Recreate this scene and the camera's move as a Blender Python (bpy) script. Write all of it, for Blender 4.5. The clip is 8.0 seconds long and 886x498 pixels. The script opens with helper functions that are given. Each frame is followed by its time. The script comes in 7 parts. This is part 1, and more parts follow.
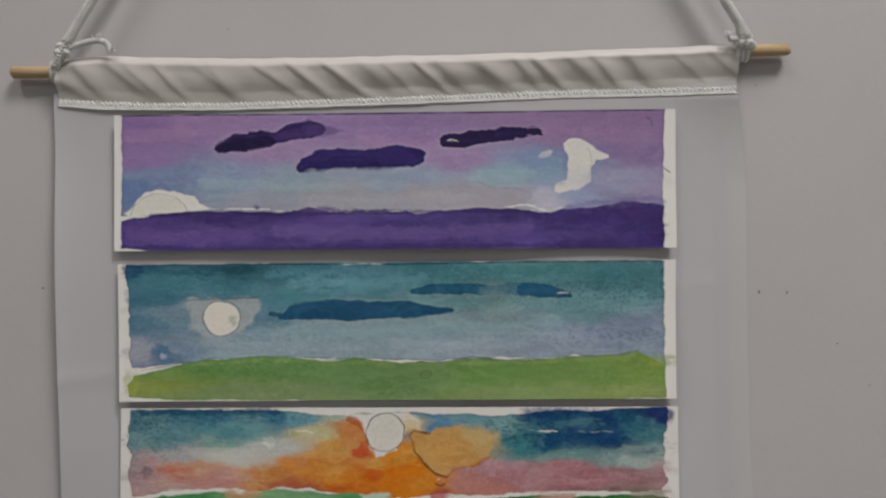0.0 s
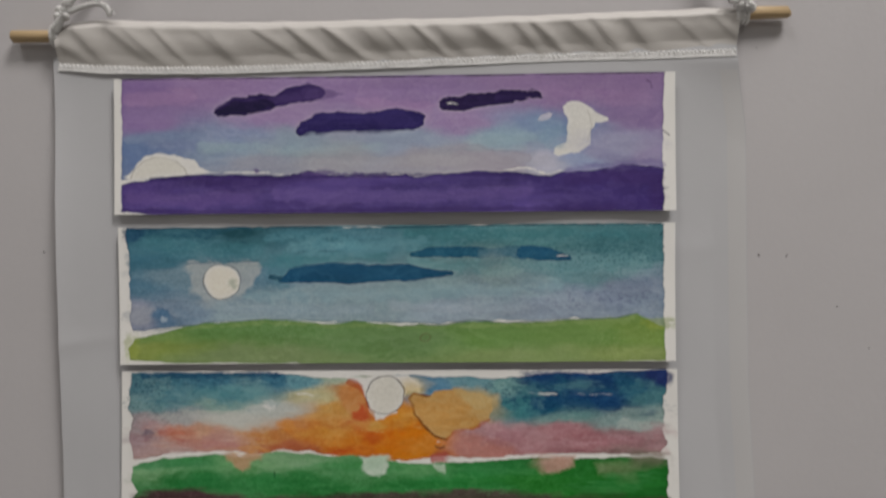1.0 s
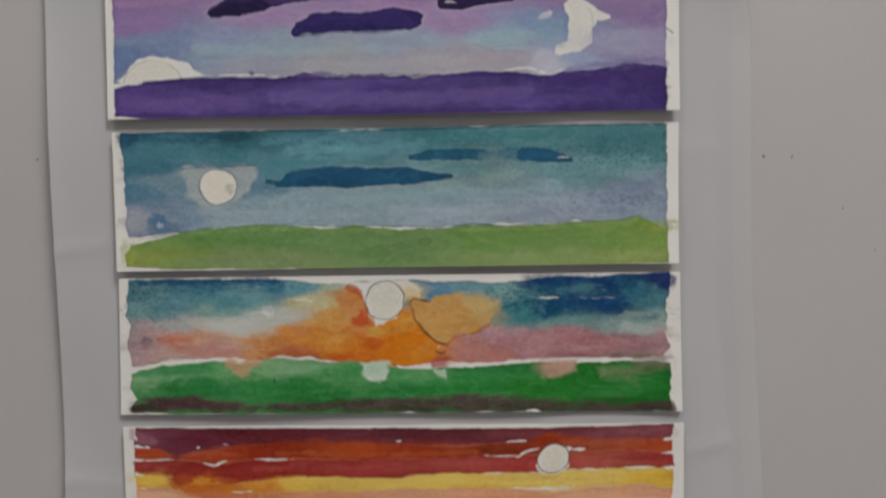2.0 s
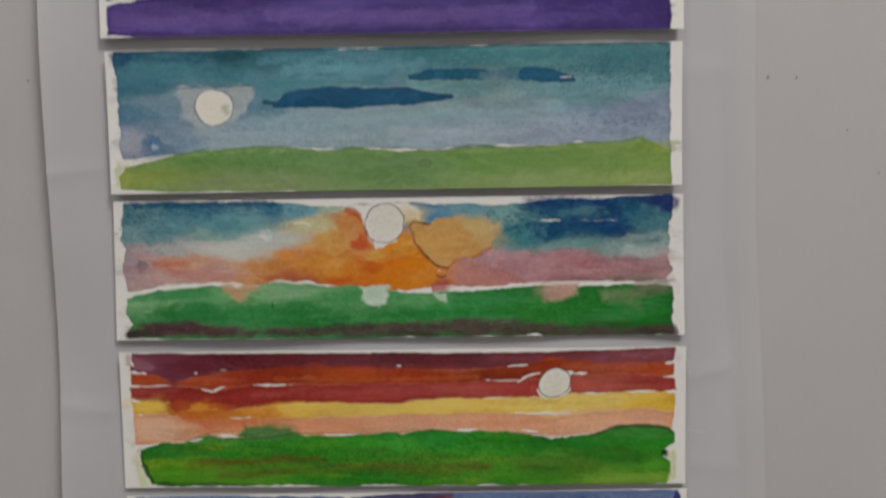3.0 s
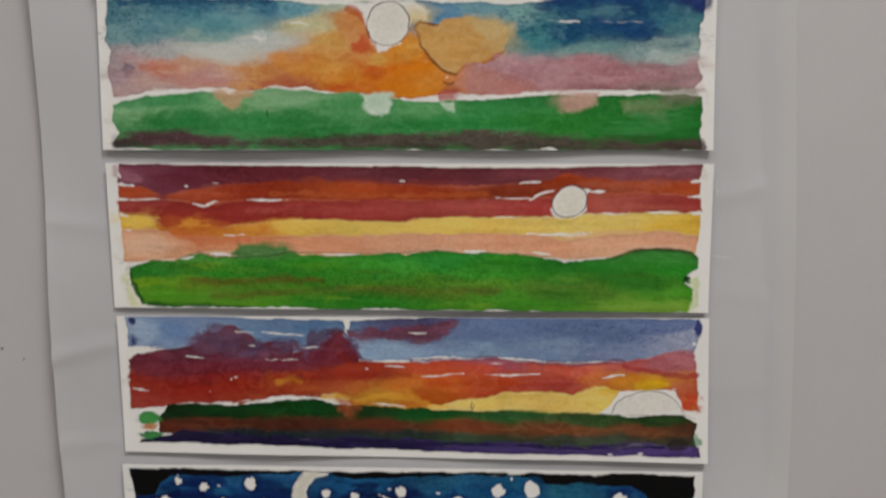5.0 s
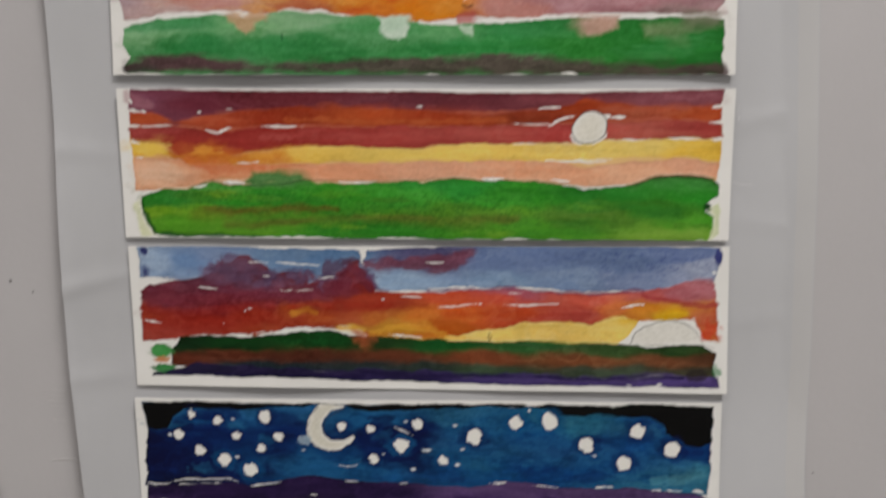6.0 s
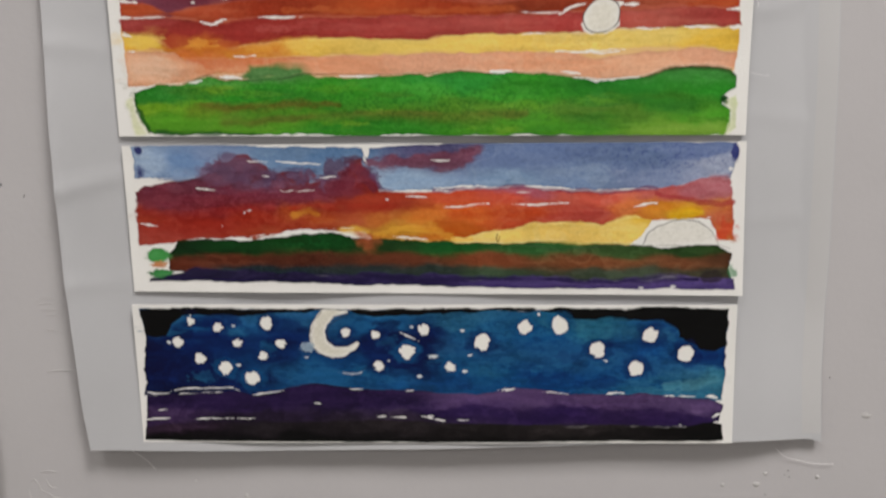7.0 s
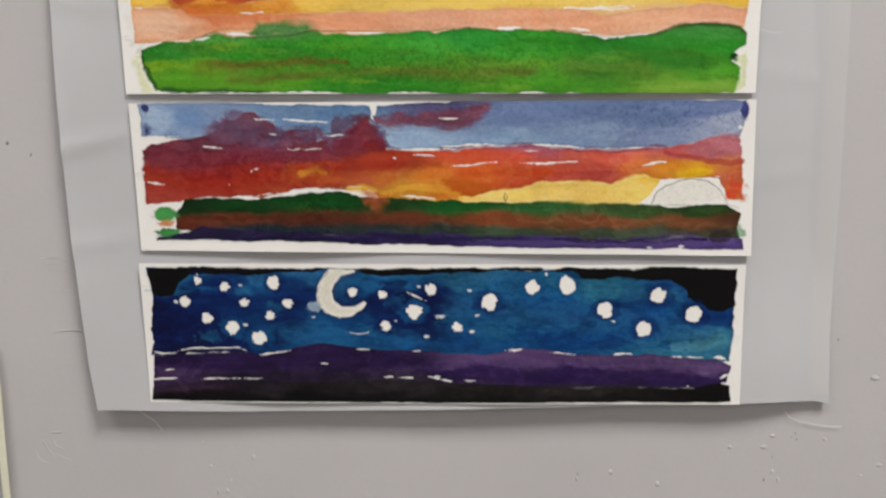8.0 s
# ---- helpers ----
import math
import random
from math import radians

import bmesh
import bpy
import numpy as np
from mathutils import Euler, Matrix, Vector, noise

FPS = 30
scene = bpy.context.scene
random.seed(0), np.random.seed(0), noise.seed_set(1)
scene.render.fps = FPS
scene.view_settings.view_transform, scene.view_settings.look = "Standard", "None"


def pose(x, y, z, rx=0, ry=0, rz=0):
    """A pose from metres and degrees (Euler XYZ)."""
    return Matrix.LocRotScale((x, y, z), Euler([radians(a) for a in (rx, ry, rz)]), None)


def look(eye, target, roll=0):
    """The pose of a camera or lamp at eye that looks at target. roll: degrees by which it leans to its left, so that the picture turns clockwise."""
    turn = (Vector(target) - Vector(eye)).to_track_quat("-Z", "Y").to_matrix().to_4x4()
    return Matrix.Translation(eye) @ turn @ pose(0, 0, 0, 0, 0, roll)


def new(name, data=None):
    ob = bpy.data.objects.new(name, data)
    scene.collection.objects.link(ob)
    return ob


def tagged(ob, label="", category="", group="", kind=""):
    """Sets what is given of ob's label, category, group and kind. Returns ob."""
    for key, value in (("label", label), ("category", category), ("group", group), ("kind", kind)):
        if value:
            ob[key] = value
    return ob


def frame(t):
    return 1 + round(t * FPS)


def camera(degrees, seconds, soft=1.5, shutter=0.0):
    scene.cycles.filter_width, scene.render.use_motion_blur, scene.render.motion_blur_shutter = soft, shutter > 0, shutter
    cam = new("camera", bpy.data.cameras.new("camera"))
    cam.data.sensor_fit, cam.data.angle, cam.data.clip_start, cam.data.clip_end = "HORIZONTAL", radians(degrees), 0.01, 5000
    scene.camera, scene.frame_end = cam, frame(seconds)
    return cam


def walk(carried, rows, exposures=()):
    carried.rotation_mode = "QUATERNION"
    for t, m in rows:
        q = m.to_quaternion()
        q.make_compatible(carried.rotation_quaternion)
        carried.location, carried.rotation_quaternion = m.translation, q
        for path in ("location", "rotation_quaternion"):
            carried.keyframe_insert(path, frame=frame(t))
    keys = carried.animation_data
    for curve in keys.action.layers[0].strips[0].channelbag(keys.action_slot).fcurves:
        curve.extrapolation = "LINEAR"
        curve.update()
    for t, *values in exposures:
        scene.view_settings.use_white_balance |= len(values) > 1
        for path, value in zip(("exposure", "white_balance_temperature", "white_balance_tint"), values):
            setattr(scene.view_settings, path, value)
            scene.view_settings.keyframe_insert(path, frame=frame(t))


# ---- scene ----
cam = camera(58.74, 8.0, soft=2.2, shutter=0.9)
PATH = [
    (0, (0.02186, -0.36090, 1.49755), (0.01439, 0.63903, 1.50637), 0.043),
    (0.5, (0.02439, -0.35918, 1.49133), (0.00929, 0.64067, 1.50014), -0.265),
    (1, (0.02318, -0.36121, 1.48376), (0.01252, 0.63873, 1.48423), -0.015),
    (1.5, (0.02282, -0.35863, 1.46524), (0.01387, 0.64125, 1.45248), -0.187),
    (1.7, (0.02559, -0.35732, 1.45924), (0.00883, 0.64232, 1.43809), -0.415),
    (2.8, (0.01863, -0.35499, 1.43098), (0.01767, 0.64373, 1.38042), -0.529),
    (3, (0.01983, -0.35286, 1.42461), (0.01722, 0.64566, 1.37035), -0.485),
    (3.5, (0.01805, -0.34519, 1.40986), (0.01353, 0.65224, 1.33842), -0.241),
    (4, (0.02238, -0.33750, 1.39173), (0.01449, 0.65803, 1.29762), -0.992),
    (4.5, (0.02159, -0.33284, 1.37666), (0.00717, 0.66146, 1.27103), -0.190),
    (4.7, (0.02680, -0.33210, 1.37115), (-0.00119, 0.66120, 1.25904), 0.033),
    (5.8, (0.02177, -0.33245, 1.34547), (-0.01368, 0.65829, 1.21445), 0.335),
    (6, (0.01566, -0.33103, 1.33849), (-0.00573, 0.65967, 1.20409), 0.262),
    (6.5, (0.00979, -0.32875, 1.32216), (-0.00754, 0.65946, 1.17004), 0.248),
    (7, (0.01263, -0.32401, 1.30659), (-0.00752, 0.66142, 1.13772), -0.103),
    (7.5, (0.00998, -0.32382, 1.29856), (-0.01307, 0.66131, 1.12828), -0.046),
    (8, (0.01109, -0.32544, 1.29290), (-0.01363, 0.65819, 1.11440), -0.006),
]
EXPOSURES = [(0.0, -0.06), (1.5, -0.02), (3.5, 0.12), (4.5, 0.22), (6.5, 0.48), (7.2, 0.66), (8.0, 0.76)]
walk(cam, [(t, look(eye, target, roll)) for t, eye, target, roll in PATH], EXPOSURES)

# ---- world and light ----
world = bpy.data.worlds.new("room_world")
scene.world = world
world.use_nodes = True
world.node_tree.nodes["Background"].inputs[0].default_value = (0.75, 0.8, 0.9, 1)
world.node_tree.nodes["Background"].inputs[1].default_value = 0.3

WALL_Y = 0.004          # front of the wall behind the hanging
CEILING_Z = 3.2


def area_lamp(name, place, size_x, size_y, watts, colour):
    data = bpy.data.lights.new(name, "AREA")
    data.shape, data.size, data.size_y, data.energy, data.color = "RECTANGLE", size_x, size_y, watts, colour
    ob = new(name, data)
    ob.location = place
    return ob


# two lamps over the hanging; the third, far back, is an added unseen fill
LAMP_AND_FILL_PLACES = ((-0.7, -1.0, 9.6), (0.7, -1.0, 35.5), (0.0, -3.2, 9))
for lamp_x, lamp_y, watts in LAMP_AND_FILL_PLACES:
    area_lamp("unseen_ceiling_lamp", (lamp_x, lamp_y, CEILING_Z - 0.05), 0.6, 0.6, watts, (1.0, 0.97, 0.935))


# ---- materials ----
def material(name):
    m = bpy.data.materials.new(name)
    m.use_nodes = True
    return m, m.node_tree, m.node_tree.nodes["Principled BSDF"]


def add(tree, kind, **values):
    n = tree.nodes.new(kind)
    for key, value in values.items():
        n.inputs[key.replace("_", " ")].default_value = value
    return n


def surface(name, dark, light, scale, roughness, bump_scale, bump, stretch=(1, 1, 1), sheen=0.0, fine=0.0, specular=0.4):
    """A two-scale material: slow stains between two colours, fine grain, and a bumped surface."""
    m, tree, out = material(name)
    place = tree.nodes.new("ShaderNodeTexCoord")
    mapping = add(tree, "ShaderNodeMapping", Scale=stretch)
    tree.links.new(place.outputs["Object"], mapping.inputs["Vector"])
    slow = add(tree, "ShaderNodeTexNoise", Scale=scale, Detail=5.0, Roughness=0.6)
    grain = add(tree, "ShaderNodeTexNoise", Scale=bump_scale, Detail=4.0, Roughness=0.65)
    for n in (slow, grain):
        tree.links.new(mapping.outputs["Vector"], n.inputs["Vector"])
    ramp = tree.nodes.new("ShaderNodeValToRGB")
    ramp.color_ramp.elements[0].position, ramp.color_ramp.elements[1].position = 0.3, 0.7
    ramp.color_ramp.elements[0].color, ramp.color_ramp.elements[1].color = (*dark, 1), (*light, 1)
    blend = tree.nodes.new("ShaderNodeMath")
    blend.operation = "MULTIPLY_ADD"
    blend.inputs[1].default_value = fine
    tree.links.new(grain.outputs["Fac"], blend.inputs[0])
    tree.links.new(slow.outputs["Fac"], blend.inputs[2])
    tree.links.new(blend.outputs[0], ramp.inputs["Fac"])
    tree.links.new(ramp.outputs["Color"], out.inputs["Base Color"])
    relief = add(tree, "ShaderNodeBump", Strength=bump, Distance=0.001)
    tree.links.new(grain.outputs["Fac"], relief.inputs["Height"])
    tree.links.new(relief.outputs["Normal"], out.inputs["Normal"])
    out.inputs["Roughness"].default_value = roughness
    out.inputs["Specular IOR Level"].default_value = specular
    out.inputs["Sheen Weight"].default_value = sheen
    return m


def woven(name, colour, roughness, sheen, specular):
    """Satin: fine crossing threads as relief and a slow change of tone."""
    m, tree, out = material(name)
    place = tree.nodes.new("ShaderNodeTexCoord")
    waves = []
    for axis in ("X", "Z"):
        w = add(tree, "ShaderNodeTexWave", Scale=420.0, Distortion=1.5, Detail=1.0)
        w.bands_direction = axis
        tree.links.new(place.outputs["Object"], w.inputs["Vector"])
        waves.append(w)
    both = tree.nodes.new("ShaderNodeMath")
    both.operation = "ADD"
    for i, w in enumerate(waves):
        tree.links.new(w.outputs["Fac"], both.inputs[i])
    relief = add(tree, "ShaderNodeBump", Strength=0.12, Distance=0.0003)
    tree.links.new(both.outputs[0], relief.inputs["Height"])
    slow = add(tree, "ShaderNodeTexNoise", Scale=14.0, Detail=4.0)
    tree.links.new(place.outputs["Object"], slow.inputs["Vector"])
    ramp = tree.nodes.new("ShaderNodeValToRGB")
    ramp.color_ramp.elements[0].position, ramp.color_ramp.elements[1].position = 0.25, 0.75
    ramp.color_ramp.elements[0].color = (*[c * 0.94 for c in colour], 1)
    ramp.color_ramp.elements[1].color = (*colour, 1)
    tree.links.new(slow.outputs["Fac"], ramp.inputs["Fac"])
    tree.links.new(ramp.outputs["Color"], out.inputs["Base Color"])
    tree.links.new(relief.outputs["Normal"], out.inputs["Normal"])
    out.inputs["Roughness"].default_value = roughness
    out.inputs["Sheen Weight"].default_value = sheen
    out.inputs["Specular IOR Level"].default_value = specular
    return m


def painted(name):
    """Watercolour on cold-pressed paper: the brushed colours, pigment settling in the grain, paper tooth."""
    m, tree, out = material(name)
    brushed = tree.nodes.new("ShaderNodeAttribute")
    brushed.attribute_name = "paint"
    place = tree.nodes.new("ShaderNodeTexCoord")
    tooth = add(tree, "ShaderNodeTexNoise", Scale=1100.0, Detail=3.0, Roughness=0.6)
    tree.links.new(place.outputs["Object"], tooth.inputs["Vector"])
    settle = tree.nodes.new("ShaderNodeMapRange")
    settle.inputs["From Min"].default_value, settle.inputs["From Max"].default_value = 0.3, 0.7
    settle.inputs["To Min"].default_value, settle.inputs["To Max"].default_value = 0.972, 1.022
    tree.links.new(tooth.outputs["Fac"], settle.inputs["Value"])
    scale = tree.nodes.new("ShaderNodeVectorMath")
    scale.operation = "SCALE"
    tree.links.new(brushed.outputs["Color"], scale.inputs[0])
    tree.links.new(settle.outputs["Result"], scale.inputs["Scale"])
    tree.links.new(scale.outputs["Vector"], out.inputs["Base Color"])
    relief = add(tree, "ShaderNodeBump", Strength=0.07, Distance=0.0002)
    tree.links.new(tooth.outputs["Fac"], relief.inputs["Height"])
    tree.links.new(relief.outputs["Normal"], out.inputs["Normal"])
    out.inputs["Roughness"].default_value = 0.8
    out.inputs["Specular IOR Level"].default_value = 0.12
    return m


WALL_PAINT = surface("wall_paint", (0.418, 0.400, 0.410), (0.452, 0.434, 0.444), 6.0, 0.55, 300.0, 0.10, fine=0.12)
ROOM_PAINT = surface("room_paint", (0.60, 0.59, 0.57), (0.66, 0.65, 0.63), 2.0, 0.7, 200.0, 0.1)
FLOOR_VINYL = surface("floor_vinyl", (0.26, 0.25, 0.24), (0.36, 0.35, 0.33), 5.0, 0.4, 160.0, 0.1, fine=0.3)
SATIN = woven("white_satin", (0.451, 0.450, 0.468), 0.42, 0.15, 0.5)
SLEEVE_SATIN = woven("sleeve_satin", (0.545, 0.517, 0.495), 0.5, 0.2, 0.4)
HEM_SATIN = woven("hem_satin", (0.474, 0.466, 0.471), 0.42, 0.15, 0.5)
THREAD = surface("white_thread", (0.74, 0.73, 0.72), (0.86, 0.85, 0.84), 300.0, 0.45, 2500.0, 0.4)
EDGE_CLOTH = surface("overlocked_edge", (0.50, 0.49, 0.485), (0.66, 0.65, 0.645), 260.0, 0.6, 1800.0, 0.5, fine=0.3)
CORD = surface("cord_fibre", (0.62, 0.61, 0.60), (0.80, 0.79, 0.78), 250.0, 0.32, 3000.0, 0.5, specular=0.7)
PINE = surface("dowel_wood", (0.27, 0.175, 0.085), (0.42, 0.30, 0.165), 60.0, 0.55, 420.0, 0.35, stretch=(0.12, 1, 1), fine=0.5)
CARD = surface("watercolour_paper", (0.71, 0.695, 0.672), (0.755, 0.74, 0.718), 30.0, 0.8, 1100.0, 0.25)
PAINT = painted("watercolour_paint")
SPECK_DARK = surface("speck_dark", (0.10, 0.09, 0.09), (0.22, 0.21, 0.21), 400.0, 0.8, 900.0, 0.4)
CHIP = surface("raised_paint", (0.43, 0.415, 0.415), (0.48, 0.465, 0.462), 400.0, 0.5, 900.0, 0.5)
CREAM = surface("cream_paper", (0.58, 0.57, 0.44), (0.66, 0.65, 0.52), 30.0, 0.75, 700.0, 0.2)
GREY_CARD = surface("grey_card", (0.22, 0.22, 0.23), (0.30, 0.30, 0.31), 40.0, 0.7, 700.0, 0.2)
STEEL = surface("steel", (0.45, 0.45, 0.46), (0.6, 0.6, 0.6), 80.0, 0.35, 600.0, 0.1)
STEEL.node_tree.nodes["Principled BSDF"].inputs["Metallic"].default_value = 1.0
LAMP_WHITE = surface("lamp_white", (0.75, 0.75, 0.74), (0.8, 0.8, 0.79), 10.0, 0.5, 100.0, 0.05)
GLOW, glow_tree, glow_out = material("lamp_diffuser")
glow_out.inputs["Emission Color"].default_value = (1.0, 0.965, 0.92, 1)
glow_out.inputs["Emission Strength"].default_value = 2.0


# ---- mesh helpers ----
def mesh_object(name, verts, faces, mat, parent=None, label="", smooth=True):
    data = bpy.data.meshes.new(name)
    data.from_pydata(verts, [], faces)
    data.materials.append(mat)
    data.polygons.foreach_set("use_smooth", [smooth] * len(data.polygons))
    data.update()
    ob = new(name, data)
    ob.parent = parent
    return tagged(ob, label) if label else ob


def part(name, bm, mat, parent, label="", smooth=False):
    data = bpy.data.meshes.new(name)
    bm.to_mesh(data)
    bm.free()
    data.materials.append(mat)
    data.polygons.foreach_set("use_smooth", [smooth] * len(data.polygons))
    ob = new(name, data)
    ob.parent = parent
    return tagged(ob, label) if label else ob


def box(x0, x1, y0, y1, z0, z1, bevel=0.0):
    bm = bmesh.new()
    bmesh.ops.create_cube(bm, size=1)
    bmesh.ops.transform(bm, verts=bm.verts, matrix=Matrix.LocRotScale(
        ((x0 + x1) / 2, (y0 + y1) / 2, (z0 + z1) / 2), None, (x1 - x0, y1 - y0, z1 - z0)))
    if bevel:
        bmesh.ops.bevel(bm, geom=bm.edges, offset=bevel, segments=2, affect="EDGES")
    return bm


def grid_faces(nu, nv, wrap=False):
    return [(j * nu + i, j * nu + (i + 1) % nu, (j + 1) * nu + (i + 1) % nu, (j + 1) * nu + i)
            for j in range(nv - 1) for i in range(nu if wrap else nu - 1)]


def sweep(path, radius, sides=8, squash=None):
    """Vertices and faces of a tube along a path; the radius may be a list. Its ends are closed."""
    verts, n = [], len(path)
    for k, p in enumerate(path):
        p = Vector(p)
        ahead = (Vector(path[min(k + 1, n - 1)]) - Vector(path[max(k - 1, 0)])).normalized()
        side = ahead.cross(Vector((0, 1, 0)))
        side = (side if side.length > 1e-3 else ahead.cross(Vector((1, 0, 0)))).normalized()
        up = side.cross(ahead)
        r = radius[k] if isinstance(radius, (list, tuple)) else radius
        for s in range(sides):
            a = 2 * math.pi * s / sides
            verts.append(p + side * (r * math.cos(a)) + up * (r * math.sin(a)))
    faces = grid_faces(sides, n, wrap=True)
    faces += [tuple(reversed(range(sides))), tuple(range((n - 1) * sides, n * sides))]
    return verts, faces


def merge(*pieces):
    verts, faces = [], []
    for v, f in pieces:
        base = len(verts)
        verts += v
        faces += [tuple(i + base for i in face) for face in f]
    return verts, faces


def along(points, x):
    return float(np.interp(x, [p[0] for p in points], [p[1] for p in points]))


def glide(points, n):
    """n points along a smooth curve through the given points (Catmull-Rom)."""
    ps = [Vector(p) for p in points]
    ps = [2 * ps[0] - ps[1]] + ps + [2 * ps[-1] - ps[-2]]
    out = []
    for k in range(n):
        u = k / (n - 1) * (len(ps) - 3)
        i = min(int(u), len(ps) - 4)
        t = u - i
        a, b, c, d = ps[i:i + 4]
        out.append(0.5 * ((2 * b) + (c - a) * t + (2 * a - 5 * b + 4 * c - d) * t * t + (3 * b - a - 3 * c + d) * t ** 3))
    return out


# ---- the room ----
def wall(name, x0, x1, y0, y1, z0, z1, mat):
    return tagged(part(name, box(x0, x1, y0, y1, z0, z1), mat, None), kind="structure")


wall_north = wall("wall_north", -2.5, 2.5, WALL_Y, WALL_Y + 0.12, 0, CEILING_Z, WALL_PAINT)
tagged(wall_north, "pale grey painted wall with small dents and specks", "wall")
tagged(wall("wall_south", -2.5, 2.5, -4.62, -4.5, 0, CEILING_Z, ROOM_PAINT), "plain off-white painted wall behind the camera", "wall")
tagged(wall("wall_west", -2.62, -2.5, -4.5, WALL_Y, 0, CEILING_Z, ROOM_PAINT), "plain off-white painted side wall", "wall")
tagged(wall("wall_east", 2.5, 2.62, -4.5, WALL_Y, 0, CEILING_Z, ROOM_PAINT), "plain off-white painted side wall", "wall")
tagged(wall("floor", -2.62, 2.62, -4.62, WALL_Y + 0.12, -0.1, 0, FLOOR_VINYL), "mottled grey vinyl floor of the room", "floor")
tagged(wall("ceiling", -2.62, 2.62, -4.62, WALL_Y + 0.12, CEILING_Z, CEILING_Z + 0.1, ROOM_PAINT), "plain white ceiling, two light panels and one added fill panel", "ceiling")


def ceiling_light(x, y):
    lamp = new("ceiling_light")
    lamp.location = (x, y, CEILING_Z)
    tagged(lamp, "white square ceiling light panel with a diffuser, out of view", "ceiling light", "ceiling lights")
    for name, b in (("frame", (-0.34, 0.34, -0.34, -0.3)), ("frame", (-0.34, 0.34, 0.3, 0.34)),
                    ("frame", (-0.34, -0.3, -0.3, 0.3)), ("frame", (0.3, 0.34, -0.3, 0.3))):
        part(name, box(*b, -0.045, 0, 0.003), LAMP_WHITE, lamp)
    part("diffuser", box(-0.3, 0.3, -0.3, 0.3, -0.04, -0.001), GLOW, lamp, "glowing white diffuser")
    return lamp


# the third panel only houses the added fill
for lamp_x, lamp_y, watts in LAMP_AND_FILL_PLACES:
    ceiling_light(lamp_x, lamp_y)


# ---- the wall hanging ----
FABRIC_Y = 0.0005
LEFT_EDGE = sorted((z, x) for x, z in [(-0.1601, 1.5687), (-0.1591, 1.5374), (-0.1578, 1.4853), (-0.1559, 1.4073), (-0.1545, 1.3351), (-0.1546, 1.3017), (-0.1538, 1.2430), (-0.1505, 1.1805), (-0.1482, 1.1615)])
RIGHT_EDGE = sorted((z, x) for x, z in [(0.1536, 1.5737), (0.1551, 1.5633), (0.1590, 1.5399), (0.1598, 1.4597), (0.1604, 1.4194), (0.1657, 1.3233), (0.1679, 1.2442), (0.1680, 1.1957), (0.1699, 1.1633)])
BOTTOM_EDGE = [(-0.1464, 1.1619), (-0.0866, 1.1617), (-0.0176, 1.1632), (0.0555, 1.1654), (0.1288, 1.1677), (0.1536, 1.1679), (0.1681, 1.1648)]
SEAM = [(-0.1601, 1.5684), (-0.1201, 1.5666), (-0.0809, 1.5666), (-0.0027, 1.5691), (0.0752, 1.5722), (0.1140, 1.5729), (0.1536, 1.5742)]

hanging = new("wall_hanging")
hanging.location = (0, 0, 1.16)
tagged(hanging, "white satin wall hanging with stitched rod sleeve on grey wall", "wall hanging")


def local(verts):
    return [Vector(v) - Vector((0, 0, 1.16)) for v in verts]


def fabric_depth(x, z, x0, x1):
    """How far the cloth stands out: lifted at its free left edge, laid back at its foot and right edge."""
    left = math.exp(-(x - x0) / 0.009)
    right = math.exp(-((x1 - x) / 0.026) ** 2)
    low = max(0.0, 1 - (z - 1.165) / 0.10)
    y = FABRIC_Y - 0.0034 * left * (0.6 + 0.4 * math.sin(z * 31)) - 0.0026 * low ** 2
    y += 0.0044 * right * (1 - 0.3 * low) * (1 - math.exp(-max(0.0, 1.574 - z) / 0.035))
    y += 0.00035 * math.sin(x * 47 + z * 9) + 0.00022 * math.sin(x * 21 - z * 63 + 1.3)
    y += 0.0009 * noise.noise(Vector((x * 26, z * 17, 3.1))) * min(1, max(left, right) * 2 + 0.35)
    # soft creases across the side margins
    for zc, slope, depth in ((1.275, 0.25, 0.0007), (1.335, -0.1, 0.0004), (1.235, 0.1, 0.0004), (1.44, 0.15, 0.0004)):
        d = (z - zc - slope * (x - x0)) / 0.004
        y -= depth * math.exp(-d * d) * (math.exp(-(x - x0) / 0.05) + 0.8 * math.exp(-(x1 - x) / 0.05))
    for xc, depth in ((-0.085, 0.0003), (0.012, 0.0004), (0.040, 0.0003), (0.098, 0.0005), (0.118, 0.0004)):
        d = (x - xc - 0.7 * (1.57 - z)) / 0.0035
        y -= depth * math.exp(-d * d) * math.exp(-max(0.0, 1.572 - z) / 0.012)
    near = math.exp(-max(0.0, 1.570 - z) / 0.006)              # held flat and forward by the seam
    y = y * (1 - near) - 0.0004 * near
    return min(y, 0.00376)


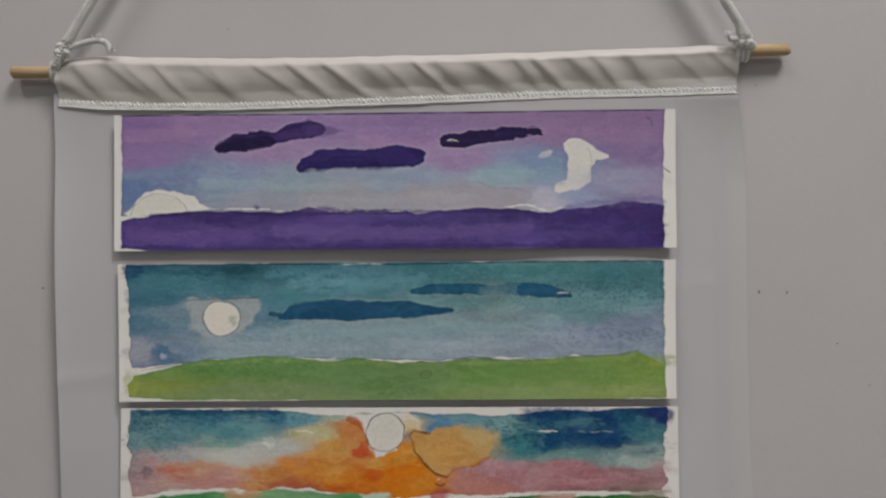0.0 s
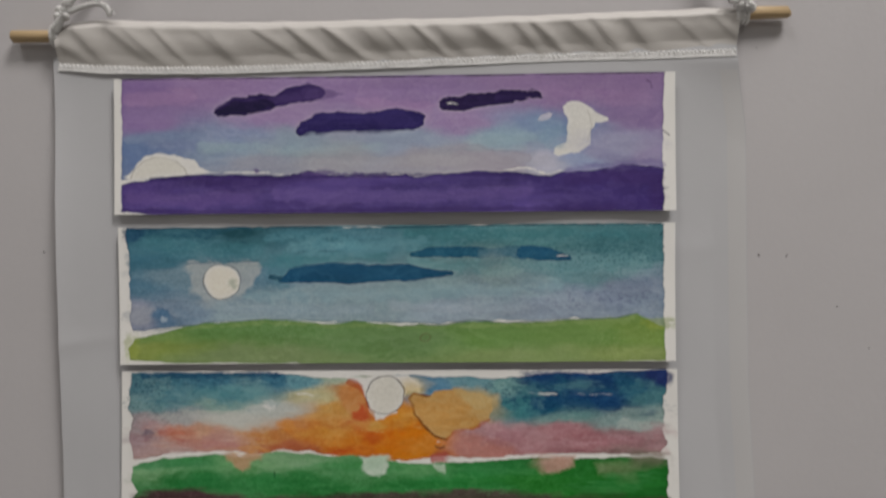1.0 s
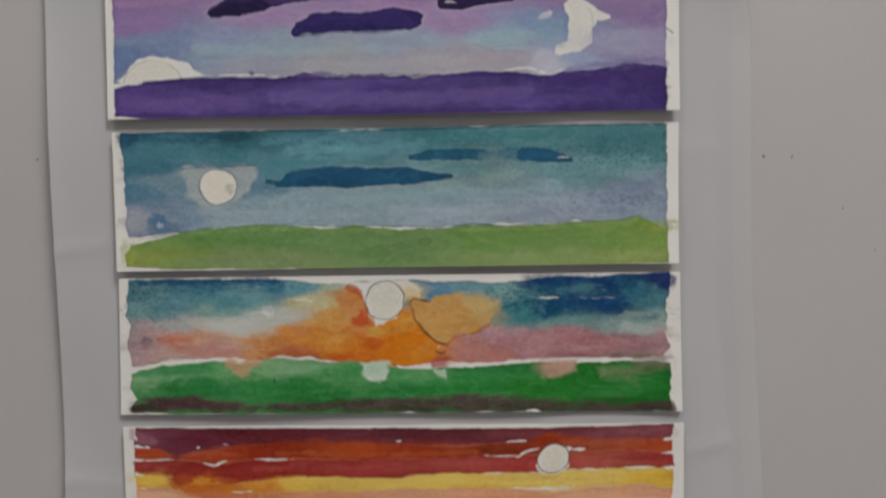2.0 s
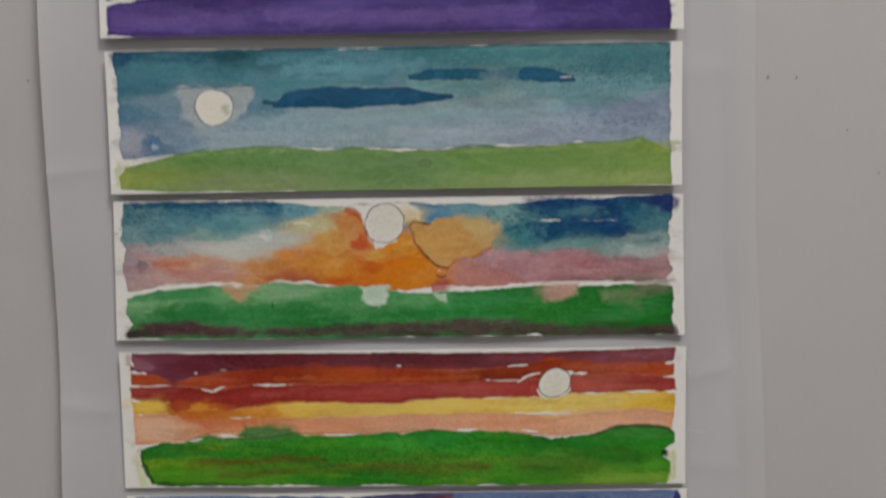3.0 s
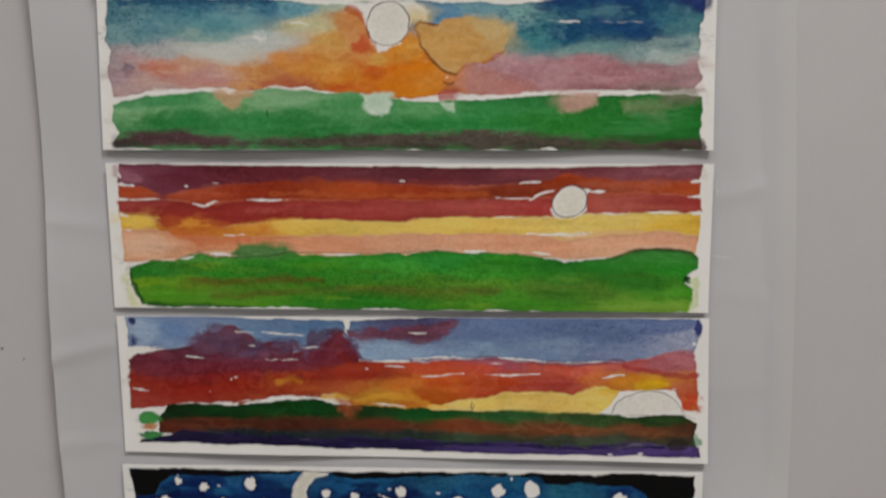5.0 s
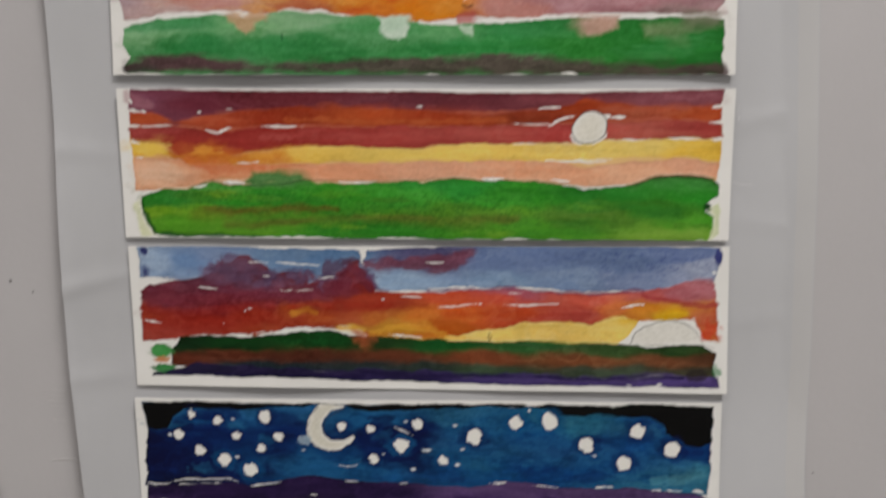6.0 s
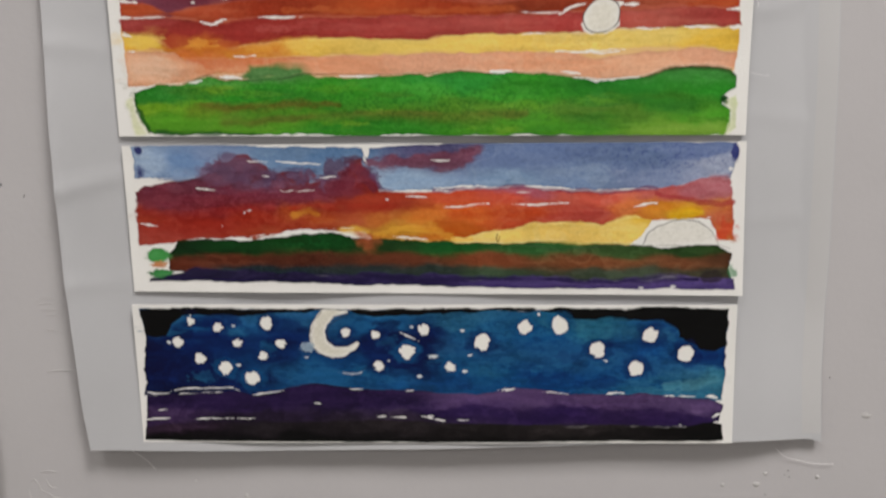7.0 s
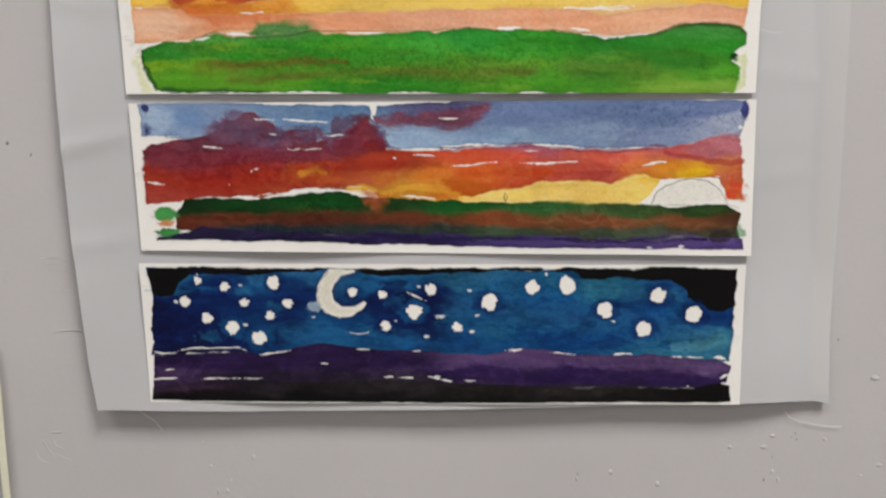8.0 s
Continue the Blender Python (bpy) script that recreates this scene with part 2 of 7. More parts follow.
def build_panel():
    nu, nv = 170, 210
    verts = []
    for j in range(nv):
        t = j / (nv - 1)
        for i in range(nu):
            u = i / (nu - 1)
            u = u + 0.06 * math.sin(2 * math.pi * u) * -1       # finer near both sides
            x_guess = -0.15 + 0.31 * u
            z = (1 - t) * (along(SEAM, x_guess) + 0.004) + t * along(BOTTOM_EDGE, x_guess)
            x0, x1 = along(LEFT_EDGE, z), along(RIGHT_EDGE, z)
            x = x0 + (x1 - x0) * u
            verts.append((x, fabric_depth(x, z, x0, x1), z))
    ob = mesh_object("fabric_panel", local(verts), grid_faces(nu, nv), SATIN, hanging, "smooth white satin panel")
    thick = ob.modifiers.new("cloth", "SOLIDIFY")
    thick.thickness, thick.offset = 0.0004, 0.0
    ob.modifiers.new("crisp_edge", "EDGE_SPLIT").split_angle = radians(50)

    # the hem on the right: a second strip over the panel, slightly lighter
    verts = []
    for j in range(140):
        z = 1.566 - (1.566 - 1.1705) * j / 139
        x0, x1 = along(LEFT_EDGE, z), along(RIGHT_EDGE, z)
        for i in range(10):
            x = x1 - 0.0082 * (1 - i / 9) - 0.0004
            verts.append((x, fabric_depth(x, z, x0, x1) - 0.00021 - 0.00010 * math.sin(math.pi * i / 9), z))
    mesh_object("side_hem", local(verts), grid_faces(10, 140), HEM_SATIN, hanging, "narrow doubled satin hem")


build_panel()

# the rod lies a little higher at its right end
ROD_A, ROD_B = [(-0.1792, 1.5818), (0.1768, 1.5923)]
ROD_R = 0.0028


def rod_z(x):
    t = (x - ROD_A[0]) / (ROD_B[0] - ROD_A[0])
    return ROD_A[1] + (ROD_B[1] - ROD_A[1]) * t - 0.0022 * math.sin(math.pi * t)


SLEEVE_TOP = [(-0.1574, 1.5831), (-0.1551, 1.5872), (-0.1502, 1.5887), (-0.1412, 1.5895), (-0.0974, 1.5887), (-0.0537, 1.5886), (0.0232, 1.5901), (0.0999, 1.5925), (0.1356, 1.5940), (0.1517, 1.5948)]
SLEEVE_X0, SLEEVE_X1 = -0.1575, 0.1535


def build_sleeve():
    rng = random.Random(5)
    folds, x = [], -0.17
    while x < 0.17:
        folds.append((x, rng.uniform(0.0026, 0.0062), rng.uniform(0.35, 1.0) * (1 if x < 0.1 else 0.45), rng.uniform(0.7, 1.3)))
        x += rng.uniform(0.007, 0.019)
    nu, nv = 420, 40
    verts = []
    for j in range(nv):
        s = j / (nv - 1)                       # 0 behind the rod, 1 at the seam
        for i in range(nu):
            x = SLEEVE_X0 + (SLEEVE_X1 - SLEEVE_X0) * i / (nu - 1)
            top, seam = along(SLEEVE_TOP, x), along(SEAM, x)
            tall = top - seam
            draw = 1.1 - 0.35 * min(1.0, max(0.0, x / 0.12))       # drawn flatter towards its right end
            if s < 0.3:                         # over the rod
                a = math.pi * (1 - s / 0.3) * 0.5
                y, z = -0.0050 * math.cos(a) + 0.0018 * math.sin(a), top - 0.0045 * (1 - math.sin(a))
            else:                               # down the front
                q = (s - 0.3) / 0.7
                y = -0.0050 - 0.0006 * math.sin(math.pi * min(q * 1.5, 1)) + 0.0050 * q ** draw
                z = top - 0.0045 - (tall - 0.0045) * q
            down = max(0.0, (top - z) / tall)
            lift = 0.0
            for fx, w, h, slant in folds:
                d = (x - fx - slant * 0.024 * down) / w
                d = d * 1.7 if d < 0 else d * 0.8
                if abs(d) < 3:
                    lift += h * math.exp(-d * d)
            fade = min(1.0, down * 3.0) * min(1.0, max(0.0, 1.0 - down) * 3.5)
            y -= 0.0010 * (lift - 0.5) * fade
            y -= 0.0006 * noise.noise(Vector((x * 60, down * 2, 7))) * fade
            z += 0.0005 * noise.noise(Vector((x * 90, 1.7, down)))
            verts.append((x, y, z))
    ob = mesh_object("rod_sleeve", local(verts), grid_faces(nu, nv), SLEEVE_SATIN, hanging, "wrinkled off-white satin sleeve round the rod")
    thick = ob.modifiers.new("cloth", "SOLIDIFY")
    thick.thickness, thick.offset = 0.0004, 0.0
    ob.modifiers.new("crisp_edge", "EDGE_SPLIT").split_angle = radians(50)


build_sleeve()


def build_stitching():
    """The overlocked seam: a flat white edge of cloth with slanted loops of thread along its upper half."""
    rng = random.Random(8)
    xs = np.linspace(-0.1576, 0.1532, 300)
    lip = []
    for x in xs:
        z, wave = along(SEAM, x), 0.0005 * noise.noise(Vector((x * 90, 0, 0)))
        droop = 0.0007 * math.exp(-((x + 0.138) / 0.007) ** 2)
        for q in (0.0, 0.15, 0.4, 0.7, 0.9, 1.0):
            y = -0.0007 - 0.0003 * q - 0.00006 * math.sin(x * 2400 + q * 3)
            lip.append((x, y, z + 0.0010 + wave - (0.0032 + 1.5 * wave + droop) * q))
    verts = local(lip)
    mesh_object("seam_lip", verts, [(a, a + 1, a + 7, a + 6) for k in range(299) for a in range(k * 6, k * 6 + 5)], EDGE_CLOTH, hanging, "flat white overlocked cloth edge")
    pieces, x = [], -0.1565
    while x < 0.1530:
        z = along(SEAM, x) + 0.0003
        lean, tall, r = rng.uniform(0.0004, 0.0008), rng.uniform(0.0007, 0.0011), rng.uniform(0.00016, 0.00026)
        loop = [(x - lean, -0.0007, z + tall), (x - lean * 0.3, -0.0010, z + tall * 0.3), (x + lean * 0.5, -0.0011, z - tall * 0.5), (x + lean, -0.0010, z - tall)]
        pieces.append(sweep(loop, r, 6))
        x += rng.uniform(0.0017, 0.0024)
    verts, faces = merge(*pieces)
    tagged(mesh_object("stitching", local(verts), faces, THREAD, hanging, "row of white overlock stitches"), kind="stuff")


build_stitching()


def build_dowel():
    rod = new("wooden_dowel")
    rod.location = (0, -0.0005, 1.585)
    tagged(rod, "thin round natural wooden dowel through the satin sleeve", "dowel")
    path = [(x, 0, rod_z(x) - 1.585) for x in np.linspace(ROD_A[0], ROD_B[0], 60)]
    radii = [ROD_R * (1 + 0.03 * math.sin(k * 1.7)) for k in range(60)]
    radii[0] = radii[-1] = ROD_R * 0.86
    path[1] = (path[0][0] + 0.0005, 0, path[1][2])
    path[-2] = (path[-1][0] - 0.0005, 0, path[-2][2])
    mesh_object("rod", *sweep(path, radii, 20), PINE, rod)


build_dowel()


def braid(path, r=0.0018, turns_per_metre=105):
    """A plaited cord: a core and twelve yarns that wind both ways and pass over one another."""
    rough = glide(path, 400)
    walked = np.concatenate([[0], np.cumsum([(rough[k + 1] - rough[k]).length for k in range(399)])])
    length = walked[-1]
    n = max(16, int(length * 2200))
    fine = [Vector([float(np.interp(d, walked, [p[c] for p in rough])) for c in range(3)]) for d in np.linspace(0, length, n)]
    pieces = [sweep(fine[::6] + fine[-1:], r * 0.9, 10)]
    for yarn in range(12):
        way = 1 if yarn % 2 else -1
        pts = []
        for k, p in enumerate(fine):
            ahead = (fine[min(k + 1, n - 1)] - fine[max(k - 1, 0)]).normalized()
            side = ahead.cross(Vector((0, 1, 0))).normalized()
            up = side.cross(ahead)
            a = way * 2 * math.pi * turns_per_metre * length * k / n + yarn // 2 * math.pi / 3
            rr = r * (0.98 + 0.13 * math.sin(a * 6 + yarn * math.pi))
            pts.append(p + side * (rr * math.cos(a)) + up * (rr * math.sin(a)))
        pieces.append(sweep(pts, r * 0.25, 4))
    return pieces


def build_cord():
    cord = new("hanging_cord")
    cord.location = (0, 0, 1.59)
    tagged(cord, "white braided cord knotted round both dowel ends", "cord")
    rng = random.Random(31)

    def put(name, verts, faces, label=""):
        return mesh_object(name, [Vector(v) - Vector((0, 0, 1.59)) for v in verts], faces, CORD, cord, label)

    def put_braid(name, pieces, label=""):
        core = put(name, *pieces[0], label)
        for verts, faces in pieces[1:]:
            put("yarn", verts, faces).parent = core

    def put_fray(x, z, lean, n, long):
        """Loose fibres at a cut end."""
        hairs = []
        for _ in range(n):
            a, b = rng.gauss(lean, 0.5), rng.uniform(0.5, 1.0) * long
            hairs.append(sweep(glide([(x, -0.0070, z), (x + 0.5 * b * math.sin(a), -0.0074 - rng.random() * 0.001, z + 0.5 * b * math.cos(a)),
                                      (x + b * math.sin(a + 0.3), -0.0070 - rng.random() * 0.0012, z + b * math.cos(a + 0.3))], 7), 0.00016, 4))
        put("fray", *merge(*hairs), "frayed white cord fibres")

    nail = (0.002, -0.006, 1.845)
    tails = ([(-0.1500, 1.5912), (-0.1440, 1.5935), (-0.1375, 1.5948), (-0.1330, 1.5935), (-0.1312, 1.5895)], [(0.1545, 1.5945), (0.1515, 1.5950), (0.1478, 1.5952)])
    for (x, z), (xm, zm), tail, side in (((-0.1530, 1.5895), (-0.1440, 1.6050), tails[0], 1), ((0.1552, 1.5935), (0.1492, 1.6066), tails[1], -1)):
        zr = rod_z(x)
        put_braid("strand", braid([(x - 0.0042 * side, -0.0050, zr + 0.0012), (x, -0.0068, z), (x + (xm - x) * 0.5, -0.0076, z + (zm - z) * 0.5), (xm, -0.0078, zm),
                              (xm + (nail[0] - xm) * 0.5, -0.0072, zm + (nail[2] - zm) * 0.5), nail]))
        # turns round the rod, close together
        for k in range(2 if side > 0 else 3):
            xc = (-0.1584 - 0.0020 * k) if side > 0 else x + 0.0005 + 0.0021 * k - 0.0016
            ring = [(xc + 0.0012 * math.sin(a * 0.5) * side, -0.0005 + 0.0042 * math.cos(a), zr + 0.0042 * math.sin(a)) for a in np.linspace(0, 2 * math.pi, 26)]
            put("wrap", *sweep(ring, 0.00115, 8))
        # the knot, the loose end and its fibres
        knot = [(x + side * 0.0024 * math.sin(a * 2), -0.0064 - 0.0014 * math.cos(a * 3), z + 0.0020 * math.cos(a) + 0.001) for a in np.linspace(0, 2 * math.pi, 34)]
        put("knot", *sweep(knot, 0.0014, 8), "tight knot of white cord")
        put_braid("tail", braid([(px, -0.0070, pz) for px, pz in tail], 0.0011, 150), "short loose end of cord")
        if side > 0:
            put_fray(-0.1372, 1.5955, 0.1, 12, 0.0035)
            put_fray(-0.1308, 1.5905, 1.2, 8, 0.0025)
        else:
            put_fray(0.1474, 1.5955, -0.4, 16, 0.0040)
    pin = new("nail")
    pin.location = (nail[0], WALL_Y, nail[2])
    tagged(pin, "small steel nail in the wall carrying the cord", "nail")
    mesh_object("shank", *sweep([(0, 0.01, 0.002), (0, -0.014, 0.0034)], 0.0009, 10), STEEL, pin)
    mesh_object("head", *sweep([(0, -0.014, 0.0034), (0, -0.0152, 0.0035)], 0.0024, 14), STEEL, pin)


build_cord()


# ---- the painted strips ----
SHEET_W, SHEET_H = 254.0, 62.0          # millimetres
NX, NY = 920, 226
GX, GY = np.meshgrid(np.linspace(0, SHEET_W, NX), np.linspace(0, SHEET_H, NY))


def ink(r, g, b):
    """A pigment's base colour from its everyday 0-255 screen value."""
    return 0.95 * np.array([((c / 255 + 0.055) / 1.055) ** 2.4 for c in (r, g, b)]) ** 1.06


PAPER = np.array((0.735, 0.72, 0.695))


def fresh_field(wide, tall, seed, octaves):
    rng = np.random.RandomState(seed)
    total, gain, norm = np.zeros_like(GX), 1.0, 0.0
    for _ in range(octaves):
        px, py = GX / wide + rng.rand() * 9, GY / tall + rng.rand() * 9
        lattice = rng.rand(int(py.max()) + 3, int(px.max()) + 3) * 2 - 1
        ix, iy = px.astype(int), py.astype(int)
        fx, fy = px - ix, py - iy
        fx, fy = fx * fx * (3 - 2 * fx), fy * fy * (3 - 2 * fy)
        total += gain * ((lattice[iy, ix] * (1 - fx) + lattice[iy, ix + 1] * fx) * (1 - fy)
                         + (lattice[iy + 1, ix] * (1 - fx) + lattice[iy + 1, ix + 1] * fx) * fy)
        norm += gain
        wide, tall, gain = wide / 2.1, tall / 2.1, gain * 0.55
    return (total / norm * 1.6).astype(np.float32)


bank = {}


def field(wide, tall, seed, octaves=4):
    """Smooth random field over the sheet, about -1 to 1, with blots of the given size in millimetres."""
    wide, tall = [min((0.7, 0.9, 1.1, 1.6, 2.2, 3, 4, 5, 7, 9, 14, 20, 30), key=lambda q: abs(math.log(q / v))) for v in (wide, tall)]
    key = (wide, tall, octaves, seed % 4)
    if key not in bank:
        bank[key] = fresh_field(wide, tall, 7919 * (seed % 4) + int(wide * 131 + tall * 17), octaves)
    out = bank[key]
    if seed // 4 % 2:
        out = out[:, ::-1]
    return out[::-1] if seed // 8 % 2 else out


def soften(a, wide, tall):
    """A blurred copy of a field; the reach is in millimetres along and across the sheet."""
    for axis, n in ((1, wide * NX / SHEET_W), (0, tall * NY / SHEET_H)):
        n = max(1, int(round(n)))
        for _ in range(2):
            pad = [(0, 0)] * a.ndim
            pad[axis] = (n + 1, n)
            run = np.cumsum(np.pad(a, pad, mode="edge"), axis=axis)
            high, low = [np.take(run, np.arange(k, k + a.shape[axis]), axis=axis) for k in (2 * n + 1, 0)]
            a = (high - low) / (2 * n + 1)
    return a


def step(d, soft):
    t = np.clip(d / (2 * soft) + 0.5, 0, 1)
    return t * t * (3 - 2 * t)


def segments(points):
    """Distance to a polyline and how far along it (0..n-1) the nearest place lies."""
    best, where = np.full_like(GX, 1e9), np.zeros_like(GX)
    for k in range(len(points) - 1):
        (ax, ay), (bx, by) = points[k][:2], points[k + 1][:2]
        dx, dy = bx - ax, by - ay
        t = np.clip(((GX - ax) * dx + (GY - ay) * dy) / max(dx * dx + dy * dy, 1e-9), 0, 1)
        d = np.hypot(GX - ax - t * dx, GY - ay - t * dy)
        near = d < best
        best[near], where[near] = d[near], (k + t)[near]
    return best, where


class Sheet:
    """One strip of watercolour paper, painted wash by wash."""

    def __init__(self, seed, strength=1.0):
        self.seed, self.strength = seed, strength
        self.colour = np.tile(PAPER, (NY, NX, 1))
        self.cover = np.zeros((NY, NX))
        self.region = np.zeros((NY, NX), int)
        self.names = ["bare"]

    def next_seed(self):
        self.seed += 1
        return self.seed

    def lay(self, name, alpha, colour, bare=False):
        alpha = np.clip(alpha, 0, 1)
        self.colour = self.colour * (1 - alpha[..., None]) + colour * alpha[..., None]
        self.cover = np.maximum(self.cover, alpha)
        if name:
            if name not in self.names or name in ("cloud", "star"):
                self.names.append(name)
            self.region[alpha > 0.5] = len(self.names) - 1 if name in ("cloud", "star") else self.names.index(name)

    def pigment(self, colour, mottle, grain):
        """A wash's colour with slow blooms, brush drag along it and settled grains."""
        s = self.next_seed()
        slow, drag, fine = field(26, 9, s), field(30, 1.6, s + 500), field(1.1, 0.9, s + 900, 2)
        tone = 1 + 1.3 * mottle * slow + 0.4 * mottle * drag + grain * fine
        # back-runs: thin dark tide lines where a wet bloom stopped
        tide = np.exp(-(field(19, 8, s + 1300, 4) / 0.045) ** 2) * step(field(34, 14, s + 1700, 2) - 0.12, 0.15)
        tone = tone * (1 - min(0.13, mottle) * tide)
        return np.clip(np.ones_like(GX)[..., None] * colour * tone[..., None], 0.003, 0.9)

    def wetness(self):
        """How softly an edge dried, place by place: crisp on dry paper, feathered where it was wet."""
        return 0.55 + 2.4 * np.clip(field(20, 8, self.next_seed(), 3), 0, 1) ** 1.5

    def blend(self, anchors, reach=2.2, warp=5.0, flat=9.0):
        """Wet-in-wet: (x, y, pigment) anchors flow into one another."""
        s = self.next_seed()
        wx, wy = GX + warp * field(22, 10, s), GY + warp * 0.45 * field(16, 7, s + 300)
        total, weight = 0, 0
        for x, y, colour in anchors:
            w = 1 / (((wx - x) ** 2 / flat + (wy - y) ** 2) + 3.0) ** reach
            total, weight = total + w[..., None] * colour, weight + w
        return total / weight[..., None]

    def band(self, name, top, bottom, colour, left=None, right=None, rough=0.5, soft=0.25, wet=0.25, mottle=0.10, grain=0.05, alpha=1.0, soft_top=None, soft_bottom=None):
        """A wash between two edges; wet: how much darker it dried along its rim."""
        s = self.next_seed()
        ragged = field(7, 4, s, 3) * rough * 0.8
        up = np.interp(GX, [p[0] for p in top], [p[1] for p in top])
        low = np.interp(GX, [p[0] for p in bottom], [p[1] for p in bottom])
        d_top, d_low = GY - up + ragged, low - GY + field(7, 4, s + 50, 3) * rough * 0.8
        wetness = self.wetness()
        a = step(d_top, (soft_top or soft) * wetness) * step(d_low, (soft_bottom or soft) * wetness)
        rim = np.minimum(d_top if not soft_top else 9, d_low if not soft_bottom else 9)
        for edge, way in ((left, 1), (right, -1)):
            if edge:
                at = np.interp(GY, [p[1] for p in edge], [p[0] for p in edge])
                d = way * (GX - at) + field(3, 3, s + 70, 2) * rough * 0.7
                a, rim = a * step(d, soft), np.minimum(rim, d)
        paint = self.pigment(colour, mottle, grain)
        paint = paint * (1 - wet * np.clip(1.9 - 0.8 * wetness, 0.2, 1.4) * np.exp(-np.clip(rim, 0, None) / 0.5))[..., None]
        self.lay(name, a * alpha, paint)
        return a

    def stroke(self, name, points, colour, soft=0.3, rough=0.4, wet=0.15, mottle=0.1, grain=0.05, alpha=1.0, dry=0.0):
        """A brush stroke along (x, y, half width) points; dry: broken by the paper's tooth."""
        s = self.next_seed()
        d, where = segments(points)
        half = np.interp(where, range(len(points)), [p[2] for p in points])
        inside = half - d + field(5, 2.2, s, 3) * rough
        a = step(inside, soft * self.wetness())
        if dry:
            a = a * (1 - dry * step(field(5, 0.8, s + 40, 3) - 0.35 + np.clip(inside, 0, 2) * -0.15, 0.1))
        paint = self.pigment(colour, mottle, grain) * (1 - wet * np.exp(-np.clip(inside, 0, None) / 0.4))[..., None]
        self.lay(name, a * alpha, paint)

    def blot(self, name, x, y, rx, ry, colour, soft=0.8, rough=0.5, wet=0.0, mottle=0.08, grain=0.05, alpha=1.0, turn=0.0, rim=None):
        """A round patch; rim draws a dried edge of that pigment round it."""
        s = self.next_seed()
        c, n = math.cos(radians(turn)), math.sin(radians(turn))
        dx, dy = (GX - x) * c + (GY - y) * n, (GY - y) * c - (GX - x) * n
        d = (1 - np.hypot(dx / rx, dy / ry)) * min(rx, ry) + field(max(rx, 3) * 0.6, max(ry, 2) * 0.6, s, 4) * rough
        paint = self.pigment(colour, mottle, grain) * (1 - wet * np.exp(-np.clip(d, 0, None) / 0.5))[..., None]
        if rim is not None:
            edge = np.exp(-(np.clip(d, -1, 9) / 0.35) ** 2)[..., None] * 0.7
            paint = paint * (1 - edge) + rim * edge
        self.lay(name, step(d, soft * self.wetness()) * alpha, paint)

    def shape(self, name, points, colour, soft=0.25, rough=0.3, wet=0.2, mottle=0.08, grain=0.05, alpha=1.0, rim=None):
        """A patch with the given outline."""
        s = self.next_seed()
        d, _ = segments(list(points) + [points[0]])
        odd = np.zeros(GX.shape, bool)
        for k in range(len(points)):
            (ax, ay), (bx, by) = points[k], points[(k + 1) % len(points)]
            if ay != by:
                odd ^= ((ay > GY) != (by > GY)) & (GX < (bx - ax) * (GY - ay) / (by - ay) + ax)
        d = np.where(odd, d, -d) + field(5, 4, s, 3) * rough
        paint = self.pigment(colour, mottle, grain) * (1 - wet * np.exp(-np.clip(d, 0, None) / 0.45))[..., None]
        if rim is not None:
            edge = np.exp(-(d / 0.4) ** 2)[..., None] * 0.75
            paint = paint * (1 - edge) + rim * edge
        self.lay(name, step(d, soft * self.wetness()) * alpha, paint)

    def brushed(self, n, amount, long=16.0, tall=1.5):
        """Overlapping brush marks in the washes: soft-ended lighter and darker touches with a faint dried rim."""
        rng = np.random.RandomState(self.next_seed())
        bare = np.isin(self.region, [k for k, name in enumerate(self.names) if name in ("moon", "sun", "star", "bare")]) | (self.colour.mean(-1) > 0.6)
        tone = np.ones_like(GX)
        for _ in range(n):
            x, y, half, r = rng.rand() * SHEET_W, rng.rand() * SHEET_H, long * rng.uniform(0.3, 1.0), tall * rng.uniform(0.4, 1.3)
            lean, way = rng.uniform(-0.06, 0.06), rng.choice([-1, -1, 1]) * rng.uniform(0.4, 1.0)
            j0, j1 = np.searchsorted(GY[:, 0], [y - r * 3, y + r * 3])
            i0, i1 = np.searchsorted(GX[0], [x - half * 1.4, x + half * 1.4])
            gx, gy = GX[j0:j1, i0:i1], GY[j0:j1, i0:i1]
            wob = 0.5 * r * np.sin(gx * rng.uniform(0.15, 0.5) + rng.rand() * 6) + 0.25 * r * np.sin(gx * rng.uniform(0.9, 1.8) + rng.rand() * 6)
            d = r - np.abs(gy - y - lean * (gx - x) - wob)
            ends = step(half - np.abs(gx - x) + wob, half * 0.25)
            body = step(d, 0.5 * r) * ends
            rim = np.exp(-(d / 0.35) ** 2) * ends * 0.5
            tone[j0:j1, i0:i1] *= 1 + amount * (way * body - rim)
        tone[bare] = 1
        self.colour = np.clip(self.colour * tone[..., None], 0.003, 0.85)

    def dry_out(self, pool=0.5, bloom=0.12, settle=0.09, feather=0.45):
        """What the water did: edges feathered, pigment carried to the rims, blooms with tide lines, grains in the paper's tooth."""
        s = self.next_seed()
        dx = feather * (1.0 * field(7, 5, s, 3) + 0.12 * field(1.6, 1.1, s + 5, 2))
        dy = feather * (0.7 * field(7, 4, s + 2, 3) + 0.10 * field(1.6, 1.1, s + 7, 2))
        dx, dy = dx * np.clip(np.minimum(GX, SHEET_W - GX) / 12, 0.2, 1), dy * np.clip(np.minimum(GY, SHEET_H - GY) / 5, 0.2, 1)
        px = np.clip((GX + dx) * (NX - 1) / SHEET_W, 0, NX - 1.001)
        py = np.clip((GY + dy) * (NY - 1) / SHEET_H, 0, NY - 1.001)
        ix, iy = px.astype(int), py.astype(int)
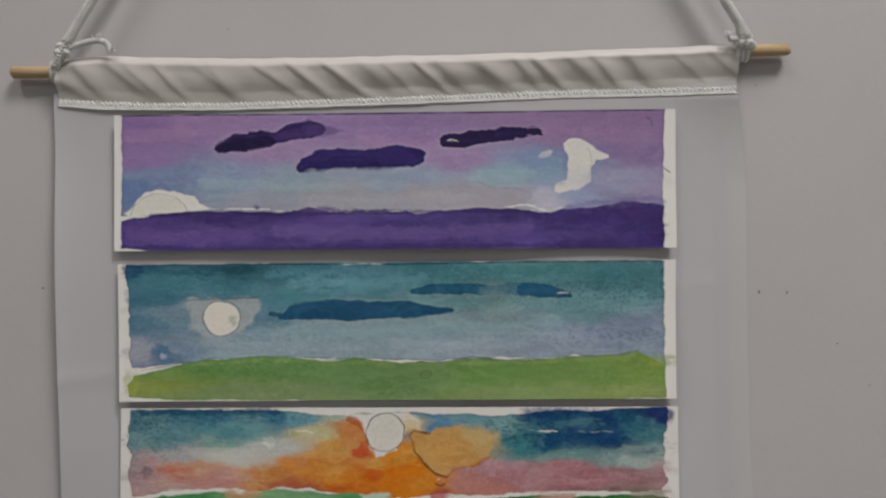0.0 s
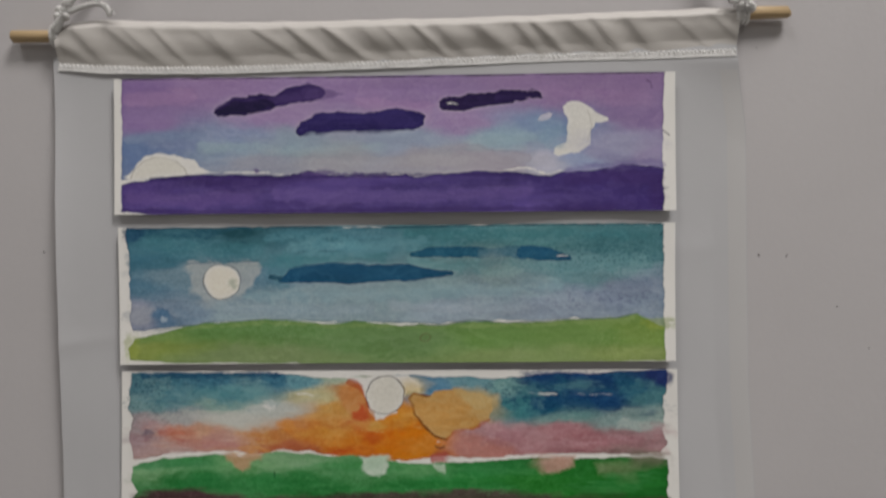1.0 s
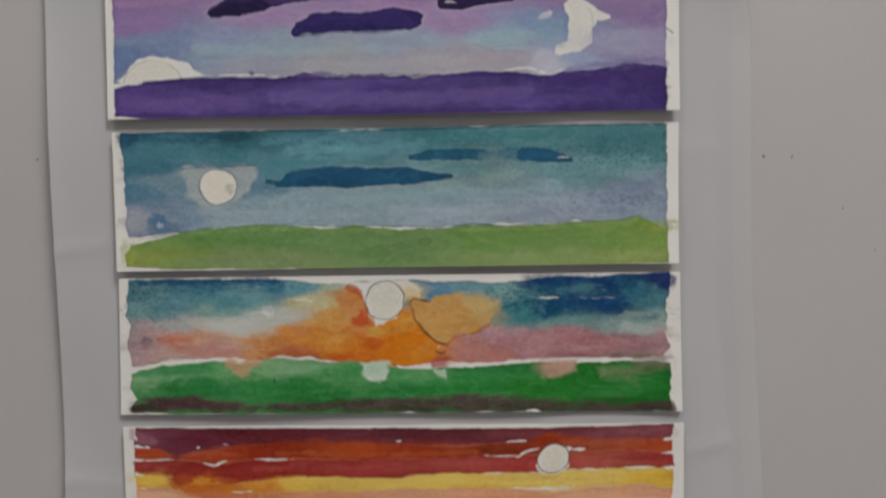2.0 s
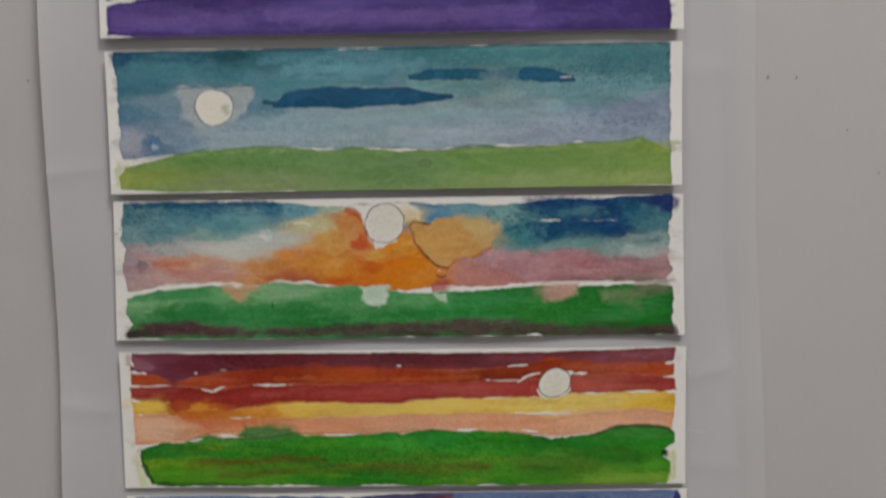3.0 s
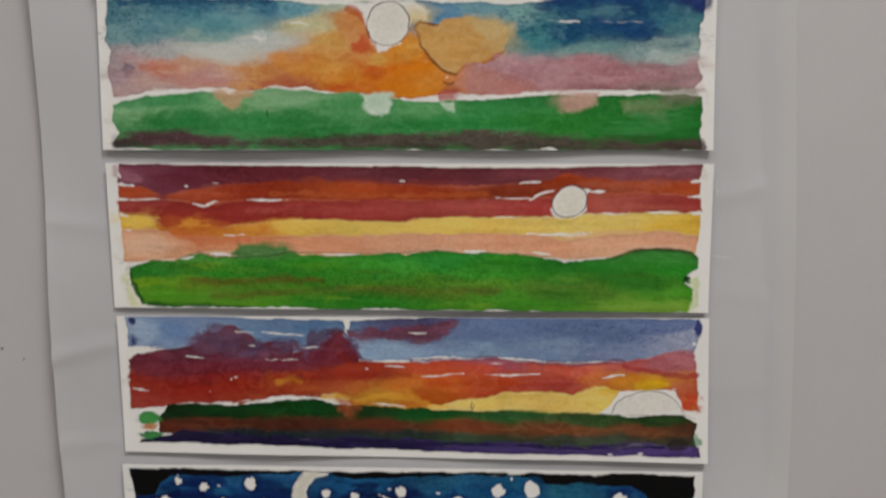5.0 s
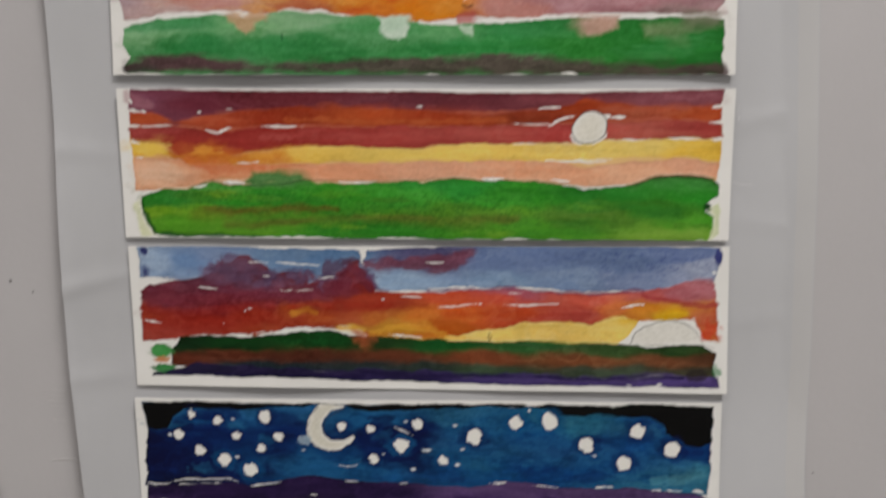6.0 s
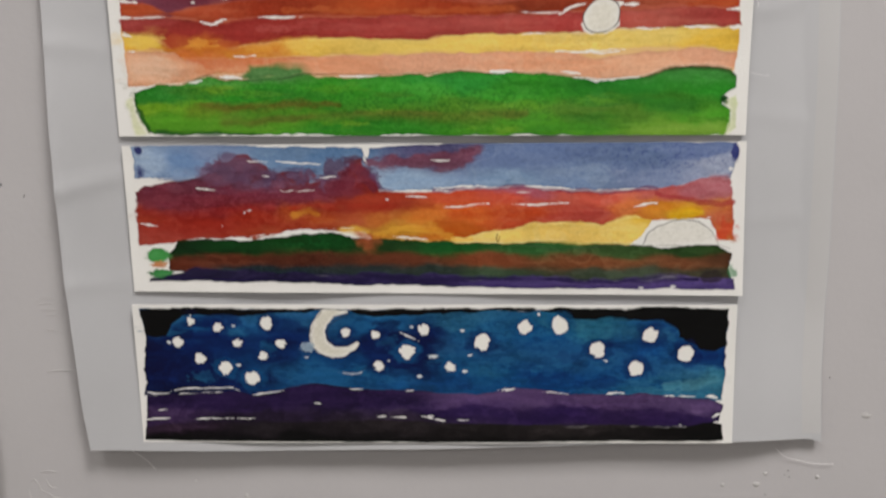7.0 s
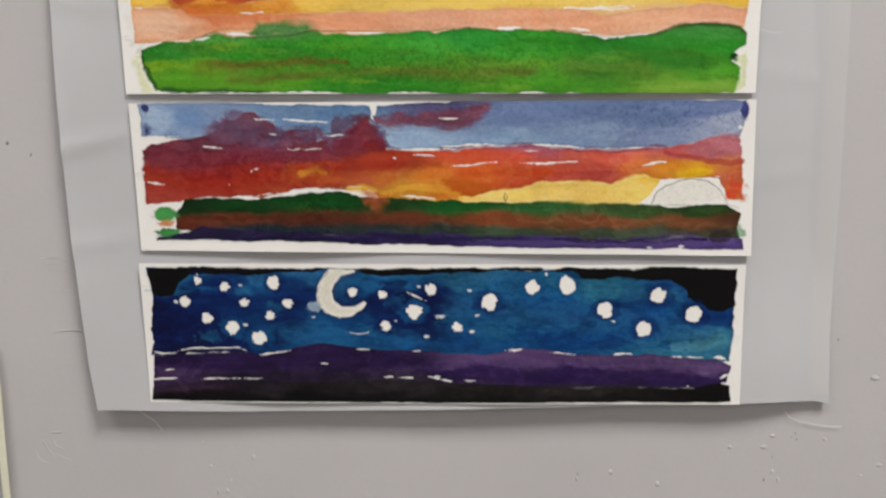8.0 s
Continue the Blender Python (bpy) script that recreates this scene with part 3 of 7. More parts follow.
        fx, fy = px - ix, py - iy

        def carried(a):
            if a.ndim == 3:
                return np.stack([carried(a[..., k]) for k in range(3)], -1)
            return (a[iy, ix] * (1 - fx) + a[iy, ix + 1] * fx) * (1 - fy) + (a[iy + 1, ix] * (1 - fx) + a[iy + 1, ix + 1] * fx) * fy
        self.colour, self.cover = carried(self.colour), carried(self.cover)
        self.region = self.region[np.rint(py).astype(int), np.rint(px).astype(int)]
        thick = -np.log(np.clip(self.colour / PAPER, 0.004, 1.0))
        wet = step(thick.mean(-1) - 0.22, 0.12)
        # pigment gathers on the painted side of an edge and leaves the inside paler
        mean = thick.mean(-1)
        gain = pool * (mean - soften(mean, 0.5, 0.5)) + 0.4 * pool * (mean - soften(mean, 1.8, 1.4))
        thick = thick * np.clip(1 + gain / np.maximum(mean, 0.08), 0.3, 1.6)[..., None]
        # washes that stopped, one over another
        n = field(30, 14, s + 3, 3) + 0.45 * field(9, 5, s + 11, 3)
        crisp = step(field(20, 14, s + 6, 3), 0.4)
        tone = np.zeros_like(GX)
        for k, level in enumerate((-0.7, -0.32, 0.05, 0.4, 0.75)):
            d = n - level
            tone += (step(d, 0.04) * crisp + step(d, 0.3) * (1 - crisp) - 0.5) * (1 if k % 2 else -0.7)
            tone += 0.6 * crisp * np.exp(-(d / 0.035) ** 2)
        drag = field(20, 1.6, s + 4, 2)
        tooth = field(0.9, 0.7, s + 8, 2) + 0.7 * np.clip(field(1.6, 1.1, s + 9, 3), 0, 1)
        patch = 0.15 + 0.85 * step(field(30, 14, s + 10, 3) - 0.1, 0.5)
        factor = 1 + wet * (bloom * tone + 0.3 * bloom * drag + settle * tooth * patch)
        thick = np.clip(thick * factor[..., None], 0, 5.4)
        self.colour = PAPER * np.exp(-thick)

    def pencil(self, points, wide=0.2, dark=0.7, colour=(70, 66, 66)):
        d, where = segments(points)
        s = self.next_seed()
        a = step(wide + 0.06 - d, 0.22) * min(1, dark * 1.35) * np.clip(0.8 + 0.5 * field(7, 7, s, 3), 0.2, 1)
        self.colour = self.colour * (1 - a[..., None]) + ink(*colour) * a[..., None]
        self.cover = np.maximum(self.cover, a)

    def ring(self, x, y, rx, ry, turn=0.0, dark=0.65, a0=0, a1=360, **more):
        c, n = math.cos(radians(turn)), math.sin(radians(turn))
        pts = []
        for k in range(33):
            a = radians(a0 + (a1 - a0) * k / 32)
            u, v = rx * math.cos(a), ry * math.sin(a)
            pts.append((x + u * c - v * n, y + u * n + v * c))
        self.pencil(pts, dark=dark, **more)

    def grains(self, x, y, rx, ry, colour, strength=0.5, size=0.7, level=0.45):
        """Pigment that settled as dark specks in a patch."""
        s = self.next_seed()
        where = np.exp(-(((GX - x) / rx) ** 2 + ((GY - y) / ry) ** 2) * 1.2)
        a = step(field(size * 1.6, size, s, 2) - level, 0.2) * where * strength
        self.colour = self.colour * (1 - a[..., None]) + ink(*colour) * a[..., None]

    def gap(self, points, tall=0.35, strength=1.0):
        """A sliver of paper that the brush skipped, lens-shaped along the points."""
        fine = [(points[k][0] + (points[k + 1][0] - points[k][0]) * q / 4, points[k][1] + (points[k + 1][1] - points[k][1]) * q / 4)
                for k in range(len(points) - 1) for q in range(4)] + [points[-1]]
        points, n = fine, len(fine) - 1
        pts = [(x, y, tall * 0.56 * (0.08 + 0.92 * math.sin(math.pi * (k + 0.15) / (n + 0.3)))) for k, (x, y) in enumerate(points)]
        s = self.next_seed()
        d, where = segments(pts)
        half = np.interp(where, range(len(pts)), [q[2] for q in pts])
        inside = half * 0.86 - d + field(3, 0.7, s, 4) * (0.14 + 0.2 * tall)
        a = step(inside, 0.16) * step(field(4, 0.7, s + 3, 3) + 0.62 + 0.5 * np.clip(inside, 0, 1), 0.25)
        self.lay("", a * strength * 0.95, PAPER * np.ones_like(self.colour))


def sheet_place(quad, lift, tip=0.0):
    """World places of the paper's face: its four corners, a slight curl and a cockle from the wet paint."""
    tl, tr, bl, br = [np.array(p) for p in quad]
    centre = (tl + tr + bl + br) / 4

    def place(u, v, back=0.0):
        u, v = np.asarray(u, float), np.asarray(v, float)
        x = (tl[0] * (1 - u) + tr[0] * u) * (1 - v) + (bl[0] * (1 - u) + br[0] * u) * v
        z = (tl[1] * (1 - u) + tr[1] * u) * (1 - v) + (bl[1] * (1 - u) + br[1] * u) * v
        curl = 0.0005 * (2 * v - 1) ** 2 + 0.0004 * np.sin(u * 7 + centre[1] * 40) * (v - 0.3) + 0.00025 * np.sin(u * 17 + v * 3 + centre[1] * 90)
        return np.stack([x - centre[0], -curl - tip * v ** 2 + back, z - centre[1]], -1)
    return place, (centre[0], -0.0028 - lift, centre[1])


LEVELS = {"moon": "bare paper moon with a pencil outline", "sun": "bare paper sun with a pencil outline"}


def paint_strip(quad, sheet, label, lift=0.0, tip=0.0):
    place, base = sheet_place(quad, lift, tip)
    strip = new("painted_strip")
    strip.location = base
    tagged(strip, label, "painting", "painted landscape strips")
    # the paper itself
    nu, nv = 65, 13
    u, v = np.meshgrid(np.linspace(0, 1, nu), np.linspace(0, 1, nv))
    front, rear = place(u, v, 0.00007).reshape(-1, 3), place(u, v, 0.00050).reshape(-1, 3)
    faces = grid_faces(nu, nv)
    n = nu * nv
    faces += [tuple(n + i for i in reversed(f)) for f in grid_faces(nu, nv)]
    ring = [i for i in range(nu)] + [j * nu + nu - 1 for j in range(1, nv)] + [(nv - 1) * nu + i for i in reversed(range(nu - 1))] + [j * nu for j in reversed(range(1, nv - 1))]
    faces += [(a, n + a, n + b, b) for a, b in zip(ring, ring[1:] + ring[:1])]
    mesh_object("paper", [tuple(p) for p in np.concatenate([front, rear])], faces, CARD, strip, "white watercolour paper with bare margins", smooth=False)
    # the painted areas, each one a skin on the paper
    places = place(GX / SHEET_W, GY / SHEET_H).reshape(-1, 3)
    shown = PAPER * np.clip(sheet.colour / PAPER, 0.001, 2) ** sheet.strength
    rgba = np.concatenate([shown.reshape(-1, 3), np.ones((NX * NY, 1))], 1).astype(np.float32)
    cell = np.arange(NX * NY).reshape(NY, NX)[:-1, :-1]
    quads = np.stack([cell, cell + NX, cell + NX + 1, cell + 1], -1).reshape(-1, 4)
    touched = np.maximum.reduce([sheet.cover[:-1, :-1], sheet.cover[1:, :-1], sheet.cover[:-1, 1:], sheet.cover[1:, 1:]]).ravel() > 0.02
    region = sheet.region[:-1, :-1].ravel().copy()
    region[region == 0] = 1
    for k, name in enumerate(sheet.names):
        mine = quads[touched & (region == k)]
        if k == 0 or len(mine) < 6:
            continue
        used, index = np.unique(mine, return_inverse=True)
        data = bpy.data.meshes.new(name)
        data.vertices.add(len(used))
        data.vertices.foreach_set("co", places[used].astype(np.float32).ravel())
        data.loops.add(mine.size)
        data.loops.foreach_set("vertex_index", index.ravel().astype(np.int32))
        data.polygons.add(len(mine))
        data.polygons.foreach_set("loop_start", np.arange(0, mine.size, 4, dtype=np.int32))
        data.polygons.foreach_set("use_smooth", [True] * len(mine))
        layer = data.color_attributes.new("paint", "FLOAT_COLOR", "POINT")
        layer.data.foreach_set("color", rgba[used].ravel())
        data.update(calc_edges=True)
        data.materials.append(PAINT)
        ob = new(name, data)
        ob.parent = strip
        if name in LEVELS:
            tagged(ob, LEVELS[name])
    return strip


EDGE_TOP, EDGE_LOW = [(0, -1), (254, -1)], [(0, 63), (254, 63)]


def dusk_violet():
    """Violet dusk over purple hills."""
    s = Sheet(100, 0.76)
    sky = s.blend([
        (*(11.4, 6.1), ink(124, 96, 154)), (*(11.4, 19.6), ink(130, 104, 159)), (*(39.7, 4.2), ink(142, 112, 165)), (*(73.5, 16.9), ink(150, 124, 173)),
        (*(107.1, 7.2), ink(140, 112, 165)), (*(5.7, 33.1), ink(95, 118, 165)), (*(28.3, 28.8), ink(110, 126, 169)), (*(48.7, 27.9), ink(126, 140, 178)), (*(48.7, 34.6), ink(126, 146, 175)),
        (*(79.0, 31.5), ink(132, 150, 173)), (*(62.2, 39.2), ink(146, 150, 169)), (*(95.8, 37.3), ink(152, 152, 165)), (*(140.5, 7.8), ink(134, 108, 159)),
        (*(157.4, 21.7), ink(148, 122, 171)), (*(191.5, 5.0), ink(134, 106, 154)), (*(225.3, 6.5), ink(128, 100, 148)), (*(243.2, 19.2), ink(128, 104, 154)),
        (*(177.8, 28.7), ink(130, 154, 182))] + [(*(195.9, 25.5), ink(110, 132, 175)), (*(196.9, 40.3), ink(170, 172, 195)), (*(134.7, 29.5), ink(138, 152, 180)), (*(146.0, 38.7), ink(156, 154, 169)),
        (*(174.3, 38.9), ink(154, 146, 163)), (*(211.6, 39.3), ink(140, 154, 192)), (*(230.7, 34.9), ink(134, 134, 173)), (*(243.0, 35.0), ink(144, 132, 173))])
    s.band("sky", EDGE_TOP, [(0, 46), (254, 46)], sky, [(3.4, -0.8), (3.2, 61.2)], [(249.2, -0.1), (248.6, 19.2), (248.1, 41.8)], rough=0.25, wet=0.3, mottle=0.06, grain=0.04)
    s.pencil([(3.2, 0.3), (73.5, 0.35), (128.4, 0.6), (180.2, 0.4), (249.2, 0.3)], wide=0.3, dark=0.8, colour=(40, 30, 60))
    # a dried bloom and lighter paper over the horizon
    s.shape("", [(160.8, 29.7), (164.7, 31.8), (172.1, 34.1), (182.3, 35.0), (188.5, 36.6), (188.8, 38.5), (186.8, 40.4), (177.7, 42.6), (166.4, 43.4), (157.3, 43.8), (146.0, 43.2), (146.0, 33.0)], ink(152, 148, 165), soft=1.2, alpha=0.55, rough=0.5, wet=0.0)
    s.pencil([(164.7, 31.8), (172.1, 34.4), (182.3, 35.1), (188.1, 36.4), (188.9, 38.2), (187.0, 40.4), (178.8, 42.8)], wide=0.18, dark=0.5, colour=(120, 104, 124))
    s.blot("", *(194.7, 39.7), 5.5, 5, ink(182, 182, 203), soft=3, alpha=0.75)
    s.gap([(176.6, 43.3), (186.7, 42.2), (195.8, 45.5), (202.5, 43.2)], 0.9)
    s.gap([(43.0, 43.1), (64.4, 43.3), (84.6, 44.2)], 0.7)
    s.gap([(121.5, 44.8), (128.2, 44.6), (130.0, 44.9), (135.7, 44.3)], 0.6)
    # the low sun and its halo
    s.shape("", [(3.4, 44.9), (7.4, 43.3), (10.2, 38.8), (14.2, 35.4), (20.4, 34.1), (27.2, 34.7), (31.7, 36.5), (36.8, 37.3), (38.5, 39.9), (44.1, 42.7), (43.0, 43.6), (31.7, 44.8), (7.9, 46.4)], PAPER * 0.95, rough=0.5, soft=0.3, wet=0.0, mottle=0.02, rim=ink(140, 148, 173))
    s.shape("sun", [(7.4, 46.1), (9.1, 41.6), (12.5, 38.2), (17.6, 36.1), (23.2, 36.4), (28.3, 38.4), (32.3, 41.8), (33.1, 44.4), (19.3, 45.2)], ink(219, 216, 207), rough=0.2, soft=0.25, wet=0.0, mottle=0.02)
    s.pencil([(7.7, 45.5), (9.1, 41.6), (12.5, 38.2), (17.6, 36.1), (23.2, 36.2), (28.3, 38.2), (31.9, 41.2), (33.2, 44.3)], dark=0.4, wide=0.2, colour=(130, 120, 100))
    # the sickle moon
    s.shape("", [(192.0, 21.1), (193.7, 19.2), (197.1, 17.8), (198.8, 18.2), (197.1, 20.4), (194.8, 21.2)], ink(184, 180, 203), rough=0.3, soft=0.4)
    s.shape("moon", [(203.6, 15.3), (205.6, 13.1), (209.5, 12.6), (214.0, 14.3), (217.4, 17.2), (223.5, 19.9), (223.9, 21.0), (217.9, 22.5), (216.0, 25.7), (215.6, 32.3), (210.5, 35.3), (201.4, 37.1), (199.0, 36.0), (199.4, 34.0), (204.0, 30.7), (205.1, 25.8), (206.6, 20.5), (204.1, 17.6)], ink(219, 217, 212), rough=0.45, soft=0.25, wet=0.0, mottle=0.02)
    s.pencil([(214.6, 17.2), (216.4, 23.4), (214.8, 30.2)], dark=0.3, colour=(140, 134, 120))
    # turquoise and pale lilac washed round the moon
    s.blot("", *(176.0, 29.5), 17, 3.6, ink(148, 178, 190), soft=3.2, rough=1.6, alpha=0.6)
    s.blot("", *(198.0, 28.0), 7, 6.5, ink(128, 160, 184), soft=3.0, rough=1.6, alpha=0.55)
    s.blot("", *(150.0, 38.5), 34, 3.0, ink(168, 164, 172), soft=2.4, rough=1.4, alpha=0.45)
    s.blot("", *(228.0, 32.0), 16, 4.5, ink(158, 158, 190), soft=3.4, rough=1.6, alpha=0.5)
    s.stroke("", [(6.0, 28.0, 1.6), (30.0, 26.0, 1.8), (58.0, 29.0, 1.6)], ink(122, 142, 176), soft=2.2, rough=1.4, alpha=0.5)
    s.stroke("", [(40.0, 31.0, 2.2), (78.0, 33.5, 2.4), (120.0, 33.0, 2.2)], ink(146, 172, 184), soft=2.6, rough=1.4, alpha=0.5)
    s.stroke("", [(8.0, 10.0, 3.0), (34.0, 8.0, 3.0)], ink(160, 122, 170), soft=3.0, rough=1.6, alpha=0.45)
    s.stroke("", [(112.0, 12.0, 3.0), (142.0, 16.0, 3.4)], ink(164, 126, 176), soft=3.0, rough=1.6, alpha=0.45)
    s.stroke("", [(196.0, 8.0, 3.0), (240.0, 12.0, 3.4)], ink(152, 118, 168), soft=3.0, rough=1.6, alpha=0.45)
    # three dark clouds
    s.stroke("cloud", [(47.8, 15.5, 2), (55.5, 12.8, 4), (64.5, 12.3, 4), (72.4, 11.3, 3), (80.2, 8.6, 3.8), (88.1, 7.2, 4), (92.6, 7.2, 3)], ink(42, 28, 82), soft=0.6, rough=0.7, mottle=0.25)
    s.stroke("", [(88.1, 7.2, 3.2), (95.9, 7.5, 2.6), (101.5, 8.2, 1), (105.5, 8.3, 0.4)], ink(72, 52, 110), soft=1.6, rough=0.9, alpha=0.6)
    s.stroke("", [(48.5, 15.7, 1.4), (55.5, 13.6, 3.2), (64.5, 13.0, 3), (71.2, 12.2, 1.8)], ink(20, 14, 44), soft=1.2, rough=0.8, alpha=0.85)
    s.stroke("", [(73.5, 11.1, 1), (81.4, 9.1, 2.4), (89.2, 8.1, 2.4)], ink(58, 40, 96), soft=1.4, rough=0.9, alpha=0.6)
    s.stroke("cloud", [(84.7, 24.0, 2.4), (92.5, 21.4, 4.6), (102.6, 20.6, 4.6), (113.8, 21.2, 4.6), (128.3, 20.2, 5.2), (134.7, 20.3, 4.6), (137.9, 20.1, 3.4)], ink(34, 26, 82), soft=0.6, rough=0.6, mottle=0.2)
    s.stroke("cloud", [(150.4, 13.1, 2.9), (157.5, 12.8, 3.4), (166.6, 11.6, 3.2), (175.6, 10.3, 3.0), (183.6, 9.9, 2.6)], ink(31, 20, 61), soft=0.25, rough=0.6, mottle=0.15)
    s.stroke("", [(176.0, 10.2, 3.1), (184.6, 10.0, 2.7), (192.4, 9.6, 1.5)], ink(31, 20, 61), soft=0.2, rough=0.9, mottle=0.15, dry=0.7)
    s.gap([(150.7, 13.1), (153.5, 12.6), (155.8, 13.1)], 0.55, 0.8)
    # hills
    hill = s.blend([(*(11.3, 52.3), ink(71, 53, 121)), (*(39.6, 54.8), ink(67, 53, 119)), (*(95.8, 52.9), ink(69, 53, 121)), (*(145.9, 54.6), ink(67, 53, 121)),
                    (*(179.9, 54.9), ink(71, 55, 125)), (*(213.7, 50.6), ink(55, 41, 106)), (*(241.8, 50.8), ink(49, 36, 97)), (*(62.1, 46.0), ink(55, 39, 100)), (*(236.1, 59.8), ink(50, 36, 100))], flat=36.0)
    s.band("hill", [(3.2, 48.6), (9.1, 46.7), (19.3, 45.3), (39.6, 43.8), (57.7, 44.1), (73.4, 44.9), (83.5, 44.1), (88.0, 42.6), (93.6, 43.5), (98.1, 44.9), (113.7, 45.9), (127.1, 44.9), (132.3, 44.6), (135.7, 46.1), (151.6, 44.2), (163.0, 43.4), (177.7, 43.5), (186.7, 44.7), (192.4, 45.9), (198.0, 45.9), (202.5, 44.2), (217.2, 43.3), (225.0, 42.8), (229.5, 40.8), (236.3, 41.3), (248.4, 42.7)],
           [(3.4, 60.9), (10.2, 61.8), (19.3, 62.9), (39.6, 64.4), (191.1, 65.4), (248.6, 65.8)], hill, [(3.2, 44.4), (3.4, 61.2)], [(248.6, 41.8), (248.6, 62.2)], rough=0.55, soft=0.35, wet=0.4, mottle=0.22)
    s.stroke("", [(7.9, 54.5, 2.6), (28.3, 55.8, 3), (62.1, 54.9, 3)], ink(100, 76, 148), soft=2.6, rough=1.4, alpha=0.5)
    s.stroke("", [(73.4, 52.8, 2.4), (107.0, 55.3, 3), (157.2, 54.7, 3), (186.7, 52.7, 2.4)], ink(96, 76, 148), soft=2.8, rough=1.6, alpha=0.5)
    s.stroke("", [(204.8, 47.1, 2.6), (225.0, 46.2, 3.4), (245.2, 47.5, 4), (245.1, 57.6, 3)], ink(48, 30, 88), soft=2.6, rough=1.6, alpha=0.6)
    s.stroke("", [(4.5, 60.1, 1.2), (28.3, 61.2, 1), (73.3, 61.3, 1), (145.9, 60.5, 1), (224.9, 60.4, 1.2)], ink(48, 32, 90), soft=1.2, rough=0.8, alpha=0.6)
    s.stroke("", [(86.0, 43.6, 1.0), (96.0, 43.8, 1.3), (108.0, 44.8, 1.2), (122.0, 45.2, 0.9)], ink(84, 66, 122), soft=1.0, rough=1.3, alpha=0.8)
    s.stroke("", [(206.0, 43.0, 1.2), (222.0, 41.6, 1.8), (238.0, 39.8, 2.0), (247.0, 41.0, 1.4)], ink(104, 90, 150), soft=2.2, rough=1.2, alpha=0.6)
    s.grains(*(95.8, 45.1), 22, 1.2, (70, 54, 116), 0.9, 1.2, 0.0)
    s.stroke("", [(17.0, 45.8, 0.8), (39.6, 44.4, 0.8), (73.4, 45.6, 0.9), (157.3, 44.7, 0.8), (186.7, 45.4, 0.9)], ink(39, 26, 82), soft=0.8, alpha=0.6)
    s.blot("", *(64.6, 42.6), 1.1, 1.1, ink(91, 74, 127), soft=0.5)
    s.pencil([(248.5, 26.2), (249.6, 27.1), (251.2, 28.3)], wide=0.22, colour=(50, 44, 70))
    s.pencil([(241.4, 3.6), (242.9, 4.4), (243.3, 6.9)], wide=0.4, dark=0.85, colour=(60, 40, 80))
    s.gap([(3.4, 61.0), (7.9, 61.6), (15.9, 62.0)], 0.7)
    s.brushed(70, 0.04, 22, 1.6)
    s.dry_out(0.32, 0.08, 0.05)
    return s


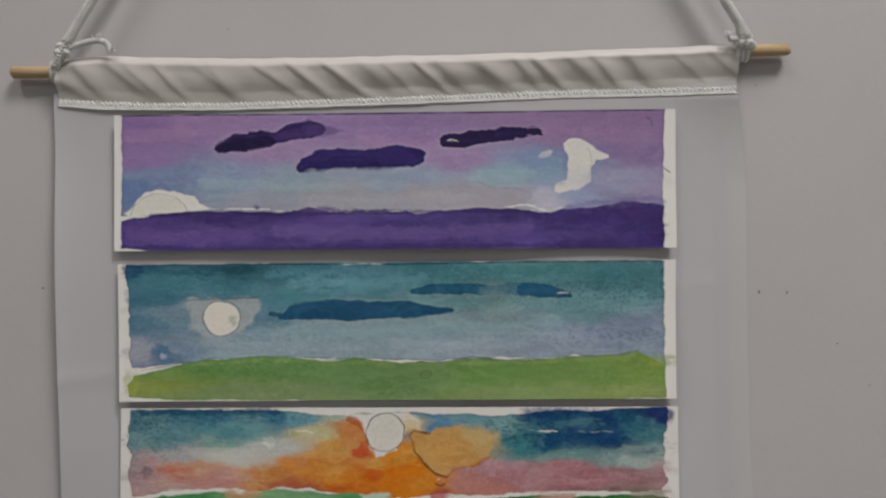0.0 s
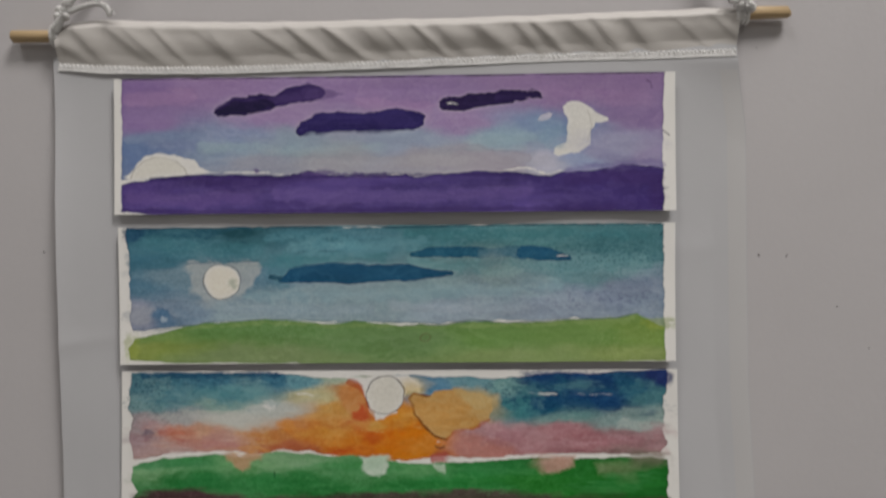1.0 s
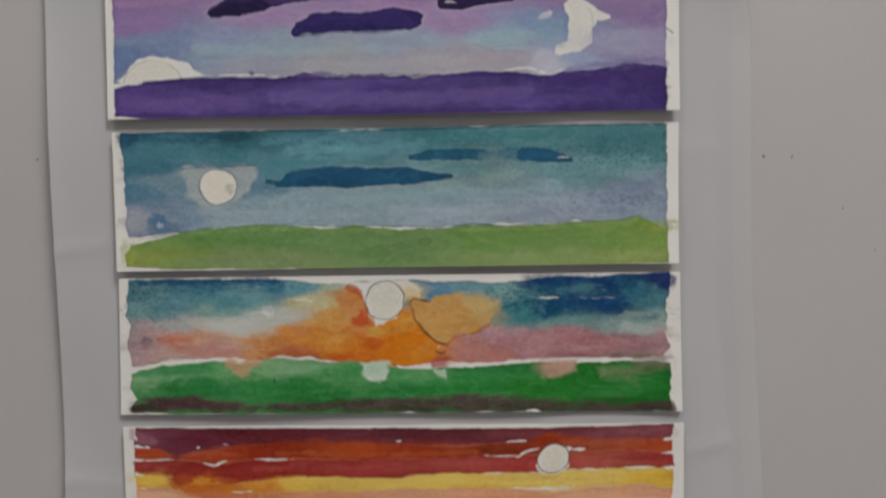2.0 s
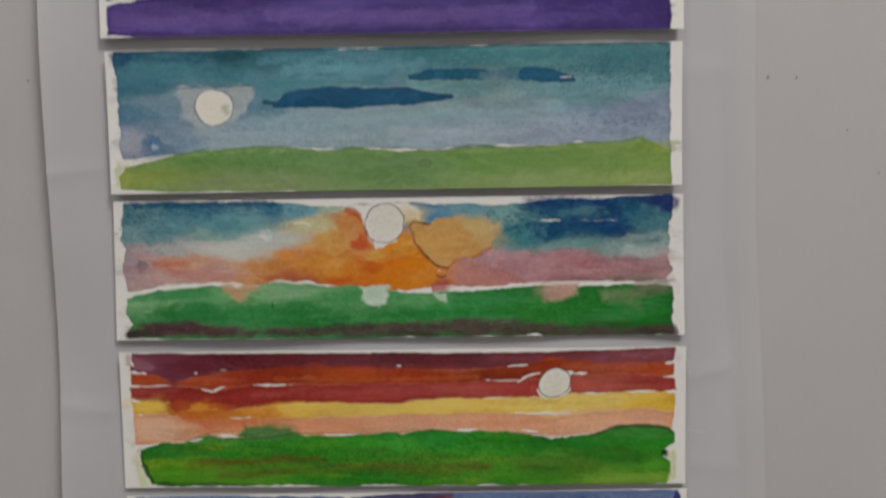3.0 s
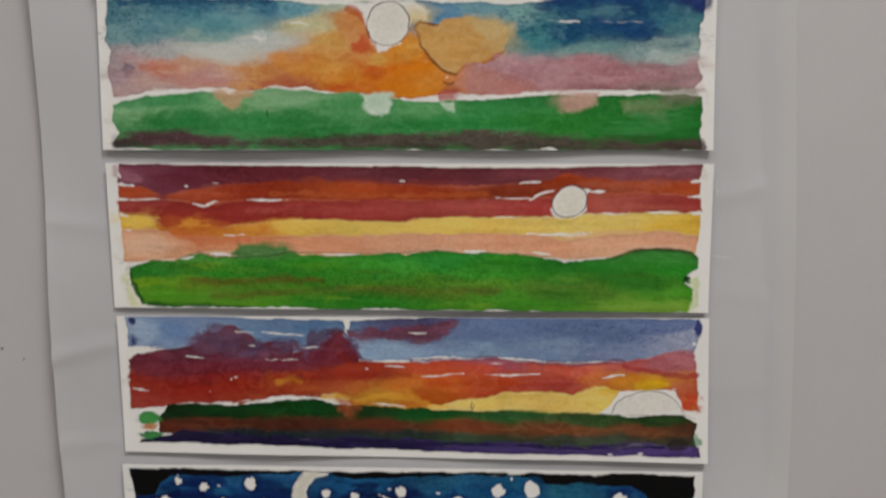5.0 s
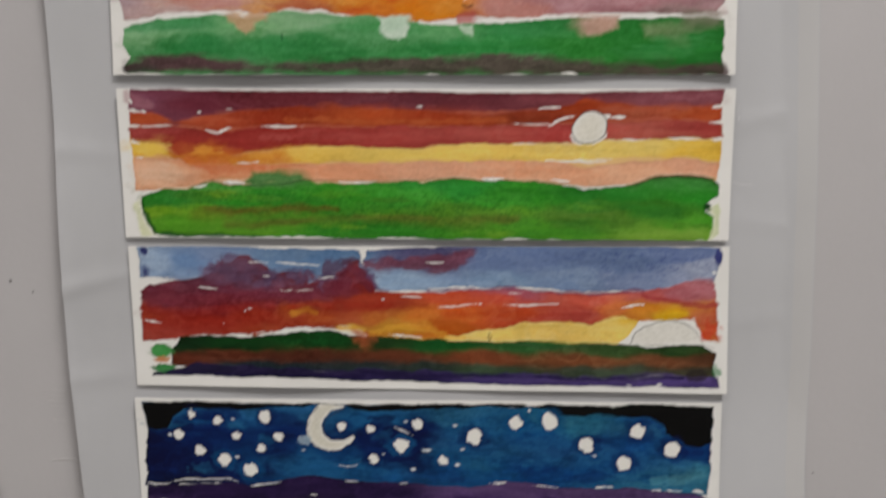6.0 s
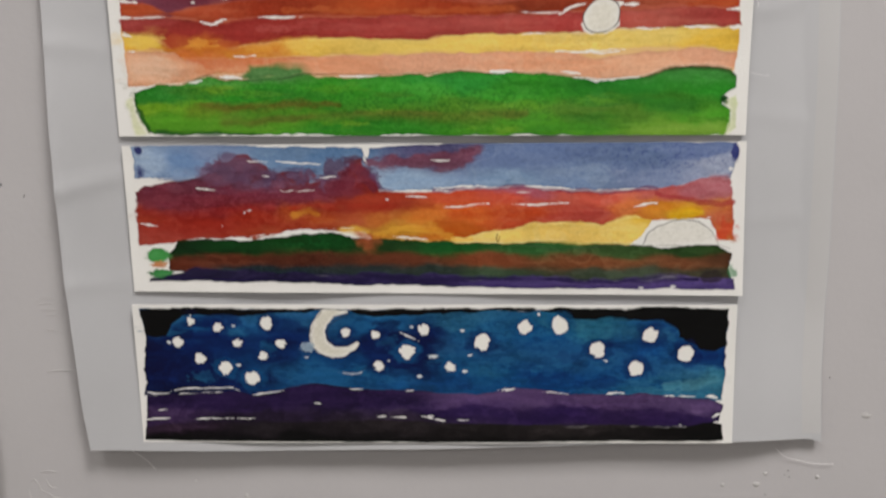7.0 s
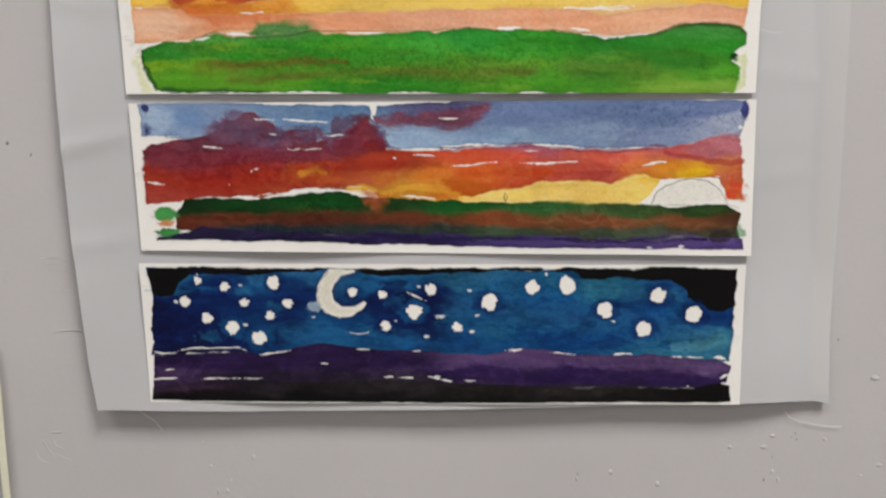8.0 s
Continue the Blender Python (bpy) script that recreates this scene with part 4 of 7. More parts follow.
def teal_moon():
    """Teal evening sky over a pale green meadow."""
    s = Sheet(200, 0.80)
    sky = s.blend([
        (*(7.1, 3.3), ink(34, 78, 106)), (*(23.2, 5.8), ink(58, 110, 128)), (*(40.7, 3.8), ink(52, 100, 118)), (*(56.9, 2.9), ink(40, 84, 98)), (*(14.9, 13.8), ink(58, 106, 128)),
        (*(86.8, 5.7), ink(62, 112, 130)), (*(109.8, 4.9), ink(72, 122, 140)), (*(8.7, 27.5), ink(74, 114, 140)), (*(28.6, 22.0), ink(112, 142, 160)), (*(8.3, 40.1), ink(140, 146, 170)), (*(28.1, 39.2), ink(118, 142, 166)),
        (*(67.9, 23.7), ink(92, 128, 152)), (*(86.1, 34.3), ink(134, 158, 170)), (*(109.3, 32.3), ink(132, 156, 166)), (*(51.2, 40.7), ink(134, 156, 168)), (*(70.4, 15.7), ink(78, 126, 142)),
        (*(143.5, 4.2), ink(64, 118, 130))] + [(*(189.2, 6.1), ink(72, 124, 132)), (*(229.1, 8.9), ink(66, 116, 126)), (*(166.2, 17.1), ink(92, 128, 134)), (*(137.3, 30.4), ink(128, 156, 164)),
        (*(177.5, 26.4), ink(118, 140, 150)), (*(211.9, 22.3), ink(98, 138, 148)), (*(228.9, 31.7), ink(122, 138, 164)), (*(154.4, 38.7), ink(140, 158, 174)), (*(200.3, 38.2), ink(136, 152, 172)), (*(243.7, 36.5), ink(126, 144, 166))])
    s.band("sky", [(0, 0.5), (15, 0.2), (110, -0.5), (254, 0.4)], [(4.0, 47.0), (27.9, 45.0), (51.2, 43.0), (131.2, 44.7), (211.6, 42.9), (248.7, 47.4)], sky, [(3.9, 0.4), (3.5, 5.6), (4.9, 18.2), (4.7, 25.1), (5.5, 34.3), (4.8, 40.1), (5.9, 48.2)], [(248.5, 0.1), (248.9, 22.9), (249.1, 46.8)], rough=0.7, wet=0.3, mottle=0.12, grain=0.07)
    s.pencil([(6.0, 0.5), (52.3, 0.4), (127.2, 1.0), (177.9, 0.5), (247.4, 0.4)], wide=0.3, dark=0.75, colour=(26, 56, 74))
    s.stroke("", [(4.8, 2.1, 2), (24.5, 3.8, 1.4), (43.0, 2.7, 1.6), (59.2, 2.5, 2)], ink(34, 82, 104), soft=1.6, rough=1.4, alpha=0.7)
    s.stroke("", [(68.4, 5.4, 2.4), (89.1, 4.3, 2), (109.8, 7.1, 1.6)], ink(74, 132, 150), soft=2.2, rough=1.4, alpha=0.6)
    s.stroke("", [(75.0, 15.2, 2), (98.1, 14.4, 2), (121.2, 14.2, 1.6)], ink(66, 130, 140), soft=1.8, rough=1.4, alpha=0.5)
    s.stroke("", [(132.0, 3.5, 1.8), (166.4, 5.1, 2.2), (200.7, 4.0, 2), (240.5, 5.7, 1.8)], ink(58, 118, 128), soft=1.8, rough=1.4, alpha=0.6)
    s.stroke("", [(125.6, 36.0, 2.2), (154.4, 38.7, 2.2), (184.2, 37.9, 2)], ink(150, 164, 180), soft=2.4, rough=1.4, alpha=0.55)
    s.stroke("", [(49.0, 37.2, 2), (81.4, 38.8, 2.4), (114.9, 38.1, 2)], ink(144, 164, 180), soft=2.4, rough=1.4, alpha=0.55)
    s.stroke("", [(12.0, 9.0, 4.0), (36.0, 11.0, 3.6), (64.0, 10.0, 3.0)], ink(62, 122, 136), soft=3.0, rough=1.8, alpha=0.5)
    s.stroke("", [(80.0, 9.5, 3.0), (112.0, 10.0, 3.4), (140.0, 8.0, 2.4)], ink(92, 148, 164), soft=3.0, rough=1.8, alpha=0.6)
    s.stroke("", [(136.0, 17.6, 2.6), (180.0, 19.5, 3.2), (240.0, 17.5, 3.4)], ink(96, 146, 154), soft=3.0, rough=1.8, alpha=0.65)
    s.stroke("", [(60.0, 31.0, 2.8), (110.0, 31.0, 3.0), (150.0, 31.0, 3.0), (200.0, 28.0, 3.0)], ink(132, 164, 178), soft=3.0, rough=1.8, alpha=0.6)
    s.blot("", *(76.0, 20.0), 9, 7, ink(60, 122, 138), soft=3.6, rough=2.2, alpha=0.55)
    s.blot("", *(174.0, 22.0), 9, 5, ink(132, 160, 160), soft=3.0, rough=2.0, alpha=0.45)
    s.blot("", *(9.0, 15.4), 6, 5, ink(50, 100, 124), soft=2.2, rough=1.6, alpha=0.6)
    s.blot("", *(10.6, 40.2), 9, 4, ink(158, 164, 174), soft=2.2, rough=1.6, alpha=0.5)
    s.gap([(103.0, 0.9), (112.2, 0.6), (121.4, 0.9)], 0.35, 0.7)
    s.blot("", *(55.7, 3.5), 9, 2.2, ink(24, 62, 70), soft=1.5, alpha=0.6, rough=1.0)
    s.blot("", *(6.5, 3.5), 5, 3, ink(22, 58, 92), soft=1.5, alpha=0.6, rough=1.0)
    # pale square left round the moon, with the moon in it
    s.shape("", [(30.8, 18.6), (32.8, 16.5), (46.1, 15.6), (63.5, 15.4), (64.8, 18.5), (62.1, 25.9), (56.1, 31.6), (39.8, 33.9), (33.0, 29.0), (33.8, 20.9)], ink(172, 178, 180), soft=2.0, rough=1.2, wet=0.0, alpha=0.7)
    s.pencil([(31.0, 16.7), (46.1, 15.9), (63.7, 15.3)], dark=0.5, wide=0.25, colour=(40, 84, 110))
    s.blot("moon", *(46.9, 24.9), 8.4, 7.9, ink(226, 221, 208), soft=0.3, rough=0.6, mottle=0.02)
    s.ring(*(47.0, 24.8), 8.7, 8.2, dark=0.55, wide=0.2)
    s.blot("", *(52.6, 26.0), 2.0, 2.2, ink(172, 180, 166), soft=1.2, rough=1.0, alpha=0.8)
    # small blue patch over the meadow
    s.shape("", [(14.7, 39.1), (17.1, 36.8), (22.3, 37.1), (23.6, 39.8), (26.7, 45.0), (17.9, 47.0), (16.9, 42.6)], ink(66, 104, 140), soft=1.8, rough=1.0, wet=0.1, alpha=0.9)
    s.blot("", *(20.2, 41.8), 1.6, 1.4, ink(140, 160, 180), soft=0.6)
    # clouds
    s.stroke("cloud", [(73.6, 24.7, 1), (81.8, 21.8, 3.7), (93.4, 21.2, 4.4), (104.9, 21.7, 4.8), (116.4, 21.5, 3.8), (129.1, 21.4, 3.8), (130.5, 21.6, 4), (138.6, 22.0, 2.8), (145.5, 22.1, 1.7), (151.8, 21.9, 0.9)], ink(24, 72, 106), soft=0.35, rough=0.4, wet=0.25, mottle=0.16)
    s.stroke("", [(69.1, 23.0, 0.5), (73.7, 23.3, 0.7)], ink(40, 82, 104), soft=0.3)
    s.stroke("cloud", [(134.4, 13.2, 0.8), (141.0, 12.4, 2.1), (154.8, 12.4, 2.6), (164.0, 12.7, 2.3), (167.6, 13.2, 1.9)], ink(28, 80, 108), soft=0.3, rough=0.5, wet=0.2)
    s.stroke("", [(166.2, 13.2, 2), (172.0, 12.9, 2.1), (178.9, 12.3, 2.6), (184.6, 13.0, 3.1)], ink(62, 106, 128), soft=0.5, rough=0.4, alpha=0.95)
    s.blot("", *(170.8, 16.6), 6, 3.5, ink(96, 124, 132), soft=2.5, alpha=0.6)
    s.stroke("cloud", [(184.6, 12.8, 2.9), (191.4, 13.1, 3.2), (198.3, 14.2, 2.4), (205.7, 15.6, 0.8)], ink(26, 78, 112), soft=0.3, rough=0.5, wet=0.2)
    s.gap([(200.0, 14.5), (202.8, 14.5), (205.1, 14.6)], 0.35, 0.7)
    s.grains(*(223.2, 33.9), 38, 6, (84, 92, 124), 0.5, 0.9)
    s.grains(*(223.4, 13.4), 48, 12, (40, 88, 104), 0.55, 0.7)
    s.grains(*(86.8, 5.7), 48, 7, (36, 84, 100), 0.4, 0.7)
    # meadow
    grass = s.blend([(*(9.0, 54.0), ink(130, 148, 70)), (*(18.4, 50.7), ink(110, 142, 72)), (*(45.2, 48.7), ink(88, 130, 66)), (*(74.3, 46.8), ink(90, 130, 70)), (*(108.8, 51.8), ink(96, 132, 76)), (*(62.3, 59.3), ink(114, 136, 86)),
                     (*(131.1, 52.1), ink(98, 132, 78)), (*(171.4, 50.4), ink(96, 134, 66)), (*(211.6, 49.8), ink(100, 136, 66)), (*(241.3, 49.0), ink(112, 142, 66)), (*(243.5, 59.3), ink(128, 148, 82)), (*(177.0, 60.2), ink(120, 144, 84))], flat=36.0)
    s.band("meadow", [(3.7, 55.1), (6.8, 50.5), (16.2, 48.3), (25.5, 46.1), (36.1, 43.7), (48.9, 43.0), (67.4, 42.1), (82.4, 43.2), (97.5, 44.3), (109.0, 43.1), (120.5, 44.6), (119.7, 44.9), (134.7, 45.3), (149.6, 44.9), (162.3, 43.4), (174.9, 44.7), (191.0, 43.8), (217.4, 42.7), (227.7, 42.4), (236.8, 40.9), (242.5, 43.9), (248.9, 46.8)],
           [(4.2, 59.7), (21.6, 61.3), (128.3, 62.6), (188.5, 62.7), (249.2, 61.9)], grass, [(5.1, 49.3), (3.7, 54.5), (4.7, 60.3)], [(248.9, 44.5), (249.4, 61.9)], rough=0.5, wet=0.12, mottle=0.07)
    s.blot("", *(5.5, 53.4), 3.2, 5.5, ink(150, 164, 70), soft=2.0, rough=1.4, alpha=0.5)
    s.blot("", *(246.5, 45.1), 6, 2.6, ink(140, 158, 62), soft=2.0, rough=1.4, alpha=0.6)
    s.stroke("", [(27.9, 46.4, 0.8), (67.4, 43.5, 0.9), (97.4, 45.0, 0.8), (154.2, 45.8, 0.8), (200.2, 44.8, 0.9), (234.5, 42.6, 1)], ink(140, 164, 96), soft=0.9, rough=0.9, alpha=0.3)
    s.gap([(4.3, 47.0), (6.8, 48.8), (15.0, 47.4), (26.7, 45.0)], 0.9, 0.7)
    s.gap([(83.6, 42.9), (92.8, 43.8), (99.8, 43.0)], 0.6)
    s.gap([(113.6, 43.9), (119.4, 44.2), (122.9, 44.0)], 0.6)
    s.pencil([(131.0, 45.6), (149.7, 44.9), (161.2, 43.2), (174.9, 44.5), (200.2, 43.7), (226.5, 42.7), (236.8, 40.8)], dark=0.6, wide=0.26, colour=(58, 84, 70))
    s.pencil([(10.3, 48.2), (27.9, 45.0), (41.9, 43.1), (67.4, 42.1), (119.7, 43.7), (149.7, 44.6), (161.2, 42.9), (174.9, 44.2), (200.2, 43.4), (226.5, 42.4), (236.8, 40.4)], dark=0.5, wide=0.16, colour=(70, 90, 60))
    s.ring(*(139.9, 50.9), 2.3, 1.7, turn=-20, dark=0.6, wide=0.2, colour=(96, 96, 62))
    s.pencil([(248.3, 4.1), (247.1, 5.8)], wide=0.3, dark=0.8, colour=(30, 60, 70))
    s.brushed(80, 0.05, 18, 1.6)
    s.dry_out(0.32, 0.11, 0.09)
    return s


def orange_cloud():
    """Turquoise sky with an orange cloud over a green field."""
    s = Sheet(300, 0.94)
    sky = s.blend([
        (*(8.4, 5.0), ink(85, 127, 140)), (*(18.4, 2.9), ink(61, 112, 132)), (*(46.0, 4.2), ink(66, 118, 142)), (*(68.1, 3.9), ink(62, 116, 144)), (*(12.6, 14.8), ink(118, 154, 160)), (*(29.3, 10.6), ink(98, 146, 156)), (*(49.2, 9.7), ink(92, 148, 158)),
        (*(42.5, 16.2), ink(140, 172, 165)), (*(84.6, 4.6), ink(105, 159, 174)), (*(93.4, 3.6), ink(182, 200, 176)), (*(90.0, 11.2), ink(204, 198, 155)), (*(67.8, 18.6), ink(193, 200, 197)), (*(49.0, 22.7), ink(204, 205, 199)), (*(29.1, 20.4), ink(176, 177, 178)),
        (*(7.9, 24.6), ink(174, 162, 166)), (*(8.8, 32.2), ink(180, 154, 158))] + [(*(24.5, 28.0), ink(200, 140, 118)), (*(37.8, 27.0), ink(200, 156, 130)), (*(24.3, 35.6), ink(188, 158, 156)), (*(48.7, 32.5), ink(192, 146, 132)),
        (*(64.3, 30.5), ink(196, 140, 80)), (*(79.8, 25.2), ink(208, 132, 62)), (*(89.7, 28.5), ink(206, 138, 50)), (*(98.4, 32.9), ink(208, 130, 44)), (*(102.1, 10.2), ink(208, 138, 66)), (*(95.4, 17.7), ink(206, 154, 82)), (*(73.0, 36.0), ink(178, 104, 72)),
        (*(122.6, 32.1), ink(216, 128, 26)), (*(130.9, 28.9), ink(214, 124, 20)), (*(136.3, 36.5), ink(210, 124, 24)), (*(126.6, 22.3), ink(218, 146, 50)), (*(141.0, 7.3), ink(92, 140, 172))] + [(*(157.4, 5.3), ink(112, 156, 168)), (*(173.8, 6.5), ink(118, 160, 160)),
        (*(192.3, 4.6), ink(32, 76, 118)), (*(211.8, 4.7), ink(24, 66, 112)), (*(192.2, 15.3), ink(38, 100, 124)), (*(217.2, 13.4), ink(26, 72, 116)), (*(179.1, 18.4), ink(64, 128, 136)), (*(231.3, 7.1), ink(42, 104, 128)), (*(244.3, 4.0), ink(36, 62, 112)),
        (*(244.3, 11.5), ink(74, 124, 136)), (*(233.4, 21.1), ink(136, 162, 162)), (*(243.2, 24.4), ink(150, 172, 168)), (*(203.0, 20.3), ink(112, 150, 148)), (*(168.1, 25.9), ink(184, 146, 150)), (*(179.0, 29.3), ink(178, 134, 142)), (*(203.0, 28.4), ink(182, 132, 138))] + [(*(162.6, 35.6), ink(186, 128, 120)),
        (*(217.1, 31.7), ink(166, 112, 120)), (*(233.4, 30.8), ink(164, 126, 132)), (*(245.3, 33.0), ink(162, 130, 134)), (*(192.1, 34.8), ink(168, 120, 126)), (*(233.4, 36.2), ink(148, 124, 122))], reach=2.6, warp=4.0)
    s.band("sky", [(3.9, 0.4), (58.2, 1.1), (78.1, 1.5), (83.5, 2.4), (93.4, 3.0), (102.2, 3.3), (111.0, 2.7), (123.0, 2.3), (131.2, 1.8), (146.5, 3.3), (160.7, 3.0), (181.4, 3.2), (194.5, 1.1), (222.7, 1.1), (233.5, 0.4), (249.1, -0.3)],
           [(4.7, 39.3), (9.7, 39.7), (22.0, 37.6), (37.6, 36.8), (53.1, 36.5), (61.9, 37.5), (73.0, 36.2), (86.2, 36.8), (95.0, 38.6), (106.0, 38.7), (112.6, 39.4), (122.5, 40.5), (130.7, 40.8), (140.6, 40.0), (149.4, 38.2), (168.0, 39.8), (185.5, 38.0), (206.2, 37.7), (231.2, 38.1), (247.5, 37.6)],
           sky, [(4.1, 0.6), (3.4, 5.5), (3.8, 11.5), (3.1, 16.9), (5.2, 21.3), (3.6, 27.8), (3.8, 32.2), (5.3, 38.8)], [(249.1, -0.3), (249.1, 11.0), (247.3, 12.6), (248.0, 23.4), (247.3, 27.7), (249.1, 34.1), (245.9, 37.9)], rough=0.8, wet=0.28, mottle=0.09, grain=0.06, soft=0.3)
    s.stroke("", [(29.1, 17.7, 2), (42.4, 21.1, 4), (57.8, 23.4, 4.5), (73.3, 20.2, 3.5), (86.6, 16.5, 2.5)], ink(190, 192, 186), soft=4.0, rough=1.2, wet=0.0, alpha=0.55)
    s.stroke("", [(229.1, 24.3, 2), (239.9, 26.0, 2.5), (246.4, 24.4, 2)], ink(176, 186, 184), soft=2.5, rough=1.0, wet=0.0, alpha=0.6)
    s.stroke("", [(10.0, 1.6, 1.2), (40.0, 1.8, 1.5), (72.0, 1.9, 1.2)], ink(34, 80, 116), soft=1.2, rough=1.0, alpha=0.65)
    s.grains(*(43.8, 3.2), 56, 6, (30, 70, 106), 0.5, 0.7, 0.35)
    s.grains(*(12.8, 8.3), 18, 14, (36, 74, 100), 0.6, 0.7)
    s.grains(*(200.9, 8.9), 50, 12, (14, 48, 96), 0.6, 0.9, 0.3)
    s.gap([(80.1, 10.8), (84.5, 10.5), (88.9, 11.4)], 1.0, 0.7)
    s.blot("", *(67.9, 15.5), 2.6, 1.8, PAPER * 0.97, soft=1.0, rough=0.9, alpha=0.75)
    s.gap([(186.2, 10.4), (192.2, 10.8), (198.7, 10.9)], 1.0)
    s.gap([(205.3, 10.8), (215.0, 10.9), (224.8, 10.7)], 0.3, 0.5)
    s.stroke("", [(185.7, 3.4, 2.4), (203.1, 3.6, 3.4), (222.6, 5.4, 3), (225.9, 9.2, 2)], ink(20, 58, 106), soft=2.2, alpha=0.75)
    s.stroke("", [(190.0, 14.8, 3), (207.4, 14.4, 3.6), (225.9, 16.2, 2.8)], ink(22, 66, 112), soft=2.0, alpha=0.7)
    s.stroke("", [(242.1, 1.8, 2.4), (248.6, 4.0, 3.4)], ink(34, 48, 104), soft=2.0, alpha=0.8)
    rng = random.Random(37)
    for x0, y0, x1, y1, n, tones in ((58, 21, 142, 37, 26, [ink(196, 112, 40), ink(224, 168, 92), ink(188, 100, 54), ink(218, 146, 64)]),
                                     (6, 3, 76, 17, 22, [ink(118, 166, 172), ink(70, 126, 148), ink(92, 150, 160), ink(140, 176, 176)]),
                                     (8, 24, 60, 36, 16, [ink(206, 168, 156), ink(188, 138, 140), ink(212, 178, 160)]),
                                     (156, 26, 246, 37, 22, [ink(196, 152, 158), ink(164, 114, 124), ink(184, 136, 142)]),
                                     (180, 4, 246, 22, 20, [ink(28, 86, 116), ink(52, 118, 134), ink(98, 150, 154), ink(24, 66, 112)])):
        for _ in range(n):
            s.blot("", rng.uniform(x0, x1), rng.uniform(y0, y1), rng.uniform(2.5, 8), rng.uniform(1.2, 3.4), rng.choice(tones), soft=rng.uniform(1.2, 2.8), rough=2.0, alpha=rng.uniform(0.2, 0.5), wet=0.1)
    # white glow and the pencilled sun
    s.shape("", [(102.2, 2.8), (111.0, 3.3), (123.0, 2.3), (131.2, 2.0), (137.7, 6.4), (136.6, 10.0), (131.1, 9.4), (127.8, 14.7), (124.5, 17.4), (126.1, 19.1), (121.7, 20.3), (116.2, 22.2), (113.0, 17.9), (110.9, 10.3), (108.7, 5.9)], PAPER * 0.98, soft=1.0, rough=0.6, wet=0.0, mottle=0.02)
    s.blot("", *(133.3, 8.3), 6, 3.6, ink(224, 196, 120), soft=2.5, alpha=0.7)
    # orange and red bleeding round it
    s.shape("", [(103.8, 4.2), (108.2, 5.4), (110.9, 10.3), (113.0, 16.8), (115.1, 21.1), (110.7, 23.3), (106.3, 21.6), (100.9, 15.6), (98.8, 10.2)], ink(208, 140, 86), soft=2.0, rough=1.2, wet=0.1, alpha=0.65)
    s.blot("", *(110.4, 20.0), 4.4, 3.8, ink(202, 78, 42), soft=3.0, rough=2.4, alpha=0.85)
    s.blot("", *(114.4, 30.0), 6, 3.4, ink(200, 88, 30), soft=2.6, rough=1.2, alpha=0.8)
    s.blot("", *(116.1, 25.5), 5, 2.2, ink(214, 164, 84), soft=2.0, rough=1.0, alpha=0.8)
    s.stroke("", [(103.8, 4.6, 1.2), (107.1, 5.7, 1.6), (110.9, 11.3, 0.7), (112.8, 16.2, 0.6)], ink(188, 82, 48), soft=0.6, rough=0.8, alpha=0.65)
    s.blot("", *(24.6, 28.7), 6, 2.6, ink(200, 110, 84), soft=3.2, rough=2.4, alpha=0.6)
    s.blot("", *(36.0, 33.0), 16, 2.0, ink(192, 120, 112), soft=2.0, rough=2.2, alpha=0.45)
    s.blot("", *(12.0, 28.1), 1.6, 1.6, ink(104, 94, 116), soft=1.4, rough=1.4, alpha=0.7)
    s.blot("", *(7.7, 31.1), 9, 2.0, ink(142, 118, 132), soft=1.8, rough=1.2, alpha=0.35)
    s.blot("", *(100.6, 36.8), 6, 2.2, ink(196, 82, 34), soft=1.6, rough=1.0, alpha=0.8)
    s.blot("sun", *(120.7, 11.2), 8.9, 8.3, ink(220, 217, 208), soft=0.3, rough=0.2, mottle=0.02, turn=-25)
    s.ring(*(120.7, 11.2), 9.2, 8.4, turn=-35, dark=0.75, wide=0.2)
    # ochre blot with a dark dried rim
    s.shape("ochre_cloud", [(131.6, 12.6), (133.9, 10.7), (141.0, 11.6), (144.3, 9.5), (149.7, 8.7), (161.7, 9.4), (170.4, 13.0), (168.2, 22.1), (160.5, 26.4), (151.7, 27.9), (148.4, 31.2), (144.0, 30.1), (137.5, 25.1), (134.8, 19.7)], ink(202, 156, 92), soft=0.5, rough=0.7, wet=0.1, mottle=0.1)
    s.shape("", [(151.9, 8.5), (163.9, 8.1), (172.6, 11.9), (172.6, 19.5), (168.2, 22.7), (160.6, 18.3)], ink(196, 170, 118), soft=3.5, rough=0.8, wet=0.0, alpha=0.8)
    s.pencil([(141.0, 11.6), (133.9, 10.7), (131.8, 12.6), (134.8, 19.7), (137.7, 25.1), (144.0, 30.3), (148.6, 31.4)], wide=0.5, dark=0.85, colour=(128, 78, 36))
    s.pencil([(148.6, 31.4), (151.9, 28.2), (160.5, 26.5), (168.2, 22.5)], wide=0.5, dark=0.7, colour=(184, 106, 52))
    s.gap([(143.8, 33.3), (145.1, 32.4), (147.3, 33.1)], 0.4, 0.6)
    s.pencil([(143.4, 34.6), (145.6, 35.3), (147.8, 34.6)], wide=0.5, dark=0.8, colour=(110, 70, 50))
    s.blot("", *(145.7, 39.3), 4.3, 2.8, ink(176, 84, 80), soft=1.0, rough=1.2, wet=0.3, alpha=0.85)
